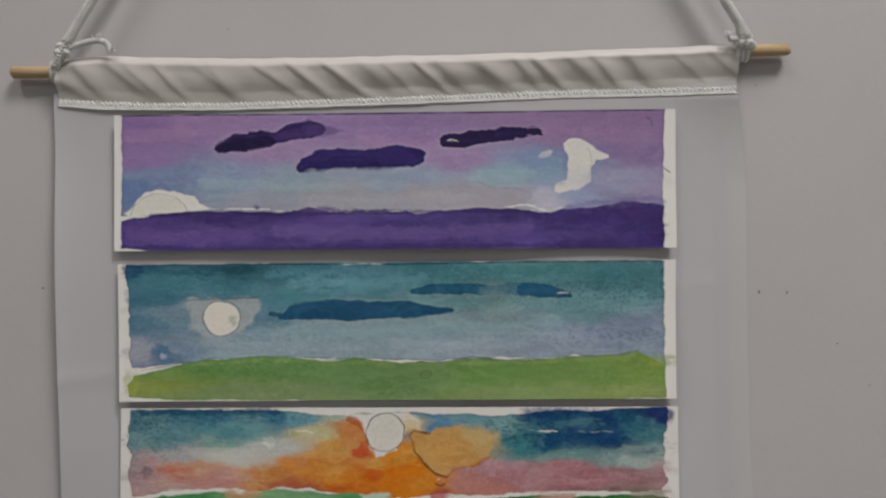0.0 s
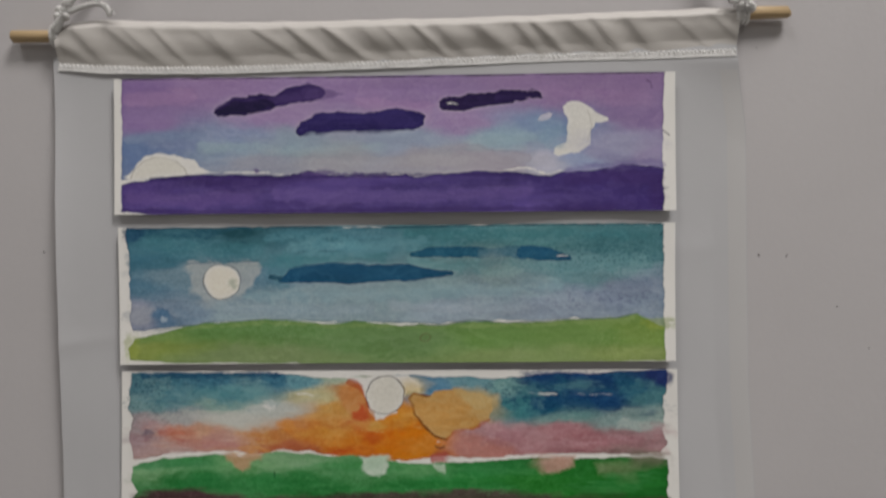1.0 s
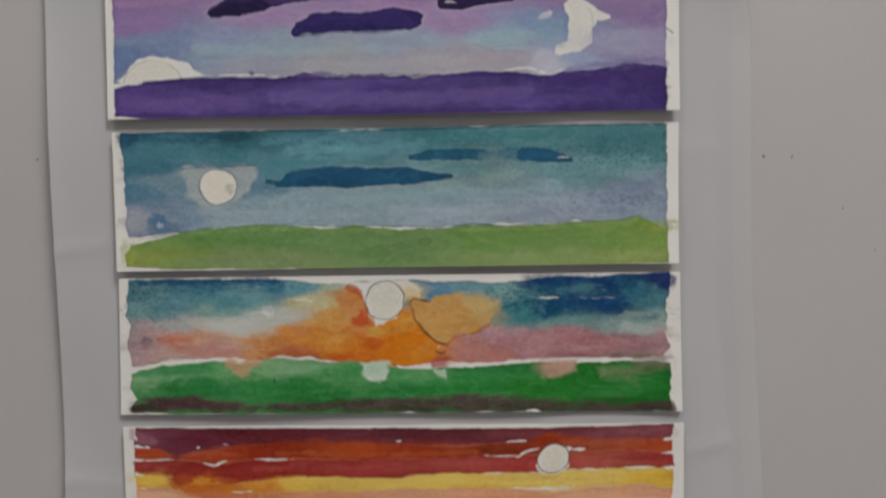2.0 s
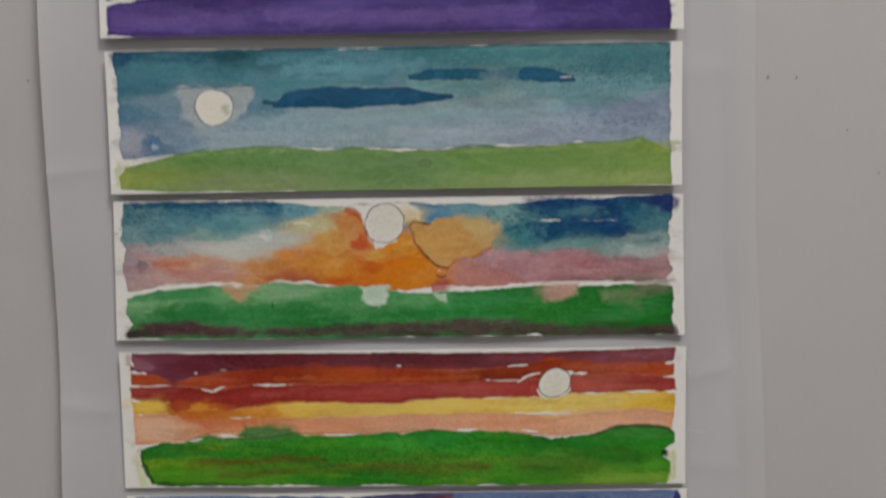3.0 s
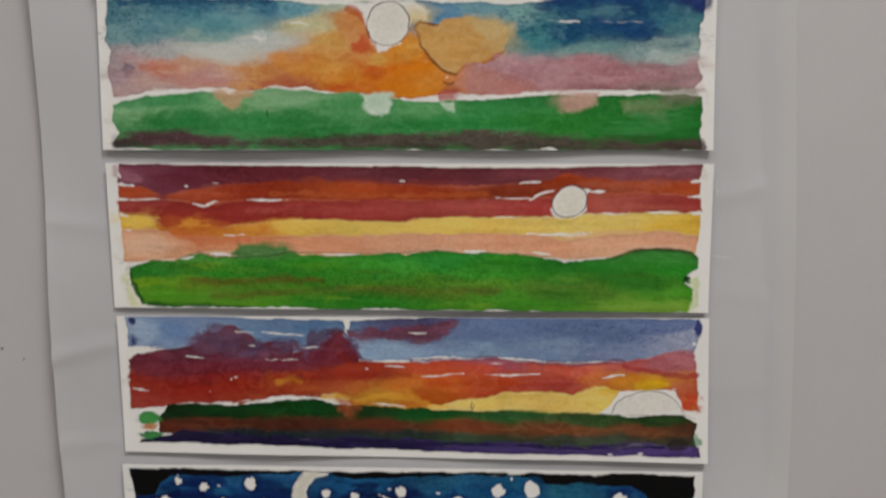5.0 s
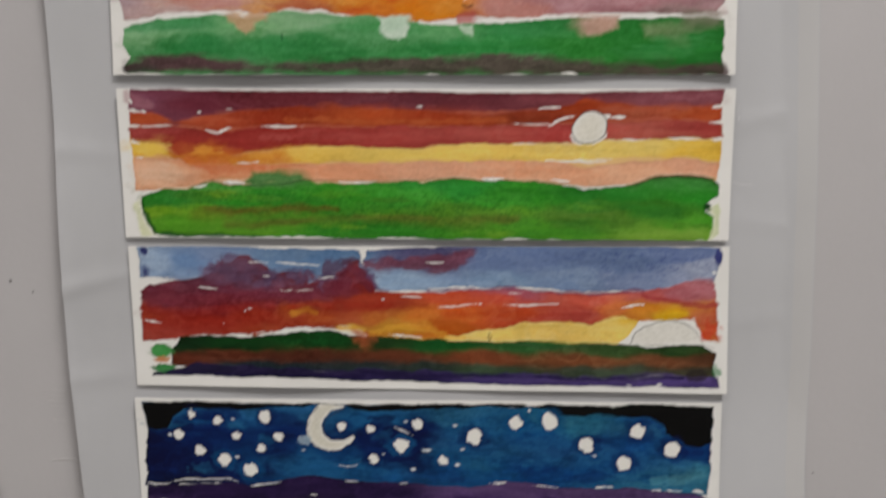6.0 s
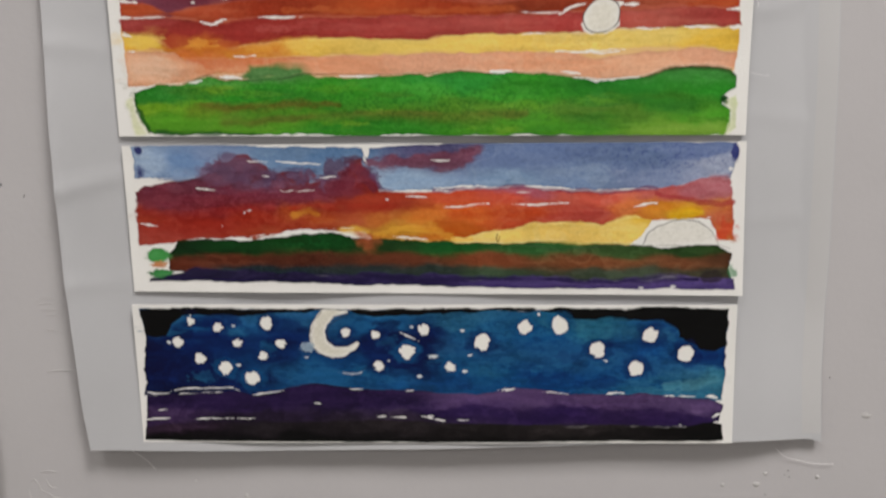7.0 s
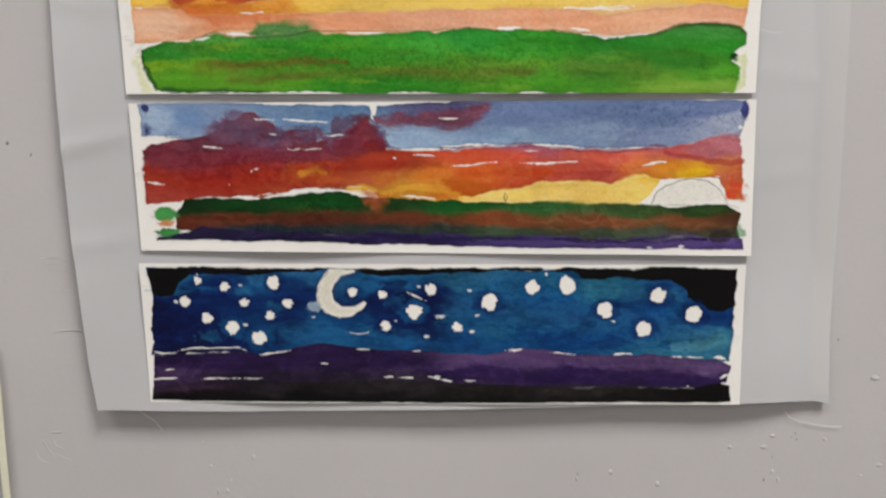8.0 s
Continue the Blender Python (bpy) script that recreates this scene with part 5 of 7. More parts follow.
    # the field
    field_green = s.blend([
        (*(9.6, 46.5), ink(124, 174, 124)), (*(9.7, 42.1), ink(86, 152, 100)), (*(31.9, 42.2), ink(66, 142, 84)), (*(61.8, 42.5), ink(124, 172, 122)), (*(83.9, 41.5), ink(130, 172, 130)), (*(100.5, 42.8), ink(74, 146, 86)), (*(72.7, 50.2), ink(54, 136, 72)),
        (*(33.9, 49.9), ink(44, 124, 64)), (*(124.6, 45.1), ink(60, 136, 74)), (*(130.7, 45.2), ink(96, 156, 100)), (*(162.5, 45.4), ink(48, 130, 66)), (*(189.8, 51.0), ink(44, 126, 48)), (*(222.5, 51.3), ink(36, 118, 40)), (*(242.1, 47.1), ink(36, 116, 44)), (*(146.0, 52.9), ink(44, 128, 62))] + [(*(244.2, 55.8), ink(30, 104, 38))], flat=36.0)
    s.band("field", [(4.6, 43.1), (15.3, 40.8), (32.0, 38.4), (43.1, 37.7), (57.5, 39.2), (70.8, 36.9), (84.0, 37.2), (95.0, 39.0), (106.0, 38.4), (112.6, 40.0), (122.5, 41.0), (130.7, 41.7), (140.6, 42.4), (151.6, 41.5), (168.0, 40.9), (185.5, 39.3), (207.3, 40.3), (233.4, 39.6), (249.1, 40.1)],
           [(4.7, 60.9), (28.1, 62.0), (126.6, 62.2), (185.3, 61.9), (249.1, 61.9)], field_green, [(5.2, 42.1), (4.5, 49.7), (7.1, 55.2), (5.0, 58.5), (5.8, 61.3)], [(249.2, 40.1), (248.8, 55.8), (249.2, 61.9)], rough=0.5, wet=0.14, mottle=0.1)
    s.stroke("", [(5.9, 59.6, 1.4), (17.1, 57.3, 3.4), (32.7, 56.7, 3.1), (43.7, 58.2, 2.6), (61.5, 59.1, 1.9), (79.2, 59.0, 2.1), (94.7, 58.2, 2.9), (125.6, 58.2, 3.2), (140.4, 58.1, 3.3), (165.6, 57.4, 4), (178.8, 58.6, 3.2), (200.6, 59.8, 2.5), (222.5, 60.4, 2), (248.6, 60.1, 2.6)], ink(78, 56, 60), soft=1.9, rough=1.0, mottle=0.25, wet=0.0, alpha=0.88)
    s.stroke("", [(6.5, 58.6, 2.2), (20.0, 57.4, 3.2), (38.0, 57.4, 2.6), (52.0, 58.6, 1.6)], ink(82, 52, 60), soft=1.8, rough=1.2, mottle=0.2, alpha=0.7)
    rng = random.Random(33)
    for _ in range(16):
        x, y = rng.uniform(14, 244), rng.uniform(44, 56)
        s.blot("", x, y, rng.uniform(5, 14), rng.uniform(1.0, 2.2), rng.choice([ink(34, 116, 52), ink(70, 146, 84), ink(40, 124, 50)]), soft=1.8, rough=1.4, alpha=0.4)
    s.stroke("", [(5.9, 59.8, 1.8), (11.4, 60.2, 2), (17.0, 59.1, 1.2)], ink(40, 40, 38), soft=1.4, alpha=0.5)
    s.gap([(128.2, 62.1), (131.6, 61.9), (134.8, 62.2)], 0.8)
    s.gap([(181.5, 61.6), (186.4, 61.2), (190.8, 61.9)], 0.8)
    # gaps and back-runs along the horizon
    s.gap([(7.4, 41.8), (17.5, 39.4), (28.7, 38.1), (38.7, 37.2)], 1.0)
    s.gap([(80.7, 36.5), (85.1, 36.3), (88.4, 37.0)], 0.8)
    s.gap([(149.9, 41.5), (157.0, 41.2), (168.0, 40.2), (178.9, 38.8), (190.9, 38.4)], 1.1)
    s.gap([(206.2, 38.6), (217.1, 38.7), (231.8, 38.8)], 1.2)
    s.shape("", [(47.5, 38.0), (61.9, 37.0), (67.4, 38.7), (59.6, 40.8), (57.3, 45.2), (55.1, 46.2), (53.5, 44.6), (50.8, 40.8)], ink(196, 156, 122), soft=2.0, rough=1.4, wet=0.0, alpha=0.85)
    s.shape("", [(109.3, 39.0), (122.0, 39.1), (120.2, 47.3), (112.5, 47.8), (110.4, 42.8)], ink(182, 204, 184), soft=1.8, rough=1.2, wet=0.0)
    s.shape("", [(189.9, 39.1), (207.3, 38.7), (206.2, 42.5), (199.6, 46.2), (192.0, 45.6), (188.7, 42.9)], ink(196, 156, 142), soft=2.6, rough=1.2, wet=0.0, alpha=0.9)
    s.shape("", [(216.0, 42.5), (237.7, 41.6), (233.4, 46.5), (218.1, 46.9)], ink(120, 142, 98), soft=3.0, rough=0.8, wet=0.0, alpha=0.8)
    s.blot("", *(239.9, 40.0), 9, 3.4, ink(124, 116, 102), soft=2.5, rough=1.0, alpha=0.7)
    s.shape("", [(141.7, 42.5), (148.3, 42.6), (147.7, 46.4), (144.4, 45.3)], ink(168, 196, 168), soft=1.2, rough=0.6, wet=0.0)
    s.pencil([(70.2, 46.0), (70.3, 48.2)], wide=0.25, colour=(20, 70, 40))
    s.brushed(70, 0.05, 9, 2.2)
    s.dry_out(0.32, 0.13, 0.07, 0.6)
    return s


def red_sunset():
    """Bands of red, yellow and peach over bright green."""
    s = Sheet(400, 0.96)
    left, right = [(6.3, 0.0), (4.6, 7.1), (4.6, 18.0), (5.1, 29.0), (6.1, 42.8)], [(249.3, -0.0), (248.8, 6.4), (248.6, 11.8), (249.6, 19.4), (249.4, 25.9), (247.9, 35.2)]
    under = s.blend([(*(9.6, 3.9), ink(128, 66, 80)), (*(69.5, 4.2), ink(112, 50, 56)), (*(187.4, 3.9), ink(132, 66, 68)), (*(25.5, 15.4), ink(176, 88, 66)), (*(90.9, 15.5), ink(172, 84, 62)), (*(165.8, 14.6), ink(176, 90, 70)), (*(230.4, 12.8), ink(180, 92, 70)),
                     (*(14.2, 22.5), ink(206, 150, 90)), (*(90.7, 23.8), ink(210, 150, 92)), (*(208.9, 20.5), ink(222, 190, 140)), (*(24.8, 31.3), ink(222, 176, 116)), (*(101.4, 30.8), ink(222, 176, 116)), (*(209.0, 29.0), ink(224, 184, 128)), (*(24.4, 40.2), ink(222, 176, 144)), (*(176.5, 38.7), ink(220, 172, 136))], flat=60.0)
    s.band("sky", [(5.2, 0.6), (26.1, 0.3), (44.6, 0.8), (122.7, 1.3), (176.6, 1.9), (249.1, 0.2)], [(3.4, 42.3), (24.4, 41.3), (165.6, 39.7), (246.9, 36.8)], under, left, right, rough=0.5, wet=0, mottle=0.02, grain=0.01)
    maroon = s.blend([(*(8.5, 4.9), ink(128, 72, 92)), (*(25.9, 5.1), ink(106, 40, 54)), (*(69.5, 4.2), ink(104, 42, 50)), (*(112.8, 5.0), ink(114, 56, 66)), (*(144.3, 4.7), ink(108, 50, 58)), (*(187.4, 3.9), ink(124, 62, 70)), (*(230.3, 3.1), ink(132, 74, 84))], flat=36.0)
    s.band("maroon_band", [(5.2, 0.6), (26.1, 0.3), (44.6, 1.3), (69.6, 1.4), (126.9, 1.8), (176.6, 1.9), (249.1, 0.4)], [(5.1, 8.2), (16.9, 12.6), (24.4, 14.9), (36.6, 10.6), (58.5, 8.5), (80.2, 7.6), (122.6, 8.7), (165.8, 8.9), (187.4, 5.0), (198.1, 4.6), (219.6, 7.5), (249.6, 6.9)], maroon, left, right, rough=0.9, soft=0.5, wet=0.2, mottle=0.12, soft_bottom=1.2)
    orange = s.blend([(*(9.2, 12.0), ink(172, 76, 42)), (*(36.5, 12.7), ink(170, 76, 48)), (*(69.3, 10.8), ink(146, 52, 28)), (*(96.4, 10.4), ink(168, 72, 34)), (*(133.4, 10.6), ink(160, 64, 34)), (*(165.8, 11.3), ink(150, 62, 36)), (*(192.7, 5.5), ink(160, 62, 28)), (*(219.6, 8.9), ink(176, 88, 62)), (*(243.2, 9.6), ink(182, 82, 44))], flat=36.0)
    s.band("orange_band", [(5.2, 9.8), (14.8, 10.2), (23.3, 14.3), (36.6, 11.1), (58.5, 8.3), (91.1, 6.8), (126.8, 8.9), (155.0, 10.0), (183.1, 7.7), (192.7, 3.9), (204.6, 5.6), (219.6, 7.3), (249.1, 6.6)], [(4.9, 15.0), (21.1, 14.6), (32.0, 15.8), (41.8, 16.9), (53.9, 15.2), (80.0, 14.6), (126.7, 15.2), (155.0, 14.7), (183.0, 13.6), (219.6, 11.4), (248.9, 12.7)], orange, left, right, rough=0.7, soft=0.5, wet=0.12, mottle=0.14, soft_top=1.4)
    # red, yellow and peach inks are paler to the right, with sheen mixed in
    red = s.blend([(*(9.0, 18.0), ink(162, 66, 62)), (*(30.7, 20.4), ink(150, 50, 44)), (*(69.0, 20.0), ink(156, 54, 48)), (*(112.5, 19.7), ink(160, 62, 56)), (*(154.9, 17.8), ink(170, 78, 70)), (*(183.0, 17.9), ink(168, 66, 62)), (*(219.7, 17.6), ink(178, 92, 80)), (*(245.5, 16.1), ink(172, 72, 66))], flat=36.0)
    s.band("red_band", [(4.9, 15.8), (20.0, 15.3), (28.7, 16.2), (41.8, 18.0), (53.9, 15.7), (80.0, 15.4), (126.7, 15.7), (155.0, 15.2), (180.9, 14.5), (208.9, 13.7), (226.1, 12.8), (248.9, 14.0)], [(4.6, 21.3), (18.6, 22.5), (27.1, 29.1), (38.0, 29.2), (53.5, 26.0), (68.8, 24.4), (90.7, 23.8), (126.6, 24.2), (133.2, 22.9), (154.9, 22.4), (185.2, 22.3), (204.6, 20.5), (230.5, 19.8), (249.6, 20.1)], red, left, right, rough=0.8, soft=0.55, wet=0.2, mottle=0.14)
    yellow = s.blend([(*(13.0, 24.7), ink(226, 184, 72)), (*(38.1, 27.0), ink(206, 132, 46)), (*(57.8, 28.2), ink(214, 152, 56)), (*(79.7, 27.2), ink(226, 189, 90)), (*(112.4, 27.4), ink(226, 194, 98)), (*(154.9, 26.0), ink(226, 192, 100)), (*(209.0, 24.1), ink(227, 199, 112)), (*(245.6, 25.4), ink(225, 184, 74))], flat=36.0)
    s.band("yellow_band", [(6.1, 21.5), (14.3, 21.9), (23.9, 27.5), (33.8, 25.0), (49.0, 27.9), (62.2, 25.8), (71.0, 23.9), (90.7, 23.5), (126.6, 24.6), (135.4, 22.9), (163.6, 22.0), (187.4, 22.5), (204.6, 20.8), (230.5, 20.2), (249.6, 20.7)], [(6.3, 27.4), (17.3, 26.9), (25.9, 30.2), (48.9, 31.2), (68.7, 30.4), (101.4, 30.2), (122.2, 29.6), (154.8, 29.4), (183.0, 29.1), (198.2, 28.4), (230.6, 27.5), (249.8, 29.2)], yellow, left, right, rough=0.7, soft=0.5, wet=0.08, mottle=0.14)
    s.shape("", [(22.9, 24.2), (38.3, 22.6), (53.5, 26.0), (68.8, 25.2), (67.6, 29.3), (53.3, 30.4), (39.1, 30.3), (27.0, 31.9), (23.8, 28.0)], ink(196, 106, 44), soft=2.2, rough=1.2, alpha=0.75, wet=0)
    peach = s.blend([(*(13.7, 34.6), ink(222, 172, 140)), (*(30.1, 34.7), ink(218, 150, 110)), (*(57.6, 33.7), ink(210, 140, 100)), (*(90.4, 34.4), ink(219, 154, 118)), (*(133.0, 33.0), ink(223, 164, 132)), (*(176.5, 33.2), ink(222, 162, 127)), (*(209.0, 32.3), ink(225, 170, 136)), (*(241.4, 31.3), ink(216, 160, 130))], flat=36.0)
    s.band("peach_band", [(6.3, 28.5), (24.9, 29.1), (29.2, 31.9), (48.9, 31.4), (68.6, 30.7), (101.4, 30.4), (122.2, 30.1), (154.8, 29.1), (183.0, 29.7), (193.9, 32.4), (204.7, 30.6), (230.6, 27.8), (247.8, 29.7)], [(6.7, 42.1), (13.3, 41.9), (27.7, 40.2), (42.1, 36.9), (61.9, 37.0), (81.5, 38.2), (112.2, 38.6), (122.1, 37.8), (139.5, 36.5), (154.8, 37.7), (183.0, 37.8), (193.9, 40.1), (214.5, 38.9), (230.7, 35.7), (246.9, 35.7)], peach, [(5.2, 27.9), (5.6, 42.8)], right, rough=0.6, soft=0.35, wet=0.14, mottle=0.08)
    s.shape("", [(25.4, 29.1), (38.0, 30.1), (53.3, 30.6), (70.8, 30.5), (68.6, 33.2), (53.2, 34.8), (37.8, 34.7), (29.1, 33.0)], ink(208, 116, 74), soft=2.4, rough=1.2, alpha=0.65, wet=0)
    s.blot("", *(16.0, 34.5), 11, 5.5, ink(228, 188, 160), soft=2.4, rough=1.4, alpha=0.75)
    s.blot("", *(12.0, 24.4), 8, 2.4, ink(228, 192, 92), soft=1.4, rough=1.0, alpha=0.7)
    s.stroke("", [(5.0, 4.0, 2.4), (10.0, 5.0, 2.6), (14.0, 7.0, 2.0)], ink(166, 110, 122), soft=2.2, rough=1.4, alpha=0.55)
    s.stroke("", [(226.0, 4.0, 1.8), (240.0, 3.5, 2.0), (248.0, 3.5, 1.8)], ink(150, 92, 100), soft=1.8, rough=1.2, alpha=0.6)
    s.stroke("", [(60.0, 19.5, 1.6), (110.0, 19.0, 1.8), (150.0, 18.5, 1.6)], ink(178, 80, 74), soft=1.6, rough=1.2, alpha=0.55)
    s.stroke("", [(70.0, 12.6, 1.0), (110.0, 13.4, 1.2), (160.0, 13.0, 1.0)], ink(186, 92, 48), soft=1.2, rough=1.0, alpha=0.6)
    s.blot("", *(35.5, 25.7), 5.5, 2.0, ink(216, 146, 58), soft=1.4, rough=1.4, alpha=0.75)
    s.blot("", *(60.0, 27.6), 6.0, 1.6, ink(218, 156, 64), soft=1.6, rough=1.2, alpha=0.6)
    s.blot("", *(25.1, 24.9), 4.0, 2.6, ink(176, 78, 50), soft=1.6, rough=1.4, alpha=0.7)
    s.gap([(4.9, 15.6), (14.6, 15.5), (23.3, 15.3)], 0.6, 0.8)
    s.gap([(36.9, 16.9), (41.2, 18.0), (44.0, 16.7), (47.3, 15.9)], 1.0)
    s.gap([(57.1, 15.3), (67.0, 15.3), (76.8, 15.4)], 0.8)
    s.gap([(123.6, 7.6), (126.3, 7.6)], 0.9)
    s.gap([(9.9, 9.3), (11.8, 9.8)], 1.0)
    s.gap([(33.4, 9.6), (34.5, 9.6)], 0.8)
    s.gap([(45.4, 8.6), (48.1, 8.7)], 0.5, 0.7)
    s.gap([(47.9, 30.3), (53.3, 30.6), (57.7, 30.2)], 0.5, 0.8)
    s.gap([(174.4, 8.1), (178.7, 7.8), (183.1, 7.7)], 0.9)
    s.gap([(162.5, 13.7), (171.2, 14.2), (179.8, 14.4)], 0.45, 0.8)
    s.gap([(178.2, 15.2), (183.0, 12.5), (189.0, 10.8)], 0.8)
    s.gap([(203.0, 11.5), (206.2, 11.3), (209.4, 11.4)], 1.2)
    s.gap([(208.9, 20.3), (214.3, 20.8), (219.7, 20.1)], 0.6)
    s.gap([(226.2, 19.8), (232.6, 20.2), (240.2, 20.4)], 0.9)
    s.gap([(177.6, 29.0), (185.2, 29.3), (191.7, 28.9), (204.7, 28.7)], 0.9, 0.8)
    s.gap([(191.7, 29.5), (198.2, 30.0), (202.5, 29.6)], 0.8, 0.7)
    s.gap([(163.6, 22.4), (169.0, 22.0), (173.3, 22.5)], 0.5)
    s.gap([(249.2, 4.3), (248.3, 6.9)], 1.0)
    s.gap([(249.5, 12.9), (248.1, 14.0)], 0.8)
    s.gap([(4.8, 3.0), (6.0, 6.0)], 1.2, 0.8)
    # the bands' brush ends, parted at both sides
    for pts, tall in (([(3.4, 9.2), (6.5, 8.8), (10.5, 9.6)], 1.3), ([(3.4, 15.4), (6.0, 15.3), (10.0, 15.6)], 1.2), ([(3.4, 21.6), (6.0, 21.8), (8.5, 22.6)], 1.3), ([(3.6, 28.2), (6.2, 28.0), (9.0, 28.3)], 1.0),
                      ([(251.0, 6.8), (248.0, 7.0), (244.0, 7.6)], 1.3), ([(251.0, 13.2), (248.0, 13.2), (244.0, 13.5)], 1.2), ([(251.0, 20.4), (248.4, 20.4), (244.5, 20.6)], 1.5)):
        s.gap(pts, tall, 0.9)
    # the pencilled sun
    s.shape("", [(188.2, 21.4), (187.4, 19.2), (189.2, 14.0), (192.4, 10.4), (197.0, 9.6), (203.4, 11.0), (202.4, 14.0), (202.2, 19.4), (197.1, 22.3), (190.8, 22.6)], PAPER * 0.97, rough=0.6, soft=0.3, wet=0, mottle=0.02)
    s.blot("sun", *(195.1, 15.8), 7.3, 6.1, ink(220, 216, 205), soft=0.3, rough=0.15, mottle=0.02, turn=-28)
    s.ring(*(195.1, 15.8), 7.6, 6.3, turn=-28, dark=0.75, wide=0.2)
    # grass
    grass = s.blend([(*(11.8, 51.2), ink(112, 157, 33)), (*(11.0, 44.5), ink(51, 130, 41)), (*(24.2, 44.6), ink(42, 128, 40)), (*(40.9, 40.2), ink(74, 145, 59)), (*(57.2, 44.7), ink(51, 139, 36)), (*(23.7, 55.7), ink(83, 143, 35)), (*(67.9, 55.9), ink(85, 139, 36)), (*(90.1, 44.9), ink(59, 145, 35)),
                     (*(112.0, 43.9), ink(63, 147, 47)), (*(100.8, 58.3), ink(51, 134, 36)), (*(138.4, 40.7), ink(42, 134, 47)), (*(143.7, 51.8), ink(85, 134, 36)), (*(165.6, 44.1), ink(54, 139, 36)), (*(176.4, 57.5), ink(78, 150, 36)), (*(198.2, 43.2), ink(42, 128, 40)),
                     (*(198.2, 52.0), ink(80, 123, 38))] + [(*(219.9, 47.7), ink(54, 117, 29)), (*(230.7, 38.9), ink(63, 136, 58)), (*(241.6, 44.5), ink(44, 136, 36)), (*(230.9, 58.8), ink(110, 150, 52)), (*(245.0, 55.5), ink(70, 145, 35))], flat=36.0)
    s.shape("", [(4.2, 47.8), (7.7, 44.5), (8.9, 53.4), (14.1, 61.3), (6.9, 61.2)], ink(208, 212, 160), soft=2.0, rough=0.6, wet=0, alpha=0.7)
    s.band("grass", [(7.5, 44.5), (17.8, 41.2), (27.7, 41.1), (37.7, 37.8), (44.2, 39.7), (57.4, 39.4), (77.2, 37.8), (90.3, 38.9), (101.2, 39.2), (112.2, 38.1), (126.3, 38.0), (128.6, 37.8), (139.5, 36.5), (150.4, 37.9), (170.0, 37.6), (180.8, 38.5), (192.8, 40.3), (206.9, 39.7), (214.5, 39.3), (222.0, 36.3), (231.7, 35.2), (240.4, 35.7), (246.9, 36.6), (249.1, 38.5)],
           [(11.4, 59.6), (14.7, 61.3), (67.7, 61.7), (126.0, 61.9), (176.4, 61.9), (245.1, 62.0)], grass, [(7.5, 44.5), (8.0, 50.1), (8.9, 54.5), (12.5, 60.7)], [(249.1, 37.9), (249.3, 42.9), (244.9, 46.7), (244.4, 50.0), (247.7, 52.2), (247.2, 58.3), (245.1, 62.2)], rough=0.8, wet=0.3, mottle=0.17, grain=0.05)
    rng = random.Random(44)
    for _ in range(34):
        x, y = rng.uniform(16, 240), rng.uniform(43, 60)
        tone = rng.choice([ink(115, 156, 38), ink(91, 146, 36), ink(37, 109, 36), ink(47, 124, 38), ink(71, 117, 33)])
        s.blot("", x, y, rng.uniform(4, 13), rng.uniform(1.0, 2.6), tone, soft=1.6, rough=1.4, alpha=rng.uniform(0.3, 0.6))
    s.shape("", [(245.4, 48.9), (249.4, 45.6), (249.9, 58.9), (245.6, 62.0), (247.7, 56.7), (247.1, 52.2)], ink(198, 206, 158), soft=1.2, rough=0.6, wet=0, alpha=0.8)
    s.shape("", [(50.9, 38.6), (55.4, 34.2), (66.4, 33.7), (76.2, 34.9), (79.4, 38.0), (68.4, 39.8), (57.4, 40.3)], ink(84, 128, 72), soft=1.6, rough=0.8, wet=0.05)
    s.stroke("", [(30.6, 51.1, 1.6), (39.4, 50.4, 2), (52.6, 50.7, 1.6), (65.8, 49.7, 1.2), (79.1, 49.1, 1.2), (90.0, 49.3, 0.8)], ink(102, 76, 30), soft=1.8, rough=0.9, alpha=0.7, wet=0)
    s.stroke("", [(43.6, 56.4, 1.2), (59.0, 56.4, 1.3), (78.9, 54.3, 1.2), (100.9, 53.3, 1.2), (138.2, 54.0, 1.5), (165.5, 53.0, 1.4)], ink(98, 92, 38), soft=1.4, rough=0.7, alpha=0.6, wet=0)
    s.stroke("", [(7.7, 45.1, 0.7), (8.3, 50.1, 0.7), (12.5, 60.4, 0.9), (26.8, 61.1, 0.9), (58.9, 61.2, 0.6)], ink(24, 79, 31), soft=0.9, rough=0.8, alpha=0.8)
    s.stroke("", [(214.5, 39.3, 0.8), (222.0, 36.3, 0.7), (231.7, 35.4, 0.8), (241.5, 35.9, 0.7), (248.0, 38.2, 0.9)], ink(59, 86, 45), soft=0.8, alpha=0.7)
    s.blot("", *(244.9, 48.0), 1.5, 2.0, ink(14, 74, 24), soft=0.7)
    s.grains(*(132.8, 49.5), 80, 12, (20, 84, 24), 0.38, 0.8, 0.3)
    s.grains(*(46.2, 45.8), 60, 9, (20, 88, 28), 0.32, 0.8, 0.35)
    s.pencil([(27.7, 40.8), (37.7, 37.6), (44.2, 39.4), (57.4, 40.1), (68.4, 39.0), (77.2, 37.5), (122.1, 37.8), (139.5, 36.3), (150.4, 37.7), (170.0, 37.3), (180.8, 38.3), (192.8, 40.1), (206.9, 39.5), (214.5, 39.1), (222.0, 36.1), (231.7, 35.0), (240.4, 35.5), (246.9, 36.4)], dark=0.5, colour=(52, 70, 46))
    s.gap([(29.9, 40.7), (35.4, 39.8)], 1.2, 0.8)
    s.gap([(42.6, 38.3), (46.5, 38.7), (51.4, 39.0)], 1.4)
    s.gap([(91.4, 38.3), (99.0, 38.5), (106.7, 38.1)], 0.8)
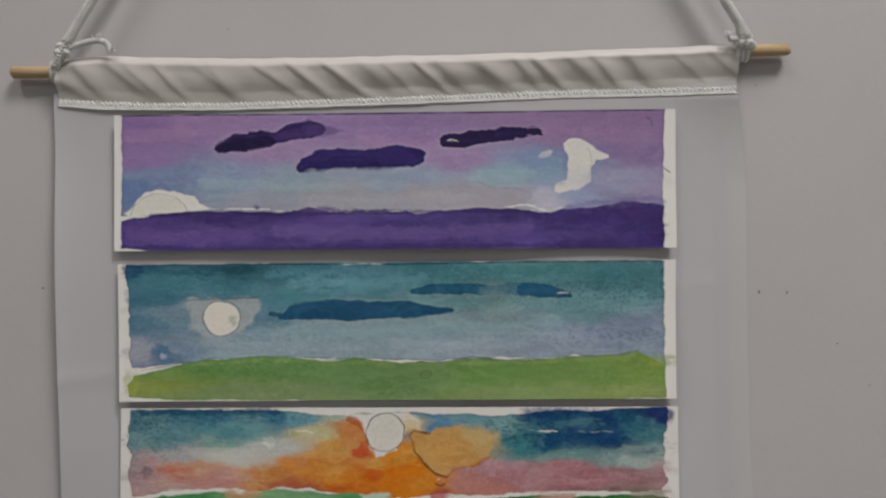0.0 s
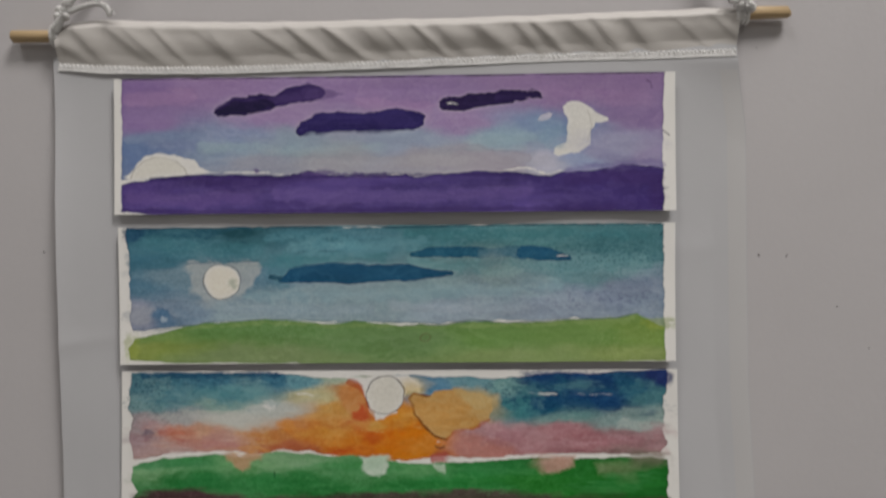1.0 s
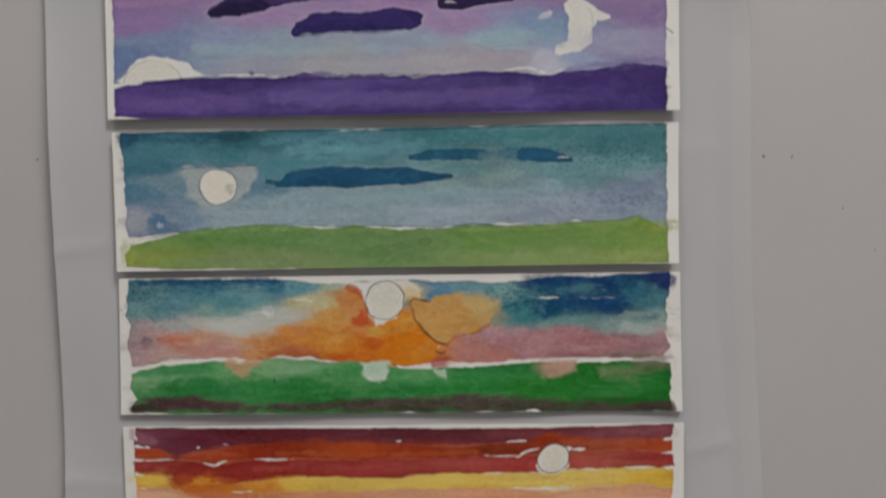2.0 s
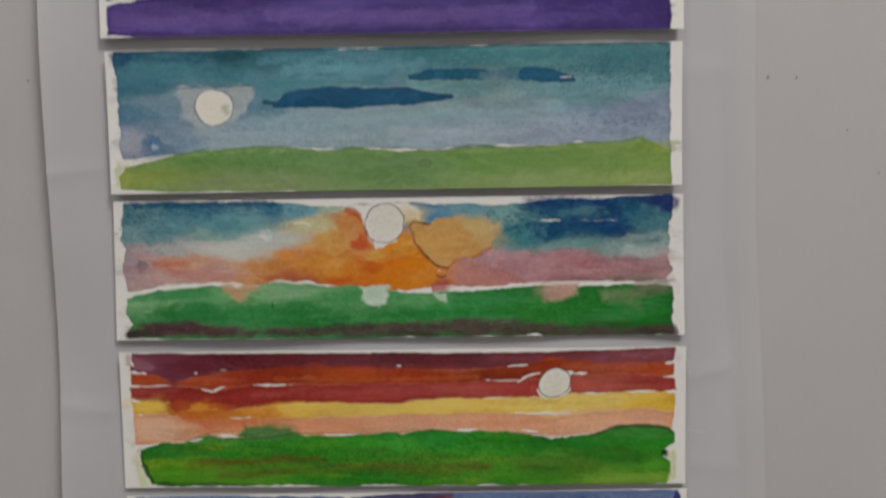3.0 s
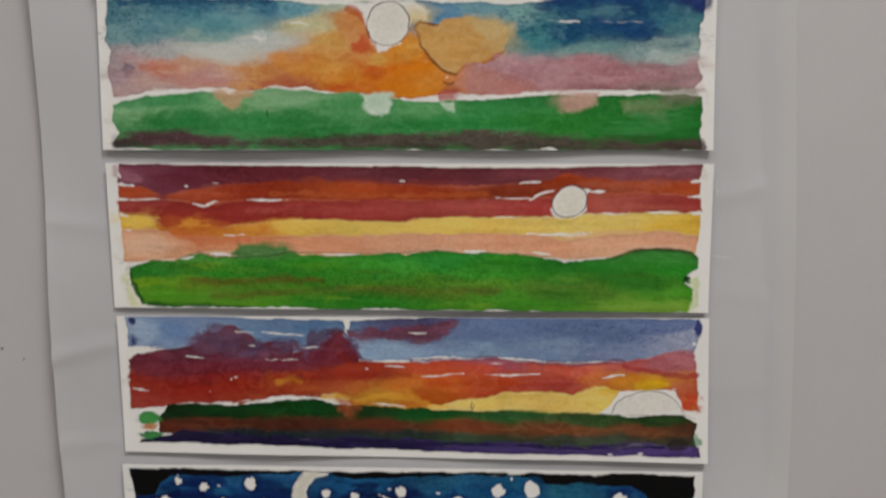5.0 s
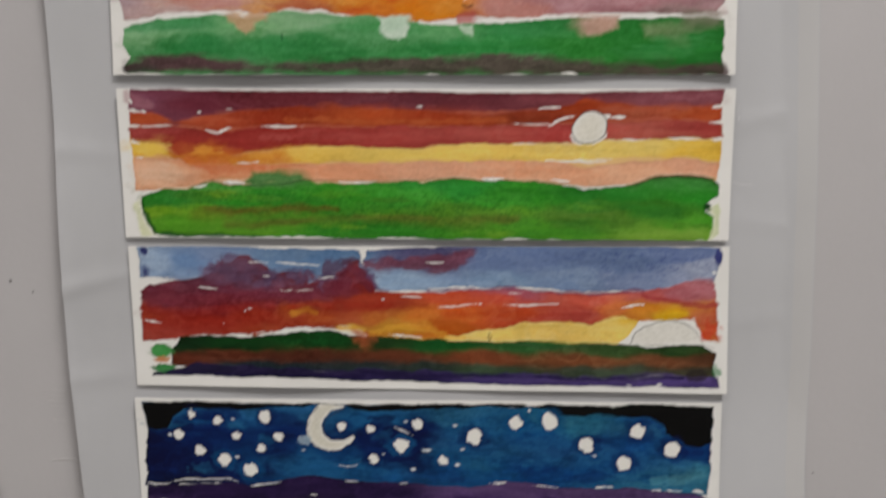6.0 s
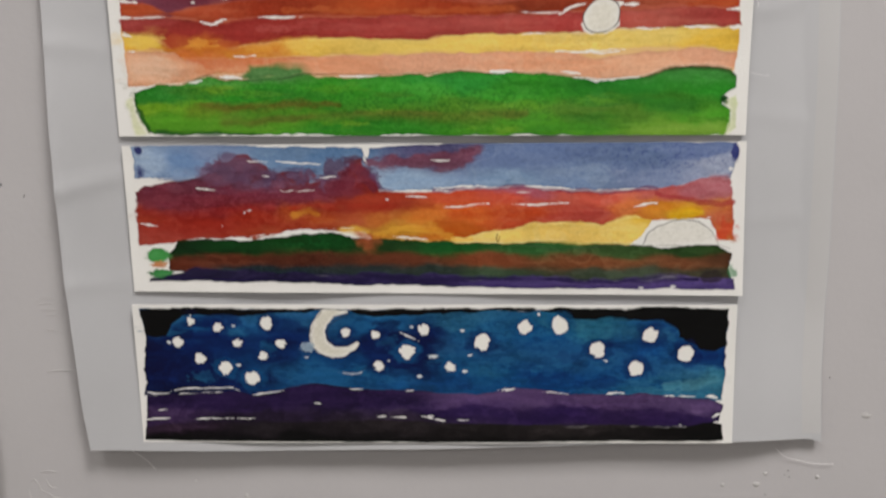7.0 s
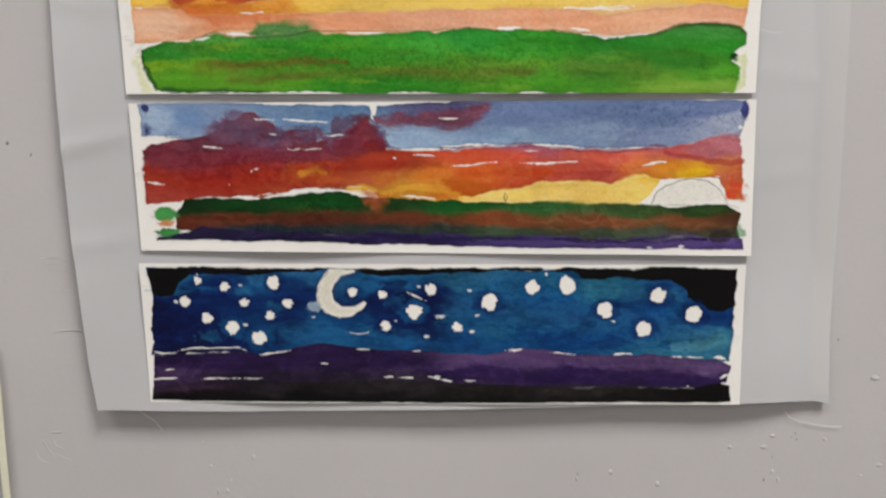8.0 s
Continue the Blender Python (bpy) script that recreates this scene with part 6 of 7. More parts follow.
    s.gap([(151.5, 36.6), (155.9, 37.0), (160.2, 36.8)], 1.4)
    s.gap([(178.7, 36.7), (183.0, 37.2), (187.4, 38.1)], 1.0)
    s.gap([(71.0, 61.5), (78.7, 62.0), (88.6, 61.6)], 1.4)
    s.gap([(106.2, 61.9), (115.0, 62.1), (121.6, 61.9)], 1.2)
    s.brushed(130, 0.07, 16, 1.3)
    s.dry_out(0.35, 0.10, 0.07)
    return s


def burning_sky():
    """Blue and maroon clouds over an orange sunset and dark hills."""
    s = Sheet(500, 1.05)
    left, right = [(3.4, 0.2), (4.7, 7.9), (3.9, 14.6), (3.9, 21.2), (3.8, 29.1), (3.7, 41.5)], [(249.7, 1.3), (249.8, 9.0), (248.1, 13.2), (249.3, 23.7), (249.3, 33.2), (250.0, 39.6)]
    s.band("sky", [(2.9, 0.0), (32.6, -0.4), (97.3, 1.7), (128.0, 0.6), (149.5, -0.7), (191.9, -1.2), (249.6, 0.2)], [(3.8, 42.7), (29.7, 39.7), (202.8, 40.8), (249.0, 39.6)], PAPER * 0.98, left, right, rough=0.5, wet=0, mottle=0.02, grain=0.01)
    blue = s.blend([(*(8.0, 6.8), ink(150, 168, 192)), (*(26.5, 5.8), ink(112, 138, 174)), (*(38.1, 2.6), ink(126, 144, 176)), (*(66.2, 3.9), ink(116, 142, 174)), (*(88.4, 4.0), ink(104, 134, 170)), (*(110.0, 14.9), ink(150, 172, 198)), (*(130.0, 3.2), ink(96, 92, 128)),
                    (*(154.8, 5.4), ink(112, 130, 168)), (*(181.4, 3.5), ink(110, 128, 166)), (*(212.8, 5.7), ink(108, 126, 162)), (*(238.5, 3.8), ink(110, 126, 166)), (*(245.9, 9.0), ink(158, 166, 188)), (*(160.1, 15.0), ink(134, 158, 188)), (*(186.7, 14.0), ink(130, 150, 182)), (*(212.9, 14.1), ink(132, 146, 178))])
    s.band("blue_sky", [(2.9, 0.0), (32.6, -0.4), (66.3, 0.9), (98.4, 1.5), (99.6, 5.6), (100.9, 5.6), (101.9, 1.5), (121.4, 0.4), (128.0, -0.0), (149.5, -0.7), (191.9, -1.2), (249.6, 0.4)], [(2.9, 13.2), (20.1, 14.2), (48.5, 16.9), (76.5, 19.1), (103.3, 18.1), (109.9, 19.2), (134.4, 19.0), (138.4, 17.7), (170.7, 17.2), (187.8, 18.9), (218.2, 18.3), (249.1, 14.2)], blue, left, right, rough=0.6, wet=0.22, mottle=0.09, grain=0.05)
    for x, y in ((45, 55), (47, 138)):
        s.blot("", x / 4.85 - 3.0, (y - 38) / 8.87, 1.5, 1.9, ink(62, 66, 116), soft=0.7, rough=0.5)
    s.blot("", *(249.6, 4.1), 1.4, 4, ink(70, 76, 132), soft=0.7, rough=0.5)
    s.grains(*(218.0, 5.8), 40, 8, (76, 92, 146), 0.5, 0.8)
    s.gap([(246.9, 10.1), (249.0, 10.9)], 2.0, 0.7)
    # yellow light under the red clouds
    glow = s.blend([(*(120.0, 36.0), ink(228, 186, 92)), (*(160.0, 34.0), ink(228, 196, 108)), (*(200.0, 33.0), ink(228, 200, 112)), (*(232.0, 28.0), ink(226, 190, 70))], flat=36.0)
    s.band("", [(100.0, 33.0), (130.0, 30.0), (170.0, 27.0), (210.0, 25.0), (240.0, 24.0)], [(100.0, 39.6), (153.3, 41.6), (187.9, 41.6), (214.0, 41.6), (240.0, 40.0)], glow, [(101.0, 33.0), (104.0, 41.0)], [(240.0, 24.0), (214.0, 38.0), (210.0, 41.0)], rough=0.5, soft=0.5, wet=0.05, mottle=0.08)
    # maroon and red sky
    # darker inks left, paler right: the sheen over that side is in the colour
    fire = s.blend([
        (*(8.1, 20.1), ink(126, 62, 74)), (*(31.4, 16.8), ink(92, 45, 59)), (*(19.3, 24.6), ink(124, 54, 68)), (*(42.2, 25.7), ink(122, 50, 60)), (*(7.3, 29.1), ink(168, 72, 50)), (*(12.5, 37.0), ink(162, 70, 58)), (*(30.2, 32.4), ink(156, 56, 40)), (*(53.3, 30.2), ink(162, 58, 36)),
        (*(59.5, 21.3), ink(120, 54, 64)), (*(76.4, 22.4), ink(130, 56, 60)), (*(73.8, 29.0), ink(176, 92, 44)), (*(66.8, 33.5), ink(164, 74, 48)), (*(89.5, 30.1), ink(168, 86, 54)), (*(93.2, 20.3), ink(126, 48, 50)), (*(98.7, 22.4), ink(160, 62, 40))] + [(*(109.7, 24.6), ink(158, 60, 40)), (*(109.5, 31.2), ink(179, 104, 50)), (*(126.1, 30.1), ink(208, 122, 52)), (*(114.9, 33.9), ink(186, 136, 50)),
        (*(132.9, 21.4), ink(194, 82, 52)), (*(143.7, 27.9), ink(206, 106, 46)), (*(154.6, 21.4), ink(196, 86, 62)), (*(165.3, 27.9), ink(198, 94, 60)), (*(181.4, 27.9), ink(182, 84, 70)), (*(192.1, 29.0), ink(178, 82, 72)), (*(197.3, 21.5), ink(198, 96, 80)), (*(207.9, 25.2), ink(204, 116, 66)), (*(223.6, 26.8), ink(207, 135, 45)), (*(232.0, 27.3), ink(211, 159, 47)),
        (*(233.9, 19.4), ink(176, 104, 112)), (*(244.1, 17.4), ink(178, 112, 120))] + [(*(243.4, 27.9), ink(200, 112, 80)), (*(160.0, 18.8), ink(164, 96, 112)), (*(132.6, 34.5), ink(182, 95, 32)), (*(223.5, 21.0), ink(186, 94, 92))])
    s.band("red_cloud_bank", [(4.1, 19.0), (8.4, 16.8), (20.1, 14.4), (34.0, 12.4), (37.7, 8.1), (43.5, 7.0), (47.0, 4.3), (51.6, 3.8), (53.7, 6.5), (59.2, 8.2), (61.2, 12.5), (65.7, 11.5), (75.8, 11.5), (76.7, 15.9), (86.8, 14.8), (88.1, 11.0), (93.7, 9.4), (92.7, 6.7), (98.2, 6.2), (98.1, 9.4), (103.5, 13.8), (104.4, 18.6), (109.9, 19.4), (134.4, 19.9), (136.2, 19.2), (154.6, 17.8), (163.3, 17.2), (176.1, 18.9), (192.0, 19.4), (218.2, 18.3), (229.6, 16.3), (239.9, 14.2), (248.9, 13.4)],
           [(3.3, 41.7), (17.9, 41.5), (25.1, 39.4), (52.8, 38.5), (68.9, 35.5), (82.5, 35.9), (98.2, 36.3), (102.5, 40.0), (109.2, 39.1), (134.0, 39.7), (127.0, 39.1), (141.3, 38.4), (149.0, 35.5), (159.9, 34.2), (168.5, 31.4), (179.3, 32.2), (187.8, 30.9), (196.3, 32.4), (209.0, 29.0), (218.5, 31.1), (236.2, 30.2), (240.5, 32.1), (243.8, 39.6), (250.1, 39.8)], fire, left, right, rough=0.9, soft=0.45, wet=0.16, mottle=0.13, grain=0.05, soft_top=0.7)
    # dark smoky clouds on the blue
    for cx, cy, rx, ry, shade in ((455, 130, 11, 7.5, ink(112, 84, 108)), (370, 135, 8, 4, ink(128, 96, 118)), (500, 190, 13, 2.6, ink(114, 82, 106)), (610, 175, 12, 3.6, ink(108, 84, 110)), (720, 150, 8, 3, ink(102, 94, 128)), (860, 130, 7, 6, ink(106, 66, 88)), (880, 180, 12, 4.2, ink(120, 66, 84)), (770, 195, 11, 3, ink(122, 68, 90)), (650, 155, 9, 1.6, ink(100, 62, 88))):
        s.blot("", (cx - 15) / 1188 * 122, (cy - 38) / 8.87, rx * 0.72, ry, shade, soft=1.8, rough=2.0, alpha=0.72, wet=0.15, mottle=0.22)
    rng = random.Random(55)
    for x0, y0, x1, y1, n in ((34, 8, 60, 16, 16), (84, 8, 103, 17, 9), (58, 12, 84, 17, 8)):
        for _ in range(n):
            x, y = rng.uniform(x0, x1), rng.uniform(y0, y1)
            tone = rng.choice([ink(104, 84, 112), ink(124, 78, 98), ink(112, 92, 122), ink(136, 70, 84)])
            s.blot("", x, y, rng.uniform(1.2, 3.2), rng.uniform(1.0, 2.6), tone, soft=0.9, rough=1.4, alpha=rng.uniform(0.45, 0.8), wet=0.25)
    s.stroke("", [(85.6, 17.5, 2), (92.4, 14.8, 2.6), (95.0, 10.0, 2.4), (99.1, 12.7, 2.6), (102.8, 17.0, 2.2)], ink(120, 52, 68), soft=1.6, rough=1.2, alpha=0.85, wet=0.1)
    s.stroke("", [(35.0, 13.6, 2.6), (47.6, 12.5, 4), (51.4, 6.5, 2.4), (56.8, 10.3, 2.6)], ink(114, 82, 106), soft=2.0, rough=1.4, alpha=0.65, wet=0.2)
    s.stroke("", [(9.4, 18.5, 2), (29.1, 16.8, 2.4), (51.7, 19.6, 2.4), (76.5, 20.8, 2)], ink(122, 60, 80), soft=2.0, rough=1.2, alpha=0.6, wet=0.1)
    s.stroke("", [(6.2, 27.9, 1.2), (25.9, 29.1, 1.6), (44.4, 26.3, 1.6), (60.4, 25.7, 1.2)], ink(150, 48, 46), soft=1.6, rough=1.0, alpha=0.7)
    s.stroke("", [(67.2, 25.7, 1.2), (87.5, 24.8, 1.4), (104.1, 25.7, 1.2), (126.2, 24.9, 1)], ink(168, 56, 38), soft=1.4, rough=1.0, alpha=0.7)
    s.stroke("", [(133.8, 29.0, 1.6), (155.6, 29.0, 1.8), (176.1, 28.4, 1.6)], ink(196, 84, 38), soft=1.6, rough=1.2, alpha=0.6)
    s.stroke("cloud", [(102.1, 7.3, 2), (110.3, 7.9, 2.6), (121.2, 7.4, 3), (132.1, 6.9, 4), (134.3, 7.5, 4.4), (140.8, 5.4, 3.6), (145.2, 3.3, 2.2)], ink(126, 72, 88), soft=2.2, rough=1.6, mottle=0.2, alpha=0.85)
    s.stroke("", [(92.2, 6.7, 1.2), (94.9, 6.4, 1.5), (98.2, 6.4, 1.2)], ink(98, 56, 72), soft=0.9, rough=0.6, alpha=0.7)
    s.stroke("", [(109.9, 19.0, 0.5), (105.5, 18.3, 1), (102.4, 12.7, 1.2)], ink(104, 70, 104), soft=0.8, alpha=0.6)
    s.stroke("", [(127.5, 19.0, 0.7), (149.3, 18.2, 0.7), (163.3, 17.2, 0.7), (176.1, 18.9, 0.7), (197.3, 19.6, 0.8), (218.2, 18.3, 0.8)], ink(128, 70, 104), soft=0.6, alpha=0.7)
    s.stroke("", [(218.3, 20.5, 0.8), (228.7, 22.4, 1), (244.4, 24.9, 1.2), (249.1, 23.7, 1)], ink(172, 66, 70), soft=1.0, alpha=0.7)
    for a, tall, strength in ((([(50.8, 6.5), (54.8, 6.7), (59.8, 7.3)], 0.8, 1), ([(63.2, 6.9), (71.6, 7.4), (81.6, 8.1)], 0.8, 1), ([(29.6, 17.9), (33.6, 18.2), (37.6, 18.4)], 0.7, 1), ([(64.2, 18.9), (70.9, 19.1), (78.2, 18.7)], 0.6, 1),
                              ([(80.7, 13.5), (83.5, 13.2), (86.9, 13.1)], 0.6, 1), ([(4.1, 32.7), (8.1, 32.9), (12.8, 33.3)], 1.0, 1), ([(115.3, 21.9), (120.8, 21.6), (126.1, 21.8)], 0.7, 0.9), ([(98.9, 4.6), (99.9, 6.8), (100.9, 8.2)], 1.2, 0.9)) + (
                              ([(48.3, 28.8), (49.1, 27.9)], 0.9, 1), ([(50.1, 27.7), (52.4, 27.3)], 0.9, 0.9), ([(126.1, 6.6), (130.5, 6.8), (134.3, 6.6)], 0.8, 1), ([(128.4, 6.6), (131.1, 6.7), (134.1, 6.6)], 0.7, 1), ([(109.9, 19.6), (123.1, 19.0), (134.0, 18.8)], 0.7, 1), ([(127.5, 17.9), (138.4, 17.5), (152.5, 17.3)], 0.9, 1), ([(163.3, 16.7), (173.9, 17.6), (185.6, 18.7)], 0.7, 1),
                              ([(161.1, 19.7), (164.3, 19.7), (167.0, 19.9)], 0.7, 1), ([(130.6, 26.2), (140.5, 25.3), (149.7, 24.4)], 1.2, 1), ([(158.3, 25.1), (170.7, 24.7), (182.5, 24.0)], 1.2, 1), ([(207.4, 25.5), (213.1, 24.9), (218.9, 24.5)], 0.9, 1)) + (([(49.9, 38.4), (64.3, 36.6), (82.5, 35.0), (99.3, 34.5)], 0.5, 1), ([(109.2, 38.0), (118.1, 38.7), (125.8, 38.9)], 0.9, 1),
                              ([(57.2, 12.7), (60.0, 13.0)], 0.6, 0.9), ([(107.0, 22.5), (108.1, 22.9)], 0.8, 0.9), ([(38.8, 33.7), (39.3, 33.7)], 0.6, 0.8), ([(237.3, 30.2), (239.3, 30.0), (241.4, 29.8)], 0.9, 1), ([(249.0, 16.3), (248.0, 17.4)], 0.7, 1), ([(4.0, 13.5), (10.9, 13.7), (20.2, 13.5)], 1.4, 0.7))):
        s.gap(a, tall * 0.72, strength)
    # deeper red drawn through the bank while it was wet
    s.stroke("", [(8.0, 33.0, 4.0), (34.0, 32.0, 4.5), (62.0, 31.0, 3.5), (88.0, 28.0, 3.0)], ink(150, 42, 30), soft=4.0, rough=2.2, alpha=0.4)
    s.stroke("", [(8.0, 22.0, 2.6), (36.0, 21.5, 3.2), (70.0, 21.5, 2.8), (96.0, 18.0, 2.4)], ink(128, 46, 64), soft=3.0, rough=2.0, alpha=0.35)
    s.stroke("", [(36.0, 9.5, 3.0), (50.0, 12.0, 4.0), (64.0, 15.0, 2.4)], ink(92, 66, 92), soft=2.6, rough=2.4, alpha=0.35)
    # yellow light behind the hills
    yellow = s.blend([(*(127.0, 38.9), ink(226, 198, 118)), (*(159.9, 36.6), ink(226, 197, 114)), (*(181.4, 35.4), ink(225, 192, 108)), (*(208.0, 34.3), ink(227, 199, 116)), (*(216.4, 30.0), ink(222, 184, 74))])
    s.band("yellow_light", [(143.5, 38.3), (149.0, 36.4), (159.9, 34.0), (168.5, 31.8), (179.3, 32.9), (188.9, 31.1), (196.4, 32.8), (202.7, 32.2), (209.0, 29.6), (216.4, 31.7)], [(143.5, 40.1), (170.7, 40.0), (209.2, 41.0), (216.6, 41.0)], yellow, [(143.5, 36.6), (143.5, 41.0)], [(216.9, 31.1), (210.2, 38.6), (208.1, 41.0)], rough=0.7, soft=0.4, wet=0.06)
    s.stroke("", [(102.6, 37.8, 1.6), (114.9, 34.5, 2), (127.0, 35.6, 2.4), (133.6, 38.3, 1.4)], ink(218, 164, 62), soft=2.0, rough=1.4, alpha=0.55)
    s.stroke("", [(89.2, 35.9, 1.2), (94.8, 35.6, 1.6), (99.3, 36.5, 1.2)], ink(224, 182, 76), soft=0.9, alpha=0.8)
    s.stroke("", [(224.2, 29.5, 1.6), (230.0, 28.7, 2.4), (236.2, 28.1, 1.4)], ink(222, 182, 40), soft=1.0, alpha=0.8)
    s.stroke("", [(69.3, 28.8, 1), (75.0, 28.1, 1.5), (79.4, 28.6, 0.8)], ink(214, 150, 52), soft=1.2, rough=1.0, alpha=0.55)
    # half sun
    s.shape("", [(208.1, 41.0), (212.3, 37.5), (216.4, 31.6), (220.6, 31.1), (239.4, 30.8), (242.1, 35.3), (243.3, 40.9), (228.2, 42.6)], PAPER * 0.98, rough=0.5, soft=0.3, wet=0, mottle=0.02)
    s.shape("sun", [(212.9, 41.3), (214.9, 37.0), (218.6, 33.8), (223.8, 31.6), (229.0, 30.9), (235.3, 32.1), (240.6, 35.8), (243.4, 41.5), (228.2, 42.2)], ink(220, 217, 210), rough=0.1, soft=0.25, wet=0, mottle=0.02)
    s.pencil([(212.7, 41.0), (214.9, 37.0), (218.6, 33.8), (223.8, 31.6), (229.0, 30.9), (235.3, 32.1), (240.6, 35.8), (243.7, 41.5), (248.1, 42.8)], dark=0.5, wide=0.16)
    s.blot("", *(246.0, 35.3), 4.2, 4.2, ink(204, 84, 56), soft=1.4, rough=2.0, alpha=0.85)
    s.gap([(243.8, 39.4), (246.9, 39.8), (250.1, 40.0)], 1.0)
    # dark hills
    # hill inks go paler rightwards too, the same sheen being part of their colour
    hill = s.blend([
        (*(21.3, 42.6), ink(14, 50, 22)), (*(41.1, 42.5), ink(16, 62, 24)), (*(81.1, 41.2), ink(16, 74, 28)), (*(109.1, 41.1), ink(34, 66, 30)), (*(19.6, 50.6), ink(100, 48, 30)), (*(40.7, 48.2), ink(96, 50, 32)), (*(75.1, 48.6), ink(88, 46, 30)), (*(108.9, 48.4), ink(100, 54, 34)), (*(34.6, 52.8), ink(34, 54, 58)),
        (*(63.4, 52.6), ink(34, 50, 54)), (*(97.5, 52.9), ink(42, 54, 54)), (*(125.5, 52.2), ink(48, 60, 54)), (*(132.4, 42.2), ink(24, 86, 36)), (*(170.7, 42.6), ink(52, 98, 52)), (*(202.9, 43.5), ink(64, 90, 50))] + [(*(229.3, 43.4), ink(50, 80, 40)), (*(148.8, 48.2), ink(122, 70, 44)), (*(192.2, 47.9), ink(124, 78, 50)), (*(229.4, 47.7), ink(120, 78, 52)),
        (*(148.8, 52.6), ink(62, 80, 60)), (*(203.0, 52.8), ink(66, 78, 62)), (*(241.1, 53.6), ink(68, 66, 50)), (*(247.2, 47.1), ink(92, 62, 42))], flat=36.0, reach=2.8, warp=3.0)
    s.band("hill", [(15.2, 46.0), (19.8, 39.8), (29.8, 38.9), (52.7, 39.8), (68.8, 37.4), (84.7, 36.5), (93.6, 38.4), (102.5, 39.2), (120.3, 39.8), (134.0, 40.2), (138.0, 40.2), (153.3, 41.0), (168.5, 39.8), (187.9, 40.9), (211.3, 41.4), (219.8, 42.2), (230.3, 41.3), (242.8, 41.9), (249.7, 44.9)],
           [(15.3, 52.9), (22.8, 53.4), (28.6, 54.5), (63.3, 54.8), (97.4, 55.2), (126.6, 56.1), (170.6, 55.2), (192.3, 56.7), (224.3, 54.8), (240.2, 56.0), (249.6, 55.5)], hill, [(19.9, 39.2), (15.2, 46.0), (15.9, 52.9)], [(243.3, 41.2), (249.7, 44.9), (248.3, 50.3), (249.6, 55.7)], rough=0.6, wet=0.2, mottle=0.14)
    s.grains(*(81.1, 41.2), 26, 5, (8, 60, 20), 0.6, 0.8, 0.3)
    night = s.blend([(*(28.5, 55.7), ink(34, 28, 58)), (*(63.2, 56.0), ink(38, 30, 64)), (*(108.6, 57.9), ink(52, 42, 84)), (*(159.7, 57.5), ink(76, 62, 112)), (*(192.3, 58.4), ink(86, 70, 122)), (*(234.9, 57.5), ink(92, 76, 130))], flat=36.0)
    s.band("night_band", [(6.8, 55.2), (16.9, 54.5), (27.6, 51.7), (46.2, 52.5), (63.4, 53.0), (91.8, 54.2), (103.1, 52.8), (119.9, 54.5), (133.7, 53.7), (143.2, 55.0), (168.4, 54.1), (192.3, 55.9), (213.7, 54.5), (234.8, 54.1), (250.6, 55.2)], [(7.3, 57.1), (28.4, 57.2), (48.2, 57.5), (58.6, 56.7), (67.7, 58.2), (133.6, 59.1), (170.6, 59.6), (250.6, 59.4)], night, [(6.9, 54.1), (6.7, 57.3)], [(250.2, 54.6), (250.6, 59.4)], rough=0.6, wet=0.25, mottle=0.14, soft_top=0.7)
    s.stroke("", [(7.3, 56.4, 0.6), (40.1, 56.7, 0.7), (65.5, 56.5, 0.8), (91.7, 57.1, 0.8), (103.1, 54.6, 0.8), (123.2, 56.4, 0.8), (126.6, 56.1, 0.8), (143.2, 55.4, 0.8), (170.6, 55.4, 0.8), (192.3, 56.8, 0.8), (213.7, 55.6, 0.8), (234.9, 55.3, 0.6)], ink(38, 28, 72), soft=0.8, alpha=0.8)
    s.blot("", *(241.1, 54.2), 4.8, 2.8, ink(56, 48, 48), soft=0.8, rough=0.7, alpha=0.7)
    s.gap([(211.6, 58.8), (213.7, 59.1)], 0.8, 0.7)
    s.gap([(224.4, 58.5), (226.5, 58.5)], 1.0, 0.7)
    # green dabs at the side and the red back-run in the middle
    s.blot("", *(11.1, 46.6), 4.9, 3.4, ink(76, 150, 82), soft=0.8, rough=0.6, wet=0.3)
    s.blot("", *(12.0, 50.4), 3.4, 1.3, ink(196, 140, 100), soft=1.0, rough=0.6)
    s.blot("", *(11.7, 54.1), 5.4, 1.8, ink(70, 138, 80), soft=0.6, rough=0.6, wet=0.5)
    s.blot("", *(249.5, 52.7), 1.6, 3.0, ink(70, 136, 90), soft=1.0, rough=0.8, alpha=0.7)
    s.shape("", [(95.4, 36.2), (101.5, 35.6), (103.6, 40.0), (100.1, 42.8), (95.7, 41.2)], ink(184, 92, 58), soft=2.4, rough=1.4, wet=0, alpha=0.7)
    s.pencil([(153.3, 40.4), (152.9, 38.2), (153.6, 36.8)], wide=0.18, dark=0.6)
    s.pencil([(154.4, 37.5), (153.8, 40.4)], wide=0.18, dark=0.5)
    s.pencil([(163.1, 40.4), (173.9, 43.3), (187.9, 42.8), (202.8, 41.3), (243.4, 41.5)], dark=0.35, wide=0.16)
    s.brushed(110, 0.07, 10, 1.8)
    s.dry_out(0.35, 0.13, 0.07, 0.6)
    return s


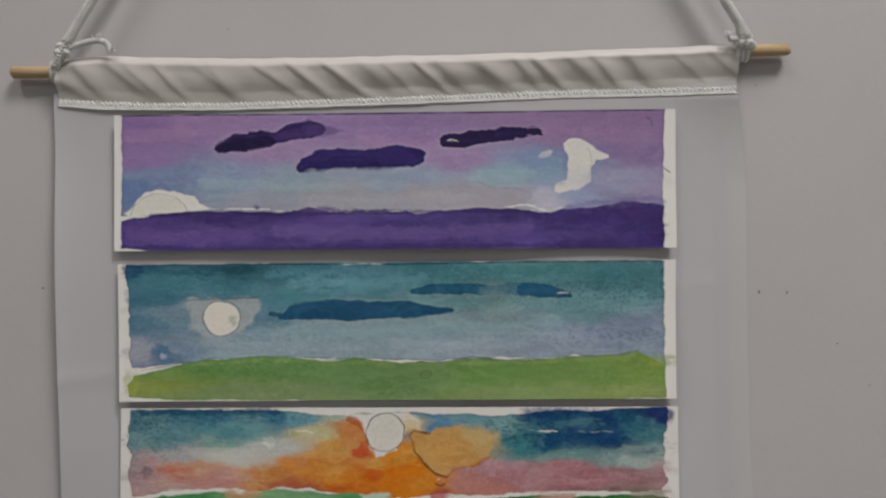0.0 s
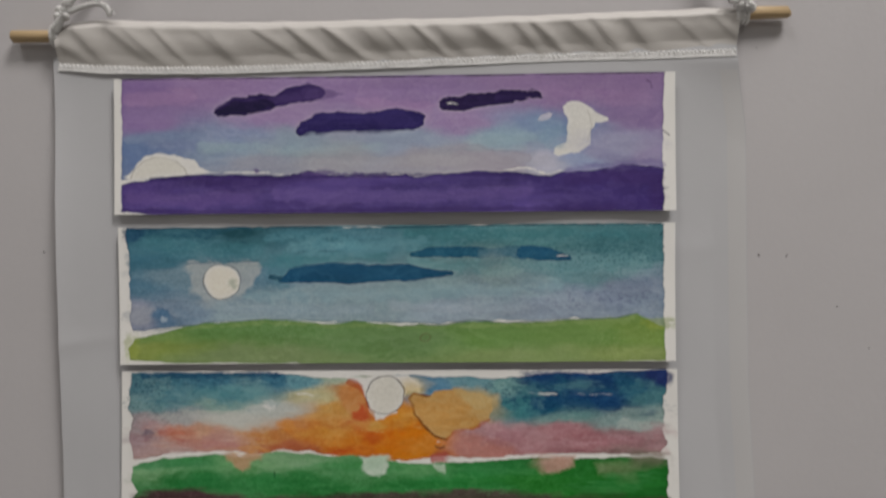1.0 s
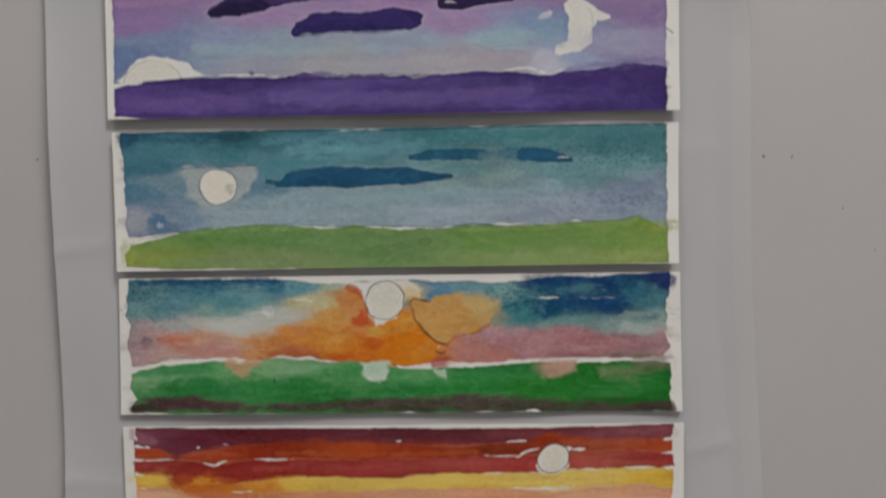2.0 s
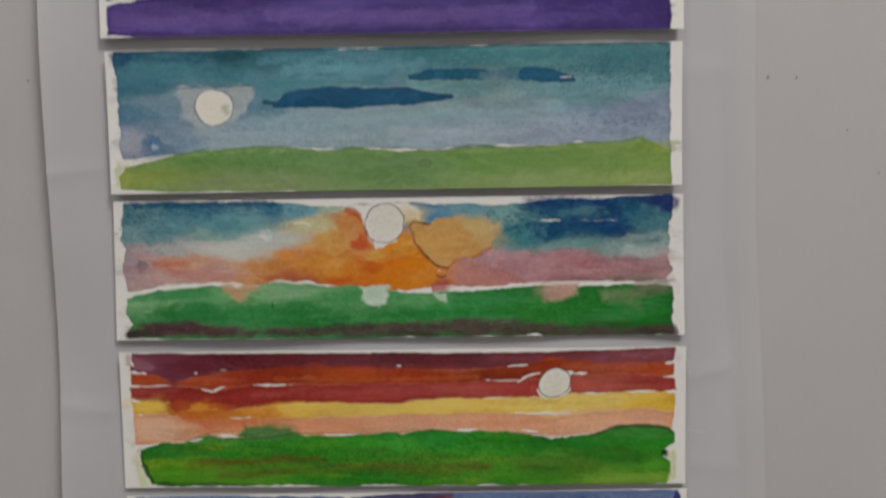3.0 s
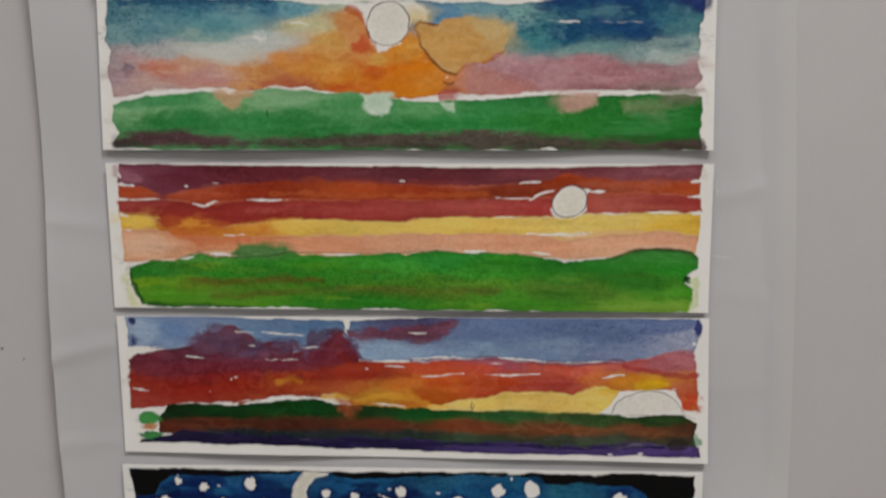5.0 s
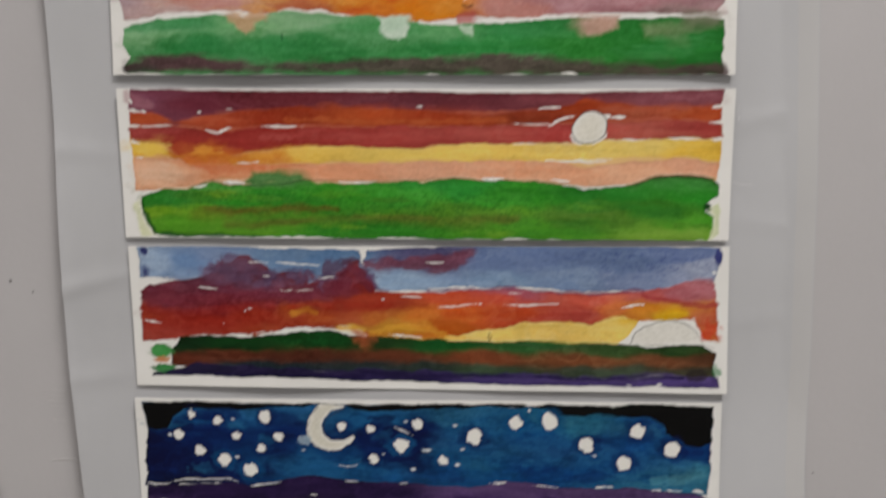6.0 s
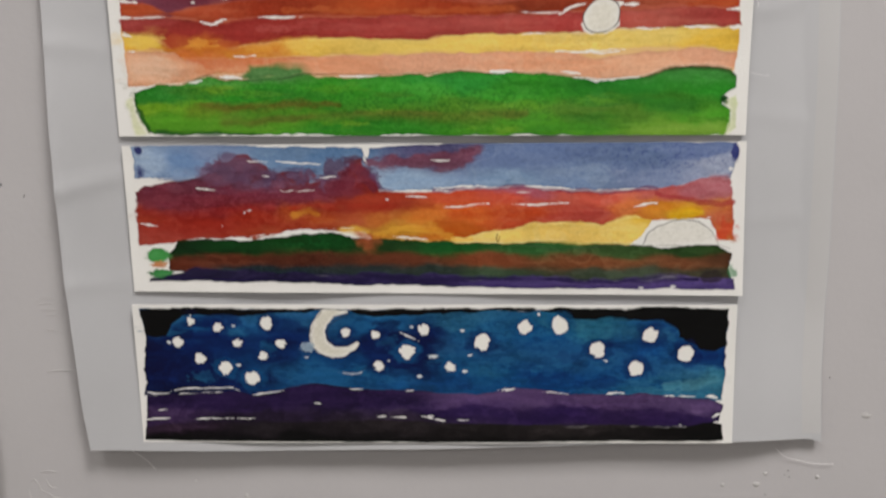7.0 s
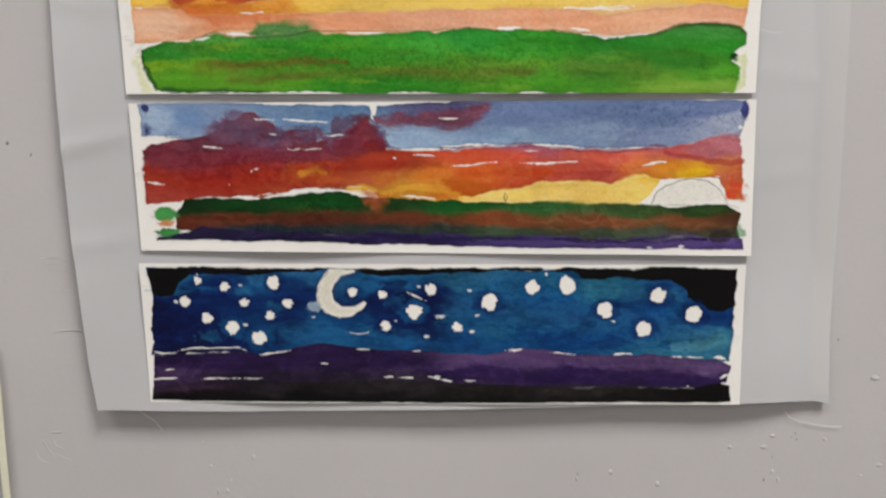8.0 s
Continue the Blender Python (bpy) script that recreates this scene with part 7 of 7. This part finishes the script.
def starry_night():
    """Starry blue night over purple hills."""
    s = Sheet(600, 1.15)
    left, right = [(3.1, 1.7), (4.2, 9.5), (4.5, 16.3), (2.9, 28.8), (3.4, 34.6), (2.2, 38.0), (2.2, 50.8), (0.8, 57.9), (0.8, 61.4)], [(250.8, 1.5), (250.7, 6.5), (249.8, 16.6), (250.1, 19.4), (250.2, 29.0), (249.8, 33.6), (249.5, 40.5)]
    sky = s.blend([
        (*(9.9, 20.8), ink(10, 30, 78)), (*(24.4, 16.2), ink(14, 46, 98)), (*(30.4, 7.2), ink(38, 96, 138)), (*(46.6, 8.3), ink(37, 94, 139)), (*(68.4, 7.1), ink(43, 98, 141)), (*(35.1, 18.5), ink(13, 50, 103)), (*(39.8, 32.1), ink(12, 38, 92)), (*(12.3, 32.2), ink(9, 28, 75)),
        (*(62.1, 24.0), ink(17, 66, 114)), (*(64.7, 16.1), ink(20, 62, 114)), (*(75.0, 29.7), ink(37, 96, 139)), (*(83.6, 33.1), ink(38, 98, 141)), (*(100.8, 9.2), ink(33, 92, 135)), (*(106.0, 17.1), ink(12, 38, 87)), (*(94.7, 29.6), ink(16, 66, 114))] + [(*(114.3, 33.0), ink(33, 84, 128)), (*(121.0, 23.8), ink(12, 42, 91)), (*(125.6, 13.6), ink(16, 46, 94)),
        (*(135.0, 9.1), ink(47, 104, 137)), (*(145.7, 12.4), ink(38, 100, 141)), (*(130.3, 29.5), ink(16, 64, 110)), (*(151.0, 27.1), ink(26, 86, 125)), (*(172.8, 18.0), ink(26, 84, 133)), (*(172.8, 29.3), ink(17, 72, 123)), (*(191.1, 11.1), ink(47, 112, 137)), (*(205.5, 29.2), ink(24, 82, 130)), (*(208.4, 15.6), ink(22, 80, 130)), (*(221.6, 23.5), ink(26, 84, 135)), (*(232.8, 36.0), ink(55, 116, 146)), (*(243.3, 24.5), ink(16, 66, 121))] + [(*(244.7, 33.6), ink(68, 128, 151)), (*(226.7, 11.0), ink(28, 82, 133))], reach=2.2)
    s.band("sky", [(3.1, 1.9), (79.4, 2.0), (167.3, 2.5), (231.8, 3.7), (250.9, 2.0)], [(2.9, 40.6), (12.8, 40.8), (27.3, 39.1), (39.4, 39.0), (48.1, 41.1), (61.4, 39.6), (79.1, 37.3), (105.3, 39.5), (129.9, 41.0), (154.2, 40.0), (161.9, 38.3), (172.8, 39.9), (200.2, 41.2), (222.1, 42.0), (247.8, 42.6)], sky, left, right, rough=0.6, wet=0.3, mottle=0.15, grain=0.07)
    for (x, y), r in (((37.4, 8.3), 9), ((18.5, 14.5), 8), ((64.8, 12.7), 10), ((26.9, 10.6), 7), ((110.2, 20.5), 13), ((61.1, 22.9), 8)):
        s.blot("", x, y, r, r * 0.62, ink(12, 44, 100), soft=2.0, rough=1.2, alpha=0.7)
    for (x, y), rx, ry in (((115.8, 15.9), 11, 5), ((122.0, 27.2), 9, 5), ((107.2, 10.3), 7, 3.5)):
        s.blot("", x, y, rx, ry, ink(9, 32, 82), soft=1.2, rough=1.8, alpha=0.7, wet=0.2)
    rng = random.Random(66)
    for _ in range(46):
        x, y = rng.uniform(8, 246), rng.uniform(9, 36)
        tone = rng.choice([ink(8, 36, 90), ink(10, 46, 104), ink(34, 100, 146), ink(46, 112, 150), ink(18, 74, 126)])
        s.blot("", x, y, rng.uniform(3, 9), rng.uniform(1.2, 3.6), tone, soft=rng.uniform(0.5, 1.8), rough=1.6, alpha=rng.uniform(0.3, 0.65), wet=0.15)
    s.blot("", *(146.7, 28.3), 8, 3.5, ink(38, 104, 140), soft=3, rough=1.0, alpha=0.6)
    s.grains(*(178.2, 11.2), 46, 8, (16, 62, 110), 0.5, 0.9)
    s.stroke("", [(132.0, 20.0, 4.0), (160.0, 22.0, 6.0), (200.0, 24.0, 6.5), (238.0, 30.0, 5.0)], ink(52, 108, 148), soft=5.0, rough=2.5, alpha=0.45)
    s.stroke("", [(176.0, 10.0, 2.6), (205.0, 12.0, 3.0), (226.0, 14.0, 2.0)], ink(64, 124, 150), soft=3.0, rough=2.0, alpha=0.45)
    s.stroke("", [(226.0, 36.5, 1.6), (238.0, 35.0, 2.6), (245.0, 33.0, 2.4)], ink(92, 146, 162), soft=1.6, rough=1.4, alpha=0.65)
    s.stroke("", [(14.0, 26.0, 4.5), (32.0, 31.0, 4.5), (56.0, 33.0, 3.5)], ink(9, 30, 80), soft=3.0, rough=2.0, alpha=0.5)
    s.stroke("", [(98.0, 18.0, 4.0), (112.0, 24.0, 6.0), (126.0, 18.0, 5.0)], ink(9, 34, 84), soft=2.6, rough=2.4, alpha=0.5)
    # black at the top corners
    black = ink(7, 6, 7)
    s.band("black_band", [(3.1, 1.9), (11.3, 1.2), (23.8, 0.9), (25.3, 1.6), (79.4, 1.9), (124.3, 1.8), (235.0, 0.9), (251.1, 2.2)], [(2.3, 12.9), (8.1, 14.6), (13.7, 13.4), (16.2, 8.4), (20.8, 5.0), (33.8, 4.7), (50.0, 5.1), (63.1, 3.9), (73.9, 3.9), (79.9, 2.1), (92.3, 2.5), (95.5, 4.7), (106.3, 5.1), (130.5, 3.7), (124.2, 5.2), (138.3, 3.5), (156.6, 2.5), (178.1, 3.4), (184.6, 6.2), (199.7, 5.7), (215.8, 7.0), (223.3, 6.8), (229.9, 11.0), (230.5, 14.4), (235.5, 16.1), (239.9, 19.4), (246.4, 20.2), (250.6, 17.7)], black, left, right, rough=0.8, wet=0, mottle=0.25, soft=0.4)
    s.gap([(171.7, 3.4), (171.9, 4.7)], 0.8, 0.9)
    # crescent moon with its pencil line
    s.shape("moon", [(80.5, 2.3), (91.8, 2.3), (91.7, 3.8), (85.6, 5.2), (82.2, 8.1), (80.9, 12.1), (81.9, 15.8), (85.6, 18.7), (91.2, 18.6), (94.4, 16.4), (95.6, 17.1), (93.4, 19.9), (89.5, 22.8), (84.0, 23.4), (78.1, 21.5), (74.9, 17.7), (74.4, 13.8), (75.3, 9.3), (78.0, 5.3)], ink(214, 210, 198), rough=0.35, soft=0.25, wet=0, mottle=0.02)
    s.pencil([(91.7, 4.4), (87.0, 6.2), (83.4, 8.9), (81.7, 12.6), (82.9, 16.2), (86.3, 18.5), (91.0, 18.4), (94.0, 16.5)], dark=0.5, wide=0.18)
    s.pencil([(80.4, 3.1), (76.5, 7.6), (74.8, 13.2), (76.0, 18.9), (80.7, 22.6), (87.2, 23.5), (91.7, 22.2)], dark=0.4, wide=0.18)
    s.blot("", *(73.3, 18.9), 3, 2.4, ink(160, 178, 192), soft=0.8, rough=0.8, alpha=0.8)
    stars = [(24.2, 7.2, 1.7), (35.9, 9.9, 1.8), (56.5, 8.0, 2.5), (18.7, 16.5, 1.9), (43.2, 16.8, 1.8), (62.5, 17.0, 1.7), (27.4, 23.9, 2.2), (37.8, 28.1, 2.7), (54.2, 22.5, 1.9), (49.3, 33.0, 2.9), (90.4, 12.4, 1.9), (102.8, 13.5, 1.9), (122.9, 10.9, 2.1), (115.4, 20.7, 2.9), (103.7, 27.3, 1.8), (133.8, 27.4, 1.8), (147.6, 16.9, 3.1), (165.5, 9.9, 2.8), (180.5, 8.9, 3.5), (196.2, 19.6, 3.1), (218.3, 13.3, 3.3), (233.1, 21.4, 3.3), (212.1, 27.8, 3.1)]
    for x, y, r in stars:
        s.blot("", x + 0.4, y, r * 2.1, r * 1.7, ink(10, 42, 98) if int(x * 7) % 3 else ink(30, 96, 140), soft=1.6, rough=1.4, alpha=0.55)
        s.blot("star", x, y, r * 0.98, r * 1.06, ink(232, 229, 220), soft=0.22, rough=0.75, mottle=0.02, grain=0.01)
    for x, y in [(14.5, 16.7), (43.4, 26.6), (42.8, 9.4), (73.5, 23.4), (117.9, 9.4), (127.6, 22.9), (107.9, 25.0), (120.9, 31.8), (139.0, 11.3), (126.0, 22.9), (142.2, 22.4), (139.9, 29.7), (199.9, 24.7)]:
        s.blot("", x, y, 0.8, 0.45, ink(190, 200, 206), soft=0.25, rough=0.4, alpha=0.85)
    s.gap([(86.5, 30.3), (91.4, 30.8), (95.8, 30.1), (98.0, 28.7)], 0.4, 0.75)
    s.gap([(112.6, 11.9), (115.8, 13.6), (120.6, 15.9)], 0.7, 0.75)
    # hills
    # purple lightened on the right to carry the sheen lying over that end
    purple = s.blend([(*(8.2, 43.8), ink(46, 30, 72)), (*(8.9, 49.6), ink(76, 56, 92)), (*(39.1, 44.8), ink(54, 36, 80)), (*(83.3, 41.2), ink(52, 34, 76)), (*(116.2, 43.4), ink(50, 34, 76)), (*(49.7, 51.8), ink(50, 38, 61)), (*(105.0, 51.5), ink(63, 52, 71)), (*(139.9, 43.3), ink(92, 70, 112)), (*(156.4, 40.9), ink(98, 76, 116)),
                      (*(134.4, 47.9), ink(51, 33, 80)), (*(178.4, 48.9), ink(50, 31, 80)), (*(200.2, 43.0), ink(98, 76, 116)), (*(222.3, 49.9), ink(58, 38, 84)), (*(244.0, 45.1), ink(98, 78, 116)), (*(238.8, 51.0), ink(51, 33, 80))], flat=36.0)
    s.band("hill", [(3.0, 40.4), (17.3, 40.1), (31.7, 39.1), (41.6, 38.8), (48.1, 40.4), (57.0, 39.6), (65.9, 36.6), (77.0, 34.9), (87.9, 36.3), (94.4, 37.7), (112.0, 37.8), (129.9, 39.6), (145.5, 40.0), (154.2, 38.6), (160.8, 36.8), (169.6, 37.4), (184.9, 39.6), (200.2, 40.0), (217.7, 39.7), (233.0, 41.3), (243.9, 41.9), (250.0, 44.2)], [(1.2, 56.7), (38.5, 54.8), (167.4, 54.8), (245.5, 54.4), (245.9, 52.1)], purple, [(3.3, 39.2), (2.3, 49.7), (1.1, 57.9)], [(250.0, 44.0), (248.6, 48.0), (247.6, 54.4)], rough=0.5, wet=0.25, mottle=0.12)
    ground = s.blend([(*(7.1, 59.0), ink(12, 10, 12)), (*(10.8, 54.3), ink(62, 45, 63)), (*(60.7, 54.7), ink(44, 38, 43)), (*(60.4, 60.5), ink(15, 14, 16)), (*(104.9, 53.9), ink(50, 44, 47)), (*(104.8, 60.3), ink(26, 23, 25)), (*(145.3, 57.2), ink(42, 37, 38)), (*(145.3, 61.3), ink(27, 24, 24)), (*(189.4, 54.7), ink(54, 48, 49)), (*(200.5, 59.3), ink(33, 30, 30)), (*(240.1, 58.0), ink(19, 16, 17)), (*(228.1, 60.4), ink(27, 24, 24))], flat=36.0)
    s.band("ground", [(1.6, 55.5), (10.8, 53.7), (27.5, 52.8), (71.8, 52.3), (105.0, 51.5), (129.7, 52.6), (156.4, 53.4), (216.9, 54.0), (233.4, 54.5), (245.4, 52.1), (249.8, 53.2)], [(0.8, 61.2), (27.0, 61.6), (123.1, 61.8), (245.7, 61.2), (250.1, 60.5)], ground, [(1.6, 53.2), (0.9, 61.4)], [(249.5, 52.1), (250.1, 60.8)], rough=0.2, wet=0.15, mottle=0.15, soft_top=1.0)
    for pts, tall in ((([(3.3, 39.2), (7.4, 39.9), (12.9, 39.6)], 0.7), ([(13.5, 38.9), (20.8, 37.5), (28.5, 37.5), (39.5, 37.0), (43.8, 38.8)], 0.9), ([(49.2, 40.2), (54.8, 39.4), (62.6, 38.0)], 0.9), ([(90.6, 37.5), (96.1, 37.7)], 0.5), ([(114.1, 38.5), (119.1, 38.5)], 0.5), ([(154.2, 37.7), (158.6, 37.6), (162.4, 36.9)], 1.3), ([(172.8, 38.5), (178.3, 38.9), (183.8, 39.4)], 0.5), ([(199.6, 39.8), (204.0, 39.1), (208.4, 39.5)], 1.1), ([(224.2, 40.8), (233.0, 40.6), (239.5, 41.0)], 0.6), ([(240.6, 41.2), (245.0, 40.7), (248.3, 41.9)], 1.2)) + (
                      ([(2.3, 51.8), (6.6, 51.3), (12.1, 51.3)], 1.2), ([(7.4, 47.5), (11.1, 47.1)], 0.9), ([(23.0, 51.4), (31.0, 50.9), (40.9, 50.9)], 0.7), ([(42.0, 50.9), (51.4, 51.1)], 0.4), ([(74.2, 43.8), (78.2, 44.2)], 0.8), ([(101.2, 49.9), (106.1, 49.9)], 0.7), ([(108.3, 50.1), (115.0, 50.3)], 0.6), ([(121.6, 49.8), (129.7, 51.2)], 0.6), ([(124.5, 49.4), (126.7, 49.6)], 0.6), ([(128.8, 51.4), (131.6, 51.7)], 0.6), ([(134.1, 51.0), (138.8, 51.2), (143.7, 51.4)], 0.7), ([(245.5, 49.8), (249.6, 48.0)], 0.9), ([(231.2, 53.8), (232.3, 53.9)], 0.4))):
        s.gap(pts, tall * 0.8)
    s.pencil([(16.3, 38.2), (28.4, 38.4), (41.7, 37.4)], dark=0.4)
    s.brushed(150, 0.14, 9, 2.6)
    s.brushed(100, 0.08, 14, 0.8)
    s.dry_out(0.3, 0.12, 0.04)
    return s


QUADS = (
    ((-0.1311, 1.5616), (0.1248, 1.5644), (-0.1309, 1.4996), (0.1253, 1.5015)),
    ((-0.1292, 1.4936), (0.1248, 1.4960), (-0.1279, 1.4311), (0.1249, 1.4332)),
    ((-0.1277, 1.4278), (0.1259, 1.4292), (-0.1283, 1.3655), (0.1271, 1.3662)),
    ((-0.1273, 1.3600), (0.1278, 1.3607), (-0.1264, 1.2978), (0.1280, 1.2981)),
    ((-0.1255, 1.2940), (0.1286, 1.2956), (-0.1246, 1.2329), (0.1307, 1.2318)),
    ((-0.1254, 1.2276), (0.1285, 1.2281), (-0.1246, 1.1660), (0.1299, 1.1673)),
)
paint_strip(QUADS[0], dusk_violet(), "watercolour strip of violet dusk, dark clouds, crescent moon, purple hills", lift=-0.0002)
paint_strip(QUADS[1], teal_moon(), "watercolour strip of teal sky, white moon, pale green meadow")
paint_strip(QUADS[2], orange_cloud(), "watercolour strip of orange cloud, turquoise sky and green field", lift=-0.0011, tip=-0.0005)
paint_strip(QUADS[3], red_sunset(), "watercolour strip of red and yellow striped sunset over green grass", lift=-0.0012, tip=-0.0005)
paint_strip(QUADS[4], burning_sky(), "watercolour strip of fiery red sky, half sun and dark hills", lift=-0.0012, tip=-0.0005)
paint_strip(QUADS[5], starry_night(), "watercolour strip of starry blue night, crescent moon, purple hills", lift=-0.0002)


# ---- marks on the wall and the neighbouring sheet ----
def wall_mark(name, x, z, wide, tall, mat, label, seed, proud=0.0002, turn=0.0):
    """A small uneven fleck, pimple or scuff on the paint."""
    rng = random.Random(seed)
    n = 14
    rim = [(1 + rng.uniform(-0.3, 0.3)) for _ in range(n)]
    c, s = math.cos(radians(turn)), math.sin(radians(turn))
    verts = [(0, -proud, 0)]
    for ring, (r, h) in enumerate(((0.55, proud * 0.8), (1.0, -0.0001))):
        for k in range(n):
            a = 2 * math.pi * k / n
            u, v = wide * r * rim[k] * math.cos(a), tall * r * rim[k] * math.sin(a)
            verts.append((u * c - v * s, -h, u * s + v * c))
    faces = [(0, 1 + (k + 1) % n, 1 + k) for k in range(n)]
    faces += [(1 + k, 1 + (k + 1) % n, 1 + n + (k + 1) % n, 1 + n + k) for k in range(n)]
    ob = mesh_object(name, verts, faces, mat, wall_north, label)
    ob.location = (x, WALL_Y, z)
    return ob


# small dark marks, laid as flecks just proud of the wall
for k, (x, z, w, h) in enumerate([(0.1652, 1.4810, 0.7, 1), (0.1780, 1.4807, 0.5, 1.3), (-0.0810, 1.6031, 0.5, 0.5), (0.1642, 1.5767, 0.5, 0.4), (-0.1669, 1.4825, 0.8, 0.6), (0.2011, 1.4572, 0.6, 0.6), (0.2159, 1.4382, 0.5, 0.5), (-0.1808, 1.2775, 0.9, 1.1), (-0.1711, 1.2727, 0.5, 1.2), (0.1454, 1.1294, 0.5, 1), (0.1576, 1.1517, 0.5, 0.5), (0.1583, 1.1488, 0.5, 0.5), (0.1725, 1.1944, 0.5, 0.5), (0.1483, 1.1402, 0.5, 0.4), (0.0630, 1.1311, 0.4, 0.7), (0.1563, 1.1496, 0.4, 0.3)]):
    wall_mark("speck", x, z, w * 0.001, h * 0.001, SPECK_DARK, "dark speck on the wall paint", 20 + k, 0.0001, -25 if k in (1, 8) else 0)
for k, (x, z, w, h) in enumerate([(-0.0824, 1.1375, 1.2, 1.7), (-0.0992, 1.1208, 0.9, 1.9), (-0.0950, 1.1209, 1.1, 1.7), (0.0626, 1.1289, 0.8, 1.5), (0.0776, 1.1323, 1, 1.6), (0.0985, 1.1269, 1.1, 1.6), (0.1478, 1.1503, 1.3, 0.9), (0.1443, 1.1449, 2, 1.3), (0.1488, 1.1335, 1, 1.2), (0.1706, 1.1489, 1.2, 1.1), (0.1951, 1.1370, 1.8, 1.3), (0.1893, 1.1772, 3, 1.4), (-0.1019, 1.1332, 0.8, 0.7), (-0.1051, 1.1448, 0.6, 0.5), (0.1516, 1.1295, 0.8, 1.8), (0.1294, 1.1448, 1.4, 0.9), (-0.0932, 1.1264, 0.7, 0.7), (0.1874, 1.1321, 1, 0.8)]):
    wall_mark("paint_pimple", x, z, w * 0.001, h * 0.001, CHIP, "small raised pimple in the wall paint", 60 + k, 0.0003)


def ridge(name, points, r, label):
    path = glide([(x, WALL_Y, z) for x, z in points], 20)
    radii = [r * (0.35 + 0.65 * math.sin(math.pi * (k + 0.5) / 20)) for k in range(20)]
    mesh_object(name, *sweep(path, radii, 6), CHIP, wall_north, label)


def loose_thread(points, y, r, label):
    path = glide([(x, y, z - 1.16) for x, z in points], 26)
    mesh_object("loose_thread", *sweep(path, r, 6), THREAD, hanging, label)


loose_thread([(-0.1323, 1.1596), (-0.1294, 1.1575), (-0.1260, 1.1551), (-0.1224, 1.1508)], WALL_Y - 0.0014, 0.00015, "loose white thread below the hem")
loose_thread([(0.1514, 1.1624), (0.1551, 1.1588), (0.1618, 1.1570), (0.1693, 1.1555), (0.1767, 1.1553)], WALL_Y - 0.0010, 0.00008, "loose white thread below the hem")
loose_thread([(0.1286, 1.3548), (0.1299, 1.3533), (0.1289, 1.3513), (0.1302, 1.3493), (0.1295, 1.3478)], -0.0005, 0.00008, "curled white thread on the satin")
loose_thread([(0.1289, 1.3229), (0.1325, 1.3218), (0.1365, 1.3216)], -0.0003, 0.00005, "fine white thread on the satin")
ridge("paint_ridge", [(-0.1681, 1.1950), (-0.1637, 1.1960), (-0.1574, 1.1961), (-0.1530, 1.1948)], 0.0003, "thin pale drip in the wall paint")
ridge("paint_ridge", [(-0.1749, 1.1481), (-0.1717, 1.1487), (-0.1676, 1.1485)], 0.0003, "thin pale drip in the wall paint")
ridge("scuff", [(-0.1800, 1.1434), (-0.1778, 1.1446), (-0.1756, 1.1400), (-0.1727, 1.1378)], 0.0002, "raised scuff in the wall paint")
ridge("scuff", [(-0.1813, 1.1399), (-0.1802, 1.1358), (-0.1762, 1.1337)], 0.0002, "raised scuff in the wall paint")
ridge("scuff", [(-0.1726, 1.1386), (-0.1697, 1.1365), (-0.1656, 1.1354)], 0.0002, "raised scuff in the wall paint")
ridge("scuff", [(-0.1731, 1.1452), (-0.1713, 1.1414), (-0.1683, 1.1409)], 0.00025, "raised scuff in the wall paint")
for k, z in enumerate((1.290, 1.2875, 1.285, 1.2825, 1.276)):
    ridge("paint_ridge", [(-0.172 + 0.002 * k, z - 0.062), (-0.166, z - 0.0615), (-0.160, z - 0.062)], 0.00015, "faint brush ridge in the wall paint")

# the edge of another paper, pinned beside the hanging
sheet = new("pinned_paper")
sheet.location = (-0.26, WALL_Y - 0.001, 1.05)
tagged(sheet, "cream paper sheet with grey card, flat on the wall", "paper")
PAPER_EDGE = [(-0.1932, 1.1922), (-0.1928, 1.1707), (-0.1931, 1.1466), (-0.1936, 1.1157)]
verts = []
for j in range(24):
    z = 1.192 - 0.25 * j / 23
    x1 = float(np.interp(z, [p[1] for p in reversed(PAPER_EDGE)], [p[0] for p in reversed(PAPER_EDGE)]))
    for i in range(12):
        x = -0.42 + (x1 + 0.42) * i / 11
        verts.append((x + 0.26, -0.0008 - 0.0012 * (i / 11) ** 4 + 0.0002 * math.sin(j), z - 1.05))
ob = mesh_object("paper", verts, grid_faces(12, 24), CREAM, sheet)
thick = ob.modifiers.new("paper", "SOLIDIFY")
thick.thickness, thick.offset = 0.0003, 0.0
part("card", box(-0.41 + 0.26, -0.1965 + 0.26, -0.0034, -0.0026, 0.99 - 1.05, 1.1535 - 1.05, 0.0002), GREY_CARD, sheet, "dull grey card")
